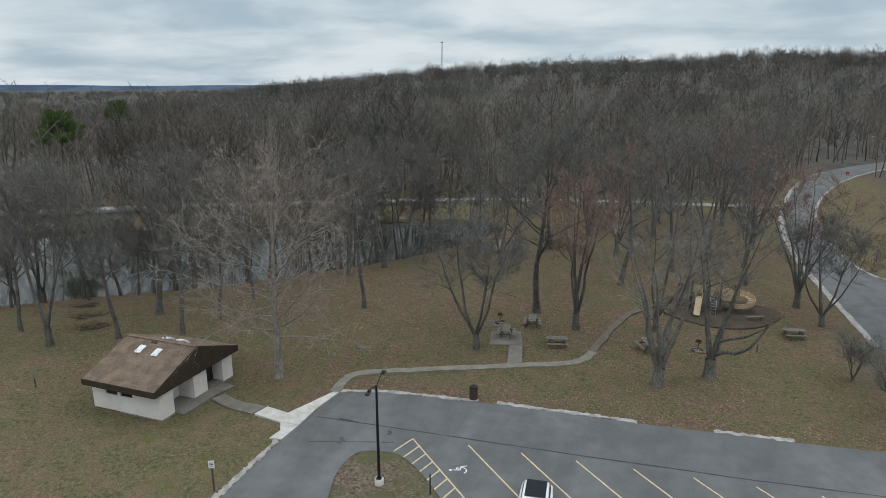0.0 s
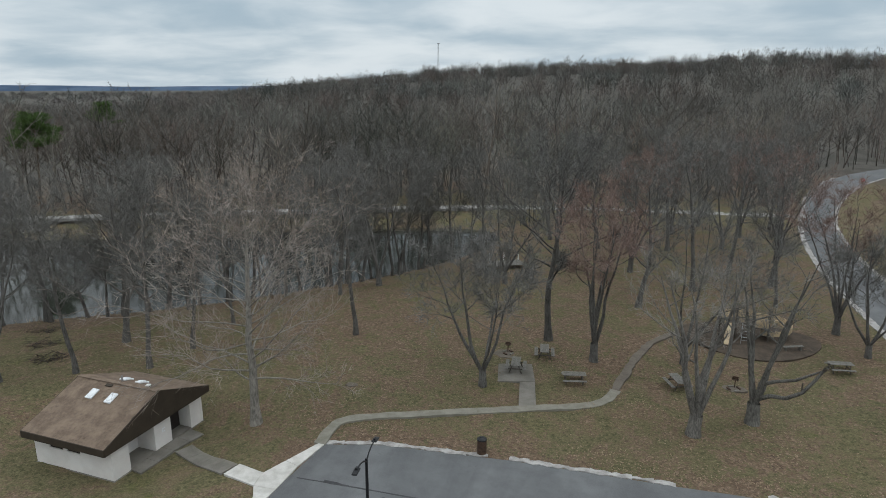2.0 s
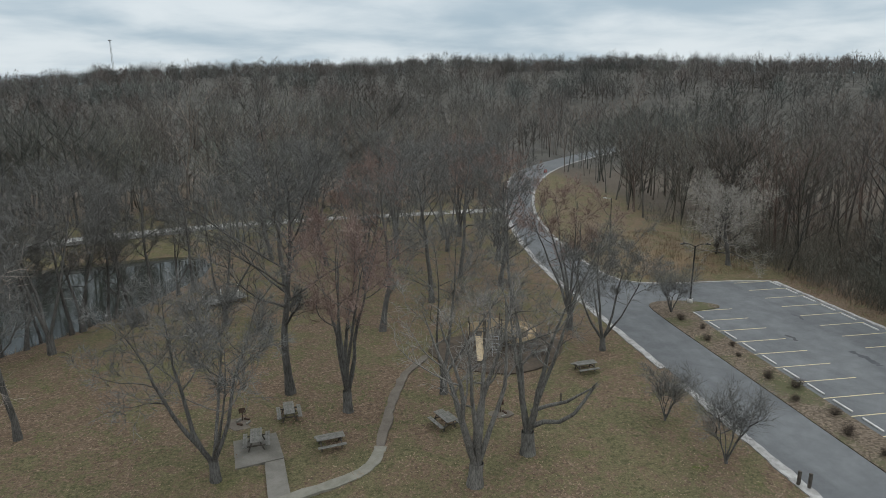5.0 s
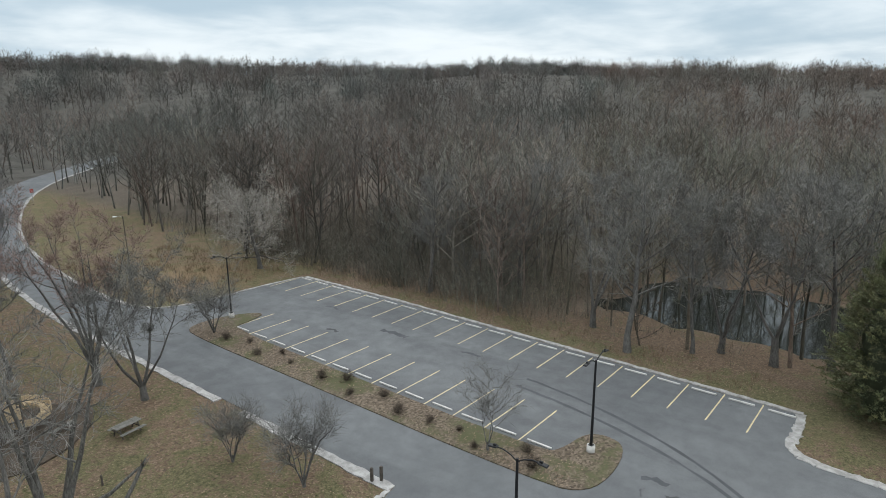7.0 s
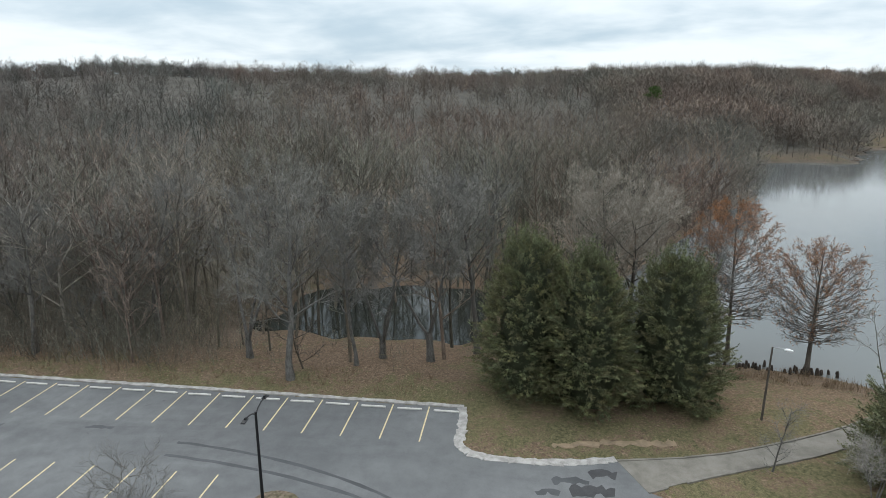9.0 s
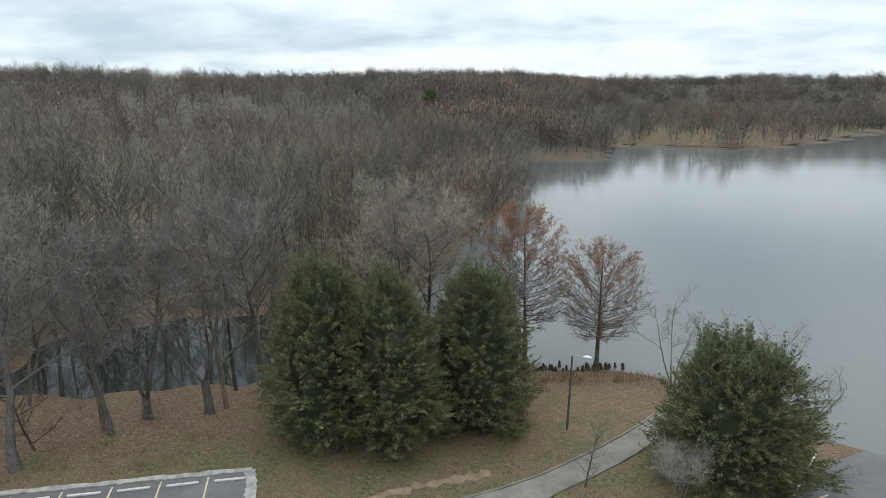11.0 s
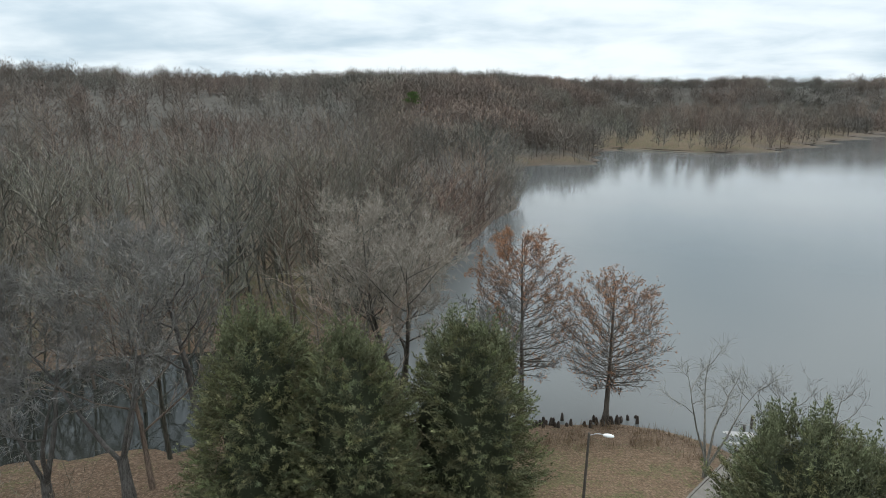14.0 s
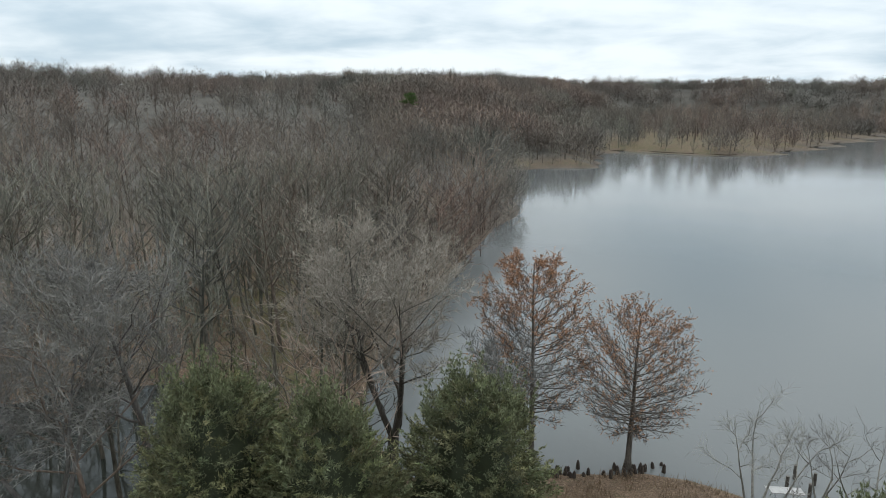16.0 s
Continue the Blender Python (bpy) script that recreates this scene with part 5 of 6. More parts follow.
def bed_material():
    m, n = material("leafy_strip")
    at = n.add("ShaderNodeNewGeometry").outputs["Position"]
    speck = n.add("ShaderNodeTexVoronoi", {"Vector": at, "Scale": 7.0})
    tone = n.add("ShaderNodeSeparateColor", {0: speck.outputs["Color"]})
    fine, wide = n.noise(at, 2.5, 5.0, 0.7), n.noise(at, 0.22, 3.0, 0.6)
    litter = n.mix(tone.outputs[0], (0.070, 0.054, 0.040), (0.190, 0.148, 0.112))
    colour = n.mix(n.span(n.math("ADD", wide, n.math("MULTIPLY", fine, 0.5)), 0.70, 0.93), litter, (0.090, 0.090, 0.048))
    finish(n, colour, 0.95, fine, 0.06, spec=0.1)
    return m


GROUND_BED = bed_material()


def bed(name, outline, mat, label, rise=0.12):
    """A slightly domed planting bed."""
    bm = bmesh.new()
    cx, cy = sum(p[0] for p in outline) / len(outline), sum(p[1] for p in outline) / len(outline)
    rings = []
    for k, z in ((1.0, -0.1), (0.995, 0.07), (0.9, rise), (0.5, rise + 0.1)):
        rings.append([bm.verts.new((cx + (x - cx) * k, cy + (y - cy) * k, z + 0.02 * math.sin(7 * x + 5 * y))) for x, y in outline])
    for low, high in zip(rings, rings[1:]):
        for i in range(len(outline)):
            j = (i + 1) % len(outline)
            bm.faces.new((low[i], low[j], high[j], high[i]))
    bm.faces.new(rings[-1])
    bmesh.ops.triangulate(bm, faces=bm.faces)
    return tagged(part(name, bm, mat, smooth=True), label, "planting bed", kind="structure")


bed("ground_2", finer(smooth_line([(-14.0, 24.0), (-15.67, 28.84), (-16.2, 31.0), (-16.0, 33.4), (-14.2, 33.8), (-13.0, 33.75), (-11.2, 32.3), (-8.6, 29.4), (-7.0, 27.0), (-9.0, 24.0), (-14.0, 24.0)], 2)[:-1], 1.0), GROUND_BED, "leaf-covered island bed in the lower car park")
MEDIAN = smooth_line([(27.4, 60.0), (27.3, 75.6), (28.2, 77.8), (31.5, 77.9), (34.6, 76.4), (35.3, 75.0), (33.0, 74.4), (30.75, 74.2), (30.6, 60.0), (30.5, 39.0), (31.5, 38.2), (34.2, 37.9), (34.9, 36.6), (34.3, 35.0), (31.0, 34.4), (28.4, 34.8), (27.4, 37.0), (27.4, 60.0)], 2)[:-1]


def median_bed():
    """The long planting strip between drive and bays."""
    bm = slab(bmesh.new(), MEDIAN, 0.10, 0.2)
    tagged(part("ground_3", bm, GROUND_BED), "long leaf-strewn strip between the drive and the parking bays", "planting bed", kind="structure")


median_bed()


# ---- wheel stops ----
def wheel_stop():
    bm = box(bmesh.new(), (0.16, 1.85, 0.13), (0, 0, 0.065), bevel=0.03)
    stop = tagged(part("wheel_stop", bm, CONCRETE), "white concrete wheel stop at the head of a bay", "wheel stop", "wheel stops")
    stop.matrix_world = pose(31.1, 39.65, 0.03)
    return stop


first_stop = wheel_stop()
for i in range(1, 13):
    copy_thing(first_stop, pose(31.1 + 0.01 * i, bay(39.65, i), 0.03, 0, 0, random.uniform(-2, 2)))
for i in range(20):
    copy_thing(first_stop, pose(45.45 + 0.05 * i - 0.001 * i * i, bay(28.1, i), 0.03, 0, 0, random.uniform(-2, 2)))


# ---- lamps ----
def street_lamp():
    lamp = tagged(new("street_lamp"), "black double-arm car park lamp on a white concrete base", "street lamp", "car park lamps")
    base = bmesh.new()
    tube(base, (0, 0, -0.2), (0, 0, 0.45), 0.28, 0.27, 18)
    part("base", base, CONCRETE, lamp, "round white concrete base", True)
    plate = bmesh.new()
    box(plate, (0.32, 0.32, 0.05), (0, 0, 0.475), bevel=0.01)
    part("base_plate", plate, BLACK, lamp)
    part("pole", tube(bmesh.new(), (0, 0, 0.49), (0, 0, 6.35), 0.095, 0.065, 12), BLACK, lamp)
    for s in (1, -1):
        pts = [(0, s * 0.05, 6.22), (0, s * 0.35, 6.42), (0, s * 0.75, 6.55), (0, s * 1.1, 6.55)]
        arm = pipe("arm", pts, 0.035, BLACK, lamp)
        head = bmesh.new()
        box(head, (0.26, 0.5, 0.09), (0, s * 1.32, 6.53), (-6 * s, 0, 0), 0.03)
        box(head, (0.10, 0.16, 0.12), (0, s * 1.22, 6.62), bevel=0.02)
        part("lamp_head", head, BLACK, arm)
    return lamp


first_lamp = street_lamp()
first_lamp.matrix_world = pose(-13.1, 30.25, 0.15, 0, 0, 4)
copy_thing(first_lamp, pose(32.4, 36.6, 0.10, 0, 0, 90))
copy_thing(first_lamp, pose(32.5, 76.8, 0.10, 0, 0, 75))
copy_thing(first_lamp, pose(20.2, 34.6, 0.03, 0, 0, 2))


def lake_lamp(x, y, tall, turn, label):
    lamp = tagged(new("street_lamp"), label, "street lamp")
    lamp.matrix_world = pose(x, y, height(x, y), 0, 0, turn)
    part("pole", tube(bmesh.new(), (0, 0, -0.3), (0.12, 0, tall), 0.09, 0.06, 10), DARK_WOOD, lamp)
    arm = pipe("arm", [(0.12, 0, tall - 0.15), (0.5, 0, tall + 0.02), (0.95, 0, tall + 0.03)], 0.025, STEEL, lamp)
    head = bmesh.new()
    bmesh.ops.create_uvsphere(head, u_segments=10, v_segments=6, radius=0.5, matrix=pose(1.12, 0, tall + 0.0) @ Matrix.Diagonal((0.62, 0.28, 0.2, 1)))
    part("lamp_head", head, WHITE_METAL, arm, "white lamp head", True)


lake_lamp(47.1, 5.7, 5.6, -120, "slim dark pole lamp with a white head by the lake lane")
lake_lamp(36.5, 107.0, 6.5, 150, "tan wooden pole lamp in the field by the drive")
lake_lamp(70.0, 231.0, 7.0, 150, "pale pole lamp at the bend of the drive")


# ---- the restroom ----
def restroom():
    house = tagged(new("restroom_building"), "cream block restroom with a brown shingle gable roof", "building")
    house.matrix_world = pose(-34.46, 38.14, -0.74, 0, 0, -3.5) @ Matrix.Diagonal((1.03, 1.05, 1.055, 1))
    X, Y, T, W = 3.12, 3.78, 0.2, 2.6
    base = part("foundation", box(bmesh.new(), (2 * X + 0.12, 2 * Y + 0.12, 0.5), (0, 0, -0.17), bevel=0.03), OLD_CONCRETE, house)

    def wall(size, at, label=""):
        return part("wall", box(bmesh.new(), size, at, bevel=0.012), STUCCO, house, label)

    # south wall round two low windows
    for a, b in ((-X, -1.85), (-0.75, -0.45), (0.65, X)):
        wall((b - a, T, W), ((a + b) / 2, -Y + T / 2, W / 2))
    for a, b in ((-1.85, -0.75), (-0.45, 0.65)):
        wall((b - a, T - 0.004, 1.30), ((a + b) / 2, -Y + T / 2, 0.65))
        wall((b - a, T - 0.004, W - 1.66), ((a + b) / 2, -Y + T / 2, (W + 1.66) / 2))
        w = part("window", box(bmesh.new(), (b - a - 0.02, 0.05, 0.35), ((a + b) / 2, -Y + 0.13, 1.48)), INNER, house, "dark louvred window")
        for k in range(4):
            part("louvre", box(bmesh.new(), (b - a - 0.04, 0.07, 0.015), ((a + b) / 2, -Y + 0.07, 1.35 + 0.09 * k), (30, 0, 0)), BROWN, w)
    wall((2 * X, T, W), (0, Y - T / 2, W / 2))
    wall((T, 2 * (Y - T), W), (-X + T / 2, 0, W / 2))
    # east side: piers, porches and doors
    for a, b in ((-Y + T, -2.52), (-0.52, 0.88), (2.62, Y - T)):
        wall((T, b - a, W), (X - T / 2, (a + b) / 2, W / 2))
    for y in (-2.62, -0.42, 0.78, 2.72):
        wall((1.3, T - 0.01, W), (X - T - 0.65, y, W / 2))
    wall((T, 2.0, W), (X - 1.55, -1.52, W / 2))
    wall((T, 0.30, W), (X - 1.0, 1.03, W / 2))
    # one dark panel: the door, with the recess's shade put into its colour
    part("door", box(bmesh.new(), (0.06, 1.40, 2.2), (X - 1.0, 1.9, 1.2), bevel=0.01), INNER, house, "dark doorway and the shade of its recess")
    part("porch_floor", box(bmesh.new(), (1.5, 2.0, 0.06), (X - 0.75, -1.52, 0.13)), OLD_CONCRETE, house)
    part("porch_floor", box(bmesh.new(), (1.5, 1.7, 0.06), (X - 0.75, 1.75, 0.13)), OLD_CONCRETE, house)
    part("ceiling_board", box(bmesh.new(), (2 * X - 0.1, 2 * Y - 0.1, 0.06), (0, 0, 2.62)), INNER, house)
    # roof of two slopes with courses of shingles
    EY, EZ, RZ, RX = 4.35, 2.42, 4.06, 3.28
    slope = math.atan2(RZ - EZ, EY)
    for s in (-1, 1):
        bm = bmesh.new()
        for z0, z1 in ((0.0, -0.14),):
            quad = [(-RX, s * EY, EZ), (RX, s * EY, EZ), (RX, 0, RZ), (-RX, 0, RZ)]
            top = [bm.verts.new(p) for p in quad]
            low = [bm.verts.new((x, y, z - 0.14)) for x, y, z in quad]
            bm.faces.new(top), bm.faces.new(low[::-1])
            for i in range(4):
                bm.faces.new((top[i], top[(i + 1) % 4], low[(i + 1) % 4], low[i]))
        roof = part("roof", bm, BROWN, house, "brown shingle slope")
        length = math.hypot(EY, RZ - EZ)
        courses = 22
        for c in range(courses):
            k = (c + 0.5) / courses
            y, z = s * EY * (1 - k), EZ + (RZ - EZ) * k
            bm = bmesh.new()
            rng = random.Random(c + 50 * s)
            x = -RX - (0.15 if c % 2 else 0.0)
            while x < RX - 0.05:
                w = rng.uniform(0.26, 0.36)
                a, b = max(x, -RX), min(x + w - 0.012, RX)
                if b - a > 0.03:
                    lift = rng.uniform(0.010, 0.020)
                    box(bm, (b - a, length / courses * 1.08, lift), ((a + b) / 2, y, z + 0.012 + lift / 2), (-s * math.degrees(slope) - (-s) * 1.6, 0, 0))
                x += w
            part("shingle_course", bm, SHINGLE, roof)
    part("ridge_cap", box(bmesh.new(), (2 * RX, 0.36, 0.03), (0, 0, RZ + 0.03), bevel=0.01), SHINGLE, house)
    for s in (-1, 1):
        part("fascia", box(bmesh.new(), (2 * RX + 0.06, 0.06, 0.46), (0, s * (EY + 0.03), EZ - 0.20), bevel=0.01), BROWN, house)
        bm = bmesh.new()
        x = s * (RX + 0.02)
        outline = [(-EY, EZ - 0.43), (EY, EZ - 0.43), (EY, EZ + 0.01), (0, RZ + 0.02), (-EY, EZ + 0.01)]
        front = [bm.verts.new((x + 0.03 * s, y, z)) for y, z in outline]
        back = [bm.verts.new((x - 0.03 * s, y, z)) for y, z in outline]
        bm.faces.new(front), bm.faces.new(back[::-1])
        for i in range(5):
            bm.faces.new((front[i], front[(i + 1) % 5], back[(i + 1) % 5], back[i]))
        part("gable", bm, BROWN, house, "dark brown gable board")
    for x, y, w in ((-0.95, -1.15, 0.52), (0.65, -1.2, 0.52), (-0.55, 1.2, 0.52), (0.75, 1.2, 0.52)):
        z = RZ - abs(y) * math.tan(slope)
        tilt = -math.copysign(math.degrees(slope), y)
        lid = part("skylight", box(bmesh.new(), (w, 0.78, 0.12), (x, y, z + 0.08), (tilt, 0, 0), 0.03), SKYLIGHT, house, "white domed skylight")
        bm = bmesh.new()
        bmesh.ops.create_uvsphere(bm, u_segments=12, v_segments=6, radius=0.5, matrix=pose(x, y, z + 0.14, tilt, 0, 0) @ Matrix.Diagonal((w * 0.9, 0.7, 0.16, 1)))
        part("dome", bm, SKYLIGHT, lid, smooth=True)
    part("roof_vent", box(bmesh.new(), (0.28, 0.28, 0.16), (2.0, 0.5, RZ - 0.1), bevel=0.03), WHITE_METAL, house)
    part("vent_pipe", tube(bmesh.new(), (-0.1, 0.45, RZ - 0.3), (-0.1, 0.45, RZ + 0.25), 0.05), STEEL, house)
    part("ridge_vent", box(bmesh.new(), (0.55, 0.22, 0.07), (-0.35, -0.35, RZ - 0.06), (20, 0, 0), 0.02), BROWN, house)
    mark = box(bmesh.new(), (0.01, 0.28, 0.05), (X + 0.006, 0.25, 1.35))
    box(mark, (0.01, 0.05, 0.2), (X + 0.006, 0.14, 1.25))
    box(mark, (0.01, 0.2, 0.05), (X + 0.006, 0.22, 1.16))
    part("wall_marking", mark, SKYLIGHT, house, "white painted scrawl as plain bars")


SHINGLE = plain("brown_shingles", (0.105, 0.075, 0.055), (0.235, 0.175, 0.13), 1.2, 0.92, 0.01, fine=6.0)
restroom()


# ---- picnic ground ----
def picnic_table():
    table = tagged(new("picnic_table"), "weathered grey wooden picnic table with two benches", "picnic table", "picnic tables")
    for i in range(5):
        part("tabletop_board", box(bmesh.new(), (1.85, 0.14, 0.04), (0, -0.3 + 0.15 * i, 0.75), bevel=0.008), BOARD, table)
    for s in (-1, 1):
        for k in (0, 1):
            part("bench_board", box(bmesh.new(), (1.85, 0.135, 0.04), (0, s * (0.64 + 0.145 * k), 0.44), bevel=0.008), BOARD, table)
        x = s * 0.66
        part("leg", tube(bmesh.new(), (x, -0.5, 0.0), (x, -0.22, 0.73), 0.045, sides=6), DARK_WOOD, table)
        part("leg", tube(bmesh.new(), (x, 0.5, 0.0), (x, 0.22, 0.73), 0.045, sides=6), DARK_WOOD, table)
        part("cross_beam", box(bmesh.new(), (0.05, 1.55, 0.09), (x, 0, 0.375), bevel=0.008), DARK_WOOD, table)
    return table


first_table = picnic_table()
spots = [(-5.85, 54.4, 12), (-8.75, 58.6, 98), (-10.6, 55.0, 96), (1.95, 55.6, 112), (14.9, 62.5, 8)]
first_table.matrix_world = pose(spots[0][0], spots[0][1], height(*spots[0][:2]), 0, 0, spots[0][2])
for x, y, a in spots[1:]:
    copy_thing(first_table, pose(x, y, max(height(x, y), 0.14 if x == -10.6 else -9), 0, 0, a))


def grill(x, y, turn):
    stand = tagged(new("barbecue_grill"), "rusty iron park grill on a post over a low fire pit", "grill", "park grills")
    stand.matrix_world = pose(x, y, height(x, y), 0, 0, turn) @ Matrix.Scale(0.82, 4)
    part("post", tube(bmesh.new(), (0, 0, -0.2), (0, 0, 0.85), 0.05), RUSTY, stand)
    bm = bmesh.new()
    box(bm, (0.55, 0.42, 0.03), (0, 0, 0.86))
    box(bm, (0.55, 0.03, 0.26), (0, 0.2, 0.98))
    for s in (-1, 1):
        box(bm, (0.03, 0.42, 0.26), (s * 0.26, 0, 0.98))
    part("firebox", bm, RUSTY, stand)
    for i in range(7):
        part("grate_bar", tube(bmesh.new(), (-0.25, -0.16 + 0.055 * i, 1.06), (0.25, -0.16 + 0.055 * i, 1.06), 0.01, sides=5), RUSTY, stand)
    for i in range(4):
        a = radians(90 * i + 45)
        part("hearth_block", box(bmesh.new(), (0.55, 0.18, 0.2), (0.5 * math.cos(a), 0.5 * math.sin(a) - 0.35, 0.08), (0, 0, 90 * i + 135), 0.02), OLD_CONCRETE if i % 2 else RUSTY, stand)


grill(-12.0, 58.9, 15), grill(6.2, 56.7, -20)
# scorched soil at the grills; the last patch stands in for a small stump
for x, y, r in ((-12.0, 58.5, 0.9), (6.2, 56.5, 0.6), (-22.4, 48.7, 0.35)):
    line = [(x + r * 1.4 * math.cos(a) * random.uniform(0.8, 1.15), y + r * math.sin(a) * random.uniform(0.8, 1.15)) for a in np.linspace(0, 6.0, 16)]
    sheet("ground_4", line, height(x, y) + 0.05, DIRT, "dark patch of bare soil on the lawn", "ground", 0.3)


def barrel(x, y):
    bin_ = tagged(new("trash_barrel"), "dark rusty trash barrel at the edge of the lot", "trash bin")
    bin_.matrix_world = pose(x, y, 0.03)
    bm = bmesh.new()
    for z0, z1, r0, r1 in ((0.05, 0.34, 0.30, 0.30), (0.34, 0.38, 0.32, 0.32), (0.38, 0.66, 0.30, 0.30), (0.66, 0.70, 0.32, 0.32), (0.70, 0.98, 0.30, 0.30)):
        tube(bm, (0, 0, z0), (0, 0, z1), r0, r1, 18)
    part("drum", bm, RUSTY, bin_)
    bm = bmesh.new()
    tube(bm, (0, 0, 0.98), (0, 0, 1.04), 0.33, 0.31, 18)
    tube(bm, (0, 0, 1.04), (0, 0, 1.12), 0.26, 0.12, 18)
    part("lid", bm, BLACK, bin_)
    part("foot", tube(bmesh.new(), (0, 0, -0.1), (0, 0, 0.05), 0.33, 0.31, 18), OLD_CONCRETE, bin_)


barrel(-10.5, 42.3)


def post(x, y, tall, mat, label, name="bollard", wide=0.10):
    bm = box(bmesh.new(), (wide, wide, tall + 0.3), (0, 0, tall / 2 - 0.15), bevel=0.015)
    ob = tagged(part(name, bm, mat), label, "post")
    ob.matrix_world = pose(x, y, max(height(x, y), 0), 0, 0, random.uniform(0, 40))


post(21.35, 45.4, 0.95, DARK_WOOD, "short dark wooden post beside the drive", wide=0.16)
post(21.75, 45.0, 1.0, DARK_WOOD, "short dark wooden post beside the drive", wide=0.16)
post(11.1, 57.7, 0.7, DARK_WOOD, "short dark post on the lawn")
post(-44.0, 34.8, 0.6, DARK_WOOD, "short dark post in the grass")
post(-10.0, 30.3, 1.45, BLACK, "slim black post at the island bed", wide=0.07)
post(30.9, 94.3, 0.8, DARK_WOOD, "short dark marker post by the field", wide=0.14)
post(34.5, 96.5, 0.8, DARK_WOOD, "short dark marker post by the field", wide=0.14)


def sign_post(x, y, turn, tall, plate, mat, back, label, mat_mark):
    """A sign with plain bars where writing cannot be read."""
    sign = tagged(new("sign"), label, "sign")
    sign.matrix_world = pose(x, y, max(height(x, y), 0), 0, 0, turn)
    part("post", box(bmesh.new(), (0.09, 0.09, tall + 0.3), (0, 0.05, tall / 2 - 0.15), bevel=0.01), back, sign)
    board = part("sign_board", box(bmesh.new(), (plate[0], 0.02, plate[1]), (0, 0, tall - plate[1] / 2), bevel=0.004), mat, sign)
    for k in range(3):
        part("writing_bar", box(bmesh.new(), (plate[0] * 0.6, 0.006, plate[1] * 0.08), (0, -0.013, tall - plate[1] * (0.3 + 0.2 * k))), mat_mark, board)


sign_post(-22.1, 27.15, 20, 2.0, (0.34, 0.48), WHITE_METAL, DARK_WOOD, "small white sign on a dark wooden post", RUSTY)
RED = plain("red_sign_face", (0.30, 0.02, 0.02), (0.42, 0.04, 0.03), 3.0, 0.5)
sign_post(47.5, 172.0, 15, 2.6, (0.75, 0.75), RED, STEEL, "red sign on a steel post at the bend", WHITE_METAL)


# ---- playground ----
def playground():
    line = [(8.8 + 6.0 * math.cos(a) * (1 + 0.08 * math.sin(3 * a)), 67.6 + 4.6 * math.sin(a) * (1 + 0.06 * math.cos(4 * a))) for a in np.linspace(0, 6.1, 30)]
    sheet("ground_5", line, 0.16, DARK_MULCH, "dark wood-chip bed under the play set", "ground")
    play = tagged(new("playground_set"), "tan and dark brown play set with slides and climber", "playground")
    play.matrix_world = pose(8.2, 68.2, 0.15, 0, 0, -8)
    for x, y in ((-1.9, -0.7), (-1.9, 0.8), (-0.5, -0.7), (-0.5, 0.8), (0.9, -0.7), (0.9, 0.8), (2.2, -0.7), (2.2, 0.8)):
        part("post", tube(bmesh.new(), (x, y, -0.3), (x, y, 3.0 if x in (-0.5, 0.9) else 2.7), 0.065), DARK_WOOD, play)
    for x, z in ((-1.2, 1.2), (0.2, 1.5), (1.55, 1.2)):
        part("deck", box(bmesh.new(), (1.35, 1.5, 0.08), (x, 0.05, z), bevel=0.02), DARK_WOOD, play)
    for x, y, w, a, z in ((-1.2, 0.85, 1.2, 0, 1.75), (0.2, 0.85, 1.2, 0, 2.05), (1.55, 0.85, 1.2, 0, 1.75), (-1.95, 0.05, 1.3, 90, 1.75), (-0.05, -0.75, 0.5, 0, 2.05), (1.6, -0.75, 1.1, 0, 1.75)):
        panel = box(bmesh.new(), (w, 0.06, 0.85), (x, y, z), (0, 0, a), 0.03)
        part("panel", panel, TAN, play, "tan plastic panel")
    # straight slide
    bm = bmesh.new()
    for k in range(9):
        u, v = k / 9, (k + 1) / 9
        z0, z1 = 1.25 * (1 - u) ** 1.2 + 0.2, 1.25 * (1 - v) ** 1.2 + 0.2
        y0, y1 = -0.8 - 2.4 * u, -0.8 - 2.4 * v
        pitch = math.degrees(math.atan2(z1 - z0, y0 - y1))
        box(bm, (0.55, abs(y1 - y0) * 1.15, 0.04), (-1.1, (y0 + y1) / 2, (z0 + z1) / 2), (-pitch, 0, 0))
        for s in (-1, 1):
            box(bm, (0.05, abs(y1 - y0) * 1.15, 0.18), (-1.1 + s * 0.28, (y0 + y1) / 2, (z0 + z1) / 2 + 0.07), (-pitch, 0, 0))
    slide = part("slide", bm, TAN, play, "tan plastic straight slide")
    hood = bmesh.new()
    box(hood, (0.75, 0.10, 0.2), (-1.1, -0.8, 2.15), bevel=0.04)
    for s in (-1, 1):
        box(hood, (0.12, 0.10, 0.9), (-1.1 + s * 0.33, -0.8, 1.7), bevel=0.03)
    part("slide_hood", hood, TAN, slide)
    # curved slide with a bowl
    bm = bmesh.new()
    for k in range(14):
        a, b = radians(100 - 22 * k), radians(100 - 22 * (k + 1))
        za, r = 1.35 - 0.085 * k, 0.95
        cx, cy = 2.9, 0.8
        pa, pb = Vector((cx + r * math.cos(a), cy + r * math.sin(a), za)), Vector((cx + r * math.cos(b), cy + r * math.sin(b), za - 0.085))
        mid, turn = (pa + pb) / 2, math.degrees((a + b) / 2) - 90
        box(bm, (0.42, 0.62, 0.05), mid, (0, 0, turn))
        out = Vector((math.cos((a + b) / 2), math.sin((a + b) / 2), 0))
        box(bm, (0.46, 0.05, 0.50), mid + out * 0.32 + Vector((0, 0, 0.2)), (0, 0, turn))
        box(bm, (0.30, 0.05, 0.16), mid - out * 0.30 + Vector((0, 0, 0.06)), (0, 0, turn))
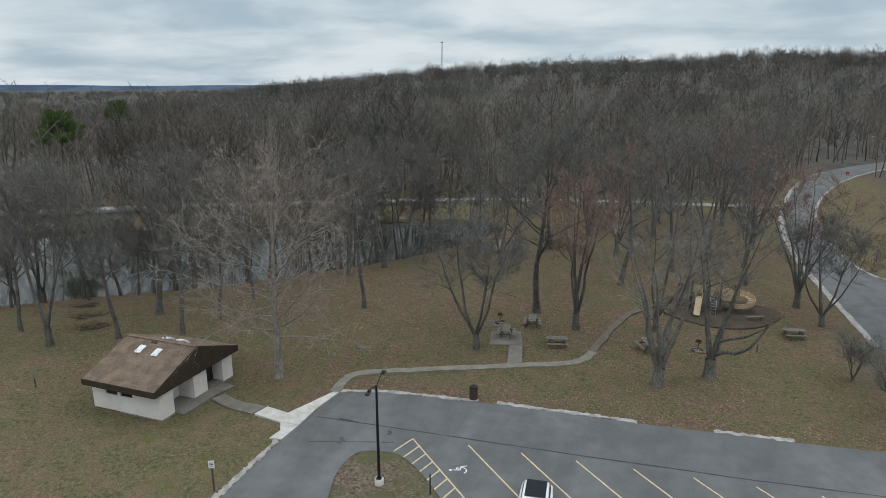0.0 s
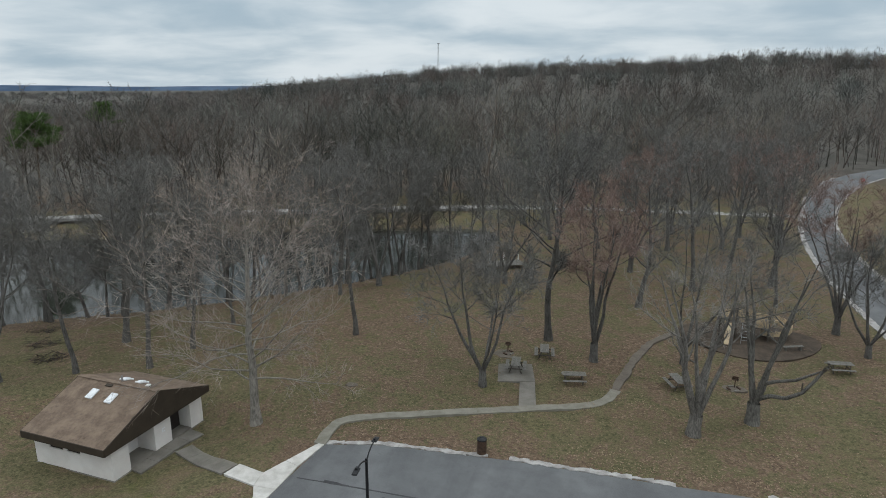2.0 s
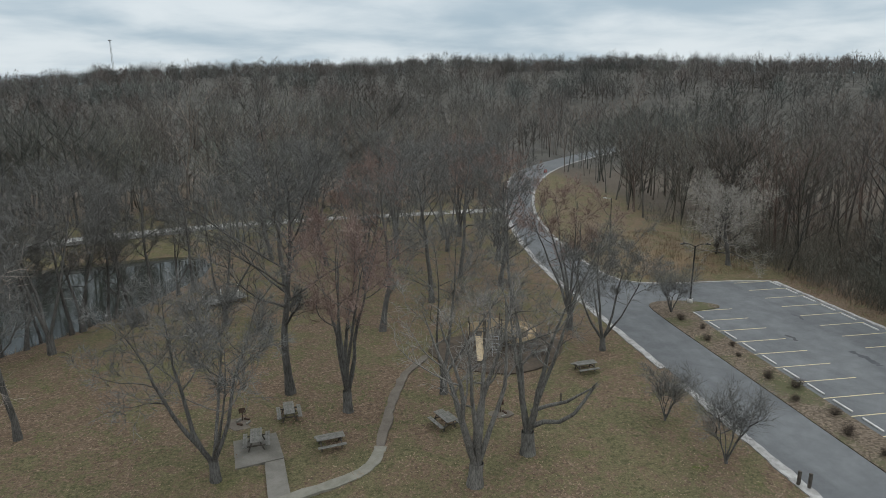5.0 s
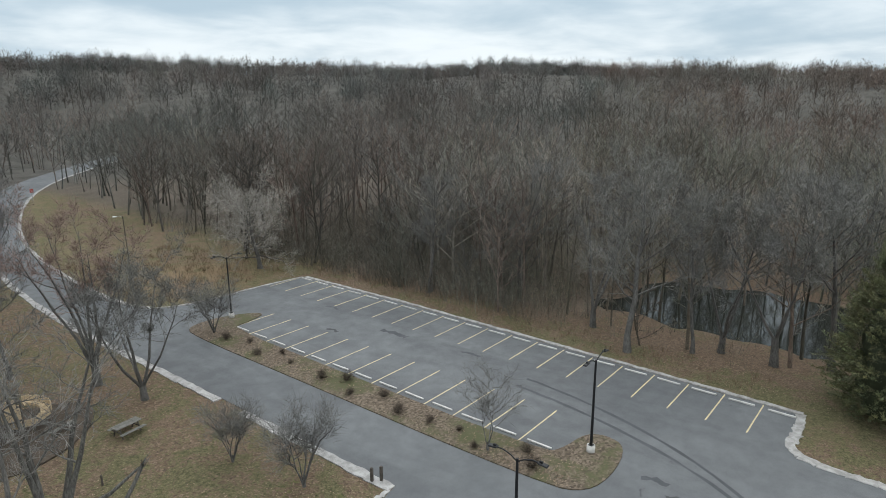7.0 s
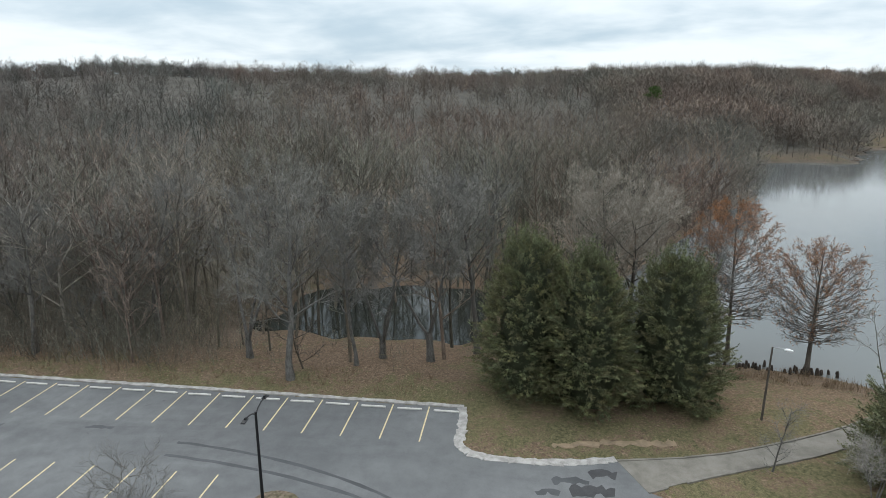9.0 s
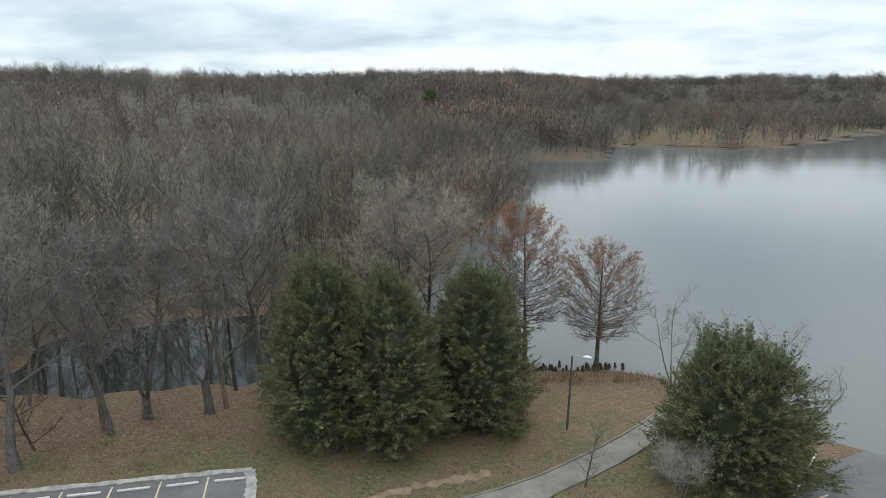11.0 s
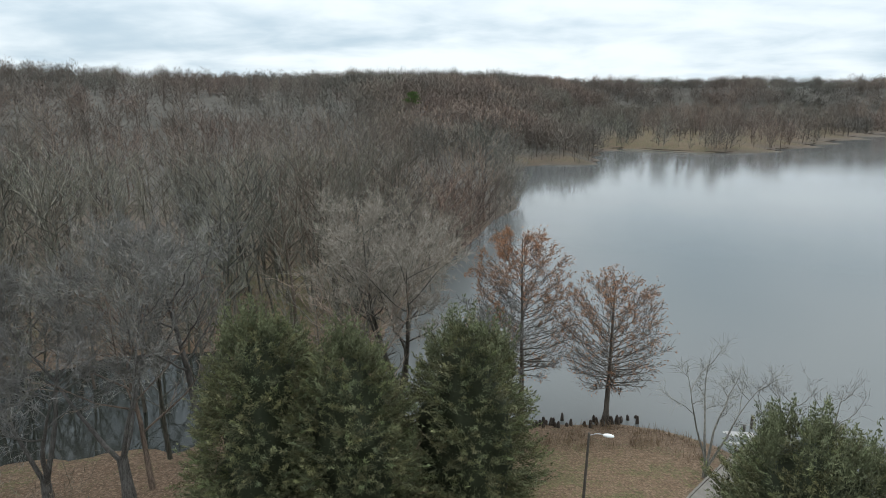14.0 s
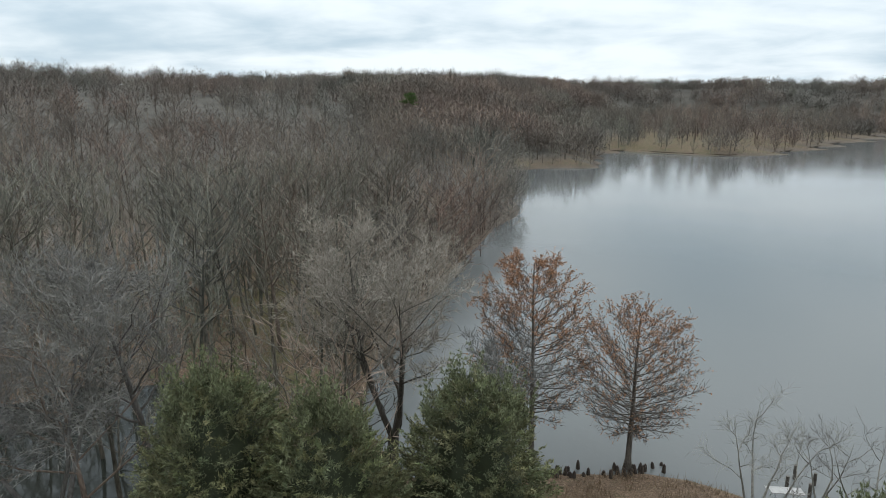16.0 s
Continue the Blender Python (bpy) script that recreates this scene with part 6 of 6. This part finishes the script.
    part("spiral_slide", bm, TAN, play, "tan plastic spiral slide")
    # arched ladder
    ladder = new("climber")
    ladder.parent = play
    for s in (-0.3, 0.3):
        pipe("rail", [(0.3 + s, -0.75, 1.5), (0.3 + s, -1.2, 1.55), (0.3 + s, -1.6, 1.2), (0.3 + s, -1.85, 0.6), (0.3 + s, -1.95, -0.1)], 0.025, STEEL, ladder)
    for y, z in ((-1.2, 1.55), (-1.45, 1.35), (-1.62, 1.1), (-1.74, 0.85), (-1.84, 0.6), (-1.9, 0.32)):
        part("rung", tube(bmesh.new(), (0.0, y, z), (0.6, y, z), 0.02, sides=6), STEEL, ladder)
    for x0, x1, z in ((-1.9, -0.5, 2.35), (-0.5, 0.9, 2.7), (0.9, 2.2, 2.35)):
        part("rail", tube(bmesh.new(), (x0, -0.7, z), (x1, -0.7, z), 0.025, sides=6), TAN, play)


playground()


def low_bench(x, y, turn, label, z=None):
    bench = tagged(new("bench"), label, "bench")
    bench.matrix_world = pose(x, y, height(x, y) if z is None else z, 0, 0, turn)
    for k in (0, 1):
        part("seat_board", box(bmesh.new(), (1.9, 0.16, 0.05), (0, 0.09 - 0.18 * k, 0.46), bevel=0.01), BOARD, bench)
    for s in (-1, 1):
        part("leg", box(bmesh.new(), (0.08, 0.36, 0.5), (0.7 * s, 0, 0.19), bevel=0.01), OLD_CONCRETE, bench)


low_bench(12.1, 65.9, 22, "weathered pale bench beside the play bed")


def white_table(x, y, turn):
    table = tagged(new("picnic_table"), "white-topped picnic table on the lake shore", "picnic table", "picnic tables")
    table.matrix_world = pose(x, y, max(height(x, y), -1.6), 0, 0, turn)
    part("tabletop", box(bmesh.new(), (2.0, 0.75, 0.05), (0, 0, 0.75), bevel=0.01), OLD_WHITE, table)
    for s in (-1, 1):
        part("bench_board", box(bmesh.new(), (2.0, 0.26, 0.045), (0, s * 0.72, 0.45), bevel=0.01), OLD_WHITE, table)
        part("frame", pipe_frame(s * 0.7), STEEL, table)


def pipe_frame(x):
    bm = bmesh.new()
    for a, b in (((x, -0.78, 0.42), (x, 0.78, 0.42)), ((x, -0.5, 0), (x, -0.2, 0.73)), ((x, 0.5, 0), (x, 0.2, 0.73))):
        tube(bm, a, b, 0.03, sides=6)
    return bm


white_table(54.9, -10.4, 70)
sheet("pavement_8", [(52.6, -9.5), (53.6, -10.9), (54.0, -12.0), (52.6, -12.6), (50.0, -10.5), (49.9, -8.9)], height(52.0, -10.0) + 0.06, OLD_CONCRETE, "pale concrete apron at the lake shore", "pavement", 0.8)
for x, y, h in ((56.9, -12.4, 1.00), (57.8, -13.8, 1.05), (55.7, -13.1, 1.10), (56.9, -14.6, 0.90)):
    bm = tube(bmesh.new(), (0, 0, -1.5), (0.05, 0.03, h), 0.13, 0.11, 9)
    pile = tagged(part("mooring_post", bm, DARK_WOOD), "dark wooden pile standing in the lake", "post", "mooring posts")
    pile.matrix_world = pose(x, y, WATER_LEVEL)


def platform():
    deck = tagged(new("viewing_platform"), "small grey wooden platform with white posts by the pond", "platform")
    deck.matrix_world = pose(-17.4, 86.2, height(-17.4, 86.2), 0, 0, 30)
    for i in range(12):
        part("deck_board", box(bmesh.new(), (4.2, 0.2, 0.05), (0, -1.25 + 0.22 * i, 0.55), bevel=0.008), BOARD, deck)
    for x in (-2.0, 0.0, 2.0):
        for y in (-1.3, 1.25):
            part("post", tube(bmesh.new(), (x, y, -1.0), (x, y, 1.6), 0.06), WHITE_METAL if y > 0 else DARK_WOOD, deck)
    for z in (1.1, 1.55):
        part("rail", box(bmesh.new(), (4.1, 0.05, 0.09), (0, 1.25, z), bevel=0.01), BOARD, deck)


platform()


# ---- parked car ----
def car():
    """A white hatchback with a dark glass roof."""
    PAINT = plain("white_car_paint", (0.70, 0.71, 0.72), (0.80, 0.81, 0.82), 0.6, 0.25, 0.0, spec=0.5)
    GLASS = plain("dark_car_glass", (0.010, 0.013, 0.018), (0.016, 0.020, 0.026), 1.0, 0.35, 0.0, spec=0.12)
    RUBBER = plain("tyre_rubber", (0.012, 0.012, 0.012), (0.025, 0.025, 0.025), 8.0, 0.8)
    auto = tagged(new("car"), "white hatchback with a dark glass roof, parked in a bay", "car")
    auto.matrix_world = pose(-4.0, 29.85, 0.03, 0, 0, 4)
    ribs = [(-2.1, 0.35, 0.75, 0.80), (-2.05, 0.30, 0.95, 0.86), (-1.2, 0.25, 1.0, 0.90), (0.0, 0.25, 0.98, 0.91), (1.2, 0.25, 0.98, 0.90), (1.95, 0.28, 0.98, 0.86), (2.1, 0.38, 0.80, 0.80)]

    def loft(sections, name, mat, label=""):
        bm = bmesh.new()
        rings = []
        for y, z0, z1, w in sections:
            b = 0.12 * (z1 - z0)
            rings.append([bm.verts.new(p) for p in ((-w + 0.05, y, z0), (w - 0.05, y, z0), (w, y, z0 + b), (w, y, z1 - b), (w - 0.06, y, z1), (-w + 0.06, y, z1), (-w, y, z1 - b), (-w, y, z0 + b))])
        for p, q in zip(rings, rings[1:]):
            for i in range(8):
                bm.faces.new((p[i], p[(i + 1) % 8], q[(i + 1) % 8], q[i]))
        bm.faces.new(rings[0][::-1]), bm.faces.new(rings[-1])
        return part(name, bm, mat, auto, label, True)

    loft(ribs, "body", PAINT)
    loft([(-1.15, 0.95, 0.99, 0.80), (-0.35, 0.95, 1.42, 0.70), (0.6, 0.95, 1.47, 0.70), (1.55, 0.95, 1.40, 0.68), (1.98, 0.95, 1.02, 0.74)], "cabin", PAINT)
    part("roof_glass", box(bmesh.new(), (1.12, 1.55, 0.03), (0, 0.75, 1.475), (-1, 0, 0), 0.012), GLASS, auto, "black glass roof panel")
    part("windscreen", box(bmesh.new(), (1.24, 0.88, 0.03), (0, -0.76, 1.23), (29, 0, 0), 0.012), GLASS, auto)
    part("rear_window", box(bmesh.new(), (1.2, 0.5, 0.03), (0, 1.80, 1.24), (-41, 0, 0), 0.012), GLASS, auto)
    for s in (-1, 1):
        part("side_window", box(bmesh.new(), (0.03, 1.9, 0.30), (s * 0.735, 0.55, 1.22), (0, s * -12, 0), 0.012), GLASS, auto)
        part("mirror", box(bmesh.new(), (0.2, 0.12, 0.13), (s * 0.98, -0.65, 1.02), bevel=0.03), BLACK, auto)
        part("headlight", box(bmesh.new(), (0.34, 0.12, 0.12), (s * 0.62, -2.06, 0.72), bevel=0.03), SKYLIGHT, auto)
        part("tail_light", box(bmesh.new(), (0.2, 0.10, 0.26), (s * 0.72, 2.03, 0.85), bevel=0.03), RED, auto)
        for y in (-1.3, 1.3):
            wheel = part("wheel", tube(bmesh.new(), (s * 0.70, y, 0.32), (s * 0.92, y, 0.32), 0.32, sides=20), RUBBER, auto)
            part("rim", tube(bmesh.new(), (s * 0.90, y, 0.32), (s * 0.93, y, 0.32), 0.21, sides=14), STEEL, wheel)


car()


# ---- radio mast on the hill ----
def mast():
    tower = tagged(new("radio_mast"), "slender steel lattice mast far behind the hill", "radio mast")
    x, y = -437.0, 1435.0
    tower.matrix_world = pose(x, y, height(x, y) - 1)
    tall, bm = 118.0 - height(x, y), bmesh.new()
    corner = [(math.cos(a), math.sin(a)) for a in (0.5, 2.6, 4.7)]
    wide = lambda z: 3.2 - 2.3 * z / tall
    legs = bmesh.new()
    for cx, cy in corner:
        tube(legs, (cx * wide(0), cy * wide(0), 0), (cx * wide(tall), cy * wide(tall), tall), 0.35, 0.25, 5)
    part("mast_leg", legs, STEEL, tower)
    for k in range(16):
        z0, z1 = tall * k / 16, tall * (k + 1) / 16
        for i in range(3):
            a, b = corner[i], corner[(i + 1) % 3]
            tube(bm, (a[0] * wide(z0), a[1] * wide(z0), z0), (b[0] * wide(z1), b[1] * wide(z1), z1), 0.16, sides=4)
    part("lattice", bm, STEEL, tower)
    part("antenna", box(bmesh.new(), (6.5, 1.0, 2.2), (0, 0, tall - 1.5), bevel=0.2), STEEL, tower)


mast()


# ---- far hills on the horizon ----
def far_hills():
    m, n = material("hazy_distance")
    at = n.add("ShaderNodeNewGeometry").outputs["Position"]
    # the haze of the distance is put into this blue base colour
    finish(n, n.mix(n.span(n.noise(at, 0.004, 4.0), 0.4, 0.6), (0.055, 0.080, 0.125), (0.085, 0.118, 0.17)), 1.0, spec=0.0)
    bm = bmesh.new()
    rows = []
    for i in range(161):
        a = radians(-75 + 240 * i / 160)
        z = 34 + 7 * math.sin(4.1 * a + 1) + 4 * math.sin(11 * a) + 1.5 * math.sin(37 * a)
        rows.append([bm.verts.new((r * math.sin(a), r * math.cos(a), h)) for r, h in ((4050, -5), (4250, z), (4420, -5))])
    for p, q in zip(rows, rows[1:]):
        for k in (0, 1):
            bm.faces.new((p[k], q[k], q[k + 1], p[k + 1]))
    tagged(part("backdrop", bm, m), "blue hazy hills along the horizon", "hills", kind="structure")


far_hills()


# ---- leaves, knees and brushwood ----
def fallen_leaves():
    """Loose leaves lying over the lawn and the verge."""
    rng = np.random.default_rng(3)
    count = 26000
    x = np.concatenate([rng.uniform(-52, 22, count), rng.uniform(47.5, 60, 5000), rng.uniform(27.6, 30.6, 2500), rng.uniform(-24, 21, 3500)])
    y = np.concatenate([rng.uniform(42.8, 88, count), rng.uniform(20, 84, 5000), rng.uniform(36, 77, 2500), rng.normal(43.6, 0.8, 3500)])
    clump = np.sin(x * 0.31 + 1.7 * np.sin(y * 0.17)) + np.sin(y * 0.27 + x * 0.11)
    wet = np.minimum(inside(x, y, POND), inside(x, y, SWAMP_POND))
    on_bed = inside(x, y, MEDIAN) < 0
    keep = ((inside(x, y, PAVED) > 0.4) | on_bed) & (wet > 0.5) & (clump + rng.normal(size=len(x)) * 0.9 > -0.2)
    keep &= ~((x > -38) & (x < -28.5) & (y < 42))
    x, y, on_bed = x[keep], y[keep], on_bed[keep]
    z = np.where(on_bed, 0.105, terrain(x, y) + 0.015)
    a, size = rng.uniform(0, 6.28, len(x)), rng.uniform(0.028, 0.062, len(x))
    corners = []
    for k, (u, v) in enumerate(((1.3, 0), (0, 0.8), (-1.3, 0), (0, -0.8))):
        corners.append(np.stack([x + size * (u * np.cos(a) - v * np.sin(a)), y + size * (u * np.sin(a) + v * np.cos(a)), z + rng.uniform(0, 0.05, len(x))], 1))
    verts = np.stack(corners, 1).reshape(-1, 3)
    i = 4 * np.arange(len(x))
    tris = np.concatenate([np.stack([i, i + 1, i + 2], 1), np.stack([i, i + 2, i + 3], 1)])
    tagged(link_mesh("fallen_leaves", fast_mesh("fallen_leaves", verts, tris), DRY_LEAF), "dry brown leaves scattered over the lawn", "leaves", kind="stuff")


fallen_leaves()


def dry_stalks():
    """Dead stalks and rough grass on the banks and in the field."""
    rng = np.random.default_rng(4)
    spots = [(rng.uniform(28.5, 47, 2600), rng.uniform(86, 112, 2600)), (rng.uniform(52, 62.5, 1500), rng.uniform(-9, 12, 1500)), (rng.uniform(-76, -26, 3200), rng.uniform(42, 95, 3200)), (rng.uniform(47.6, 52, 900), rng.uniform(30, 84, 900))]
    x, y = np.concatenate([s[0] for s in spots]), np.concatenate([s[1] for s in spots])
    wet = np.minimum(inside(x, y, POND), inside(x, y, LAKE))
    keep = (wet > 0) & (inside(x, y, PAVED) > 0.6) & (inside(x, y, LANE) > 0.8)
    keep &= (x > 28) | ((wet < 4.5) & (x < 0))
    keep &= (x < 52) | (wet < 6)
    keep &= np.sin(x * 0.9) * np.sin(y * 0.7) + rng.normal(size=len(x)) * 0.7 > 0
    x, y = x[keep], y[keep]
    z, g = terrain(x, y), Growth()
    base = np.repeat(np.stack([x, y, z - 0.02], 1), 5, 0) + rng.normal(size=(5 * len(x), 3)) * np.array((0.12, 0.12, 0))
    tip = base + np.stack([rng.normal(size=len(base)) * 0.18, rng.normal(size=len(base)) * 0.18, rng.uniform(0.25, 0.8, len(base))], 1)
    g.slivers(base, tip, 0.035, rng)
    v, t = g.arrays()
    tagged(link_mesh("dry_grass", fast_mesh("dry_grass", v, t), STEM), "dead tan stalks and rough grass on the banks", "grass", kind="stuff")


dry_stalks()


def cypress_knees():
    rng = random.Random(6)
    for i in range(46):
        x, y = (rng.gauss(61.0, 0.35), rng.gauss(-3.2, 1.0)) if i < 24 else (rng.gauss(61.6, 0.35), rng.gauss(1.6, 1.2))
        h = rng.uniform(0.25, 0.7)
        bm = bmesh.new()
        tube(bm, (0, 0, -0.4), (0.02, 0.01, h * 0.7), rng.uniform(0.16, 0.26), 0.11, 7)
        tube(bm, (0.02, 0.01, h * 0.7), (0.03, 0.02, h), 0.11, 0.05, 7)
        knee = tagged(part("cypress_knee", bm, BARK_DARK), "dark woody cypress knee at the water's edge", "root", "cypress knees")
        knee.matrix_world = pose(x, y, max(height(x, y), WATER_LEVEL), rng.uniform(-6, 6), rng.uniform(-6, 6), 0)


BARK_DARK = plain("dark_wet_bark", (0.028, 0.022, 0.018), (0.075, 0.058, 0.046), 5.0, 0.85)
cypress_knees()


def brush_pile(x, y, seed):
    """A heap of cut branches on the bank."""
    rng = np.random.default_rng(seed)
    g = Growth()
    for _ in range(70):
        mid = np.array((rng.normal() * 1.4, rng.normal() * 0.8, rng.uniform(0.02, 0.22)))
        d = unit(np.array((rng.normal(), rng.normal(), rng.normal() * 0.14))) * rng.uniform(0.4, 1.3)
        g.limb([mid - d, mid + d], (rng.uniform(0.02, 0.05), 0.015), 4)
    v, t = g.arrays()
    pile = tagged(link_mesh("brushwood", fast_mesh("brushwood", v, t), BARK_DARK), "heap of dark cut branches on the pond bank", "brush pile", kind="stuff")
    pile.matrix_world = pose(x, y, height(x, y) - 0.05, 0, 0, 25) @ Matrix.Diagonal((0.8, 0.8, 0.6, 1))


brush_pile(-49.8, 46.6, 1), brush_pile(-53.0, 49.5, 2), brush_pile(-56.5, 52.5, 3)


# bare sandy ground along the lake lane
SAND = plain("bare_sandy_soil", (0.115, 0.088, 0.058), (0.28, 0.205, 0.14), 1.1, 0.95, 0.02, fine=7.0)
sheet("ground_6", ribbon(finer(smooth_line([(41.9, 20.6), (42.2, 18.6), (42.8, 16.2), (42.8, 14.2), (43.2, 12.4)], 2), 0.4), 0.30, 0.26, 31), max(height(x, y) for x, y in ((41.9, 20.6), (42.8, 16.2), (43.2, 12.4))) + 0.03, SAND, "bare sandy soil worn along the lane", "ground")
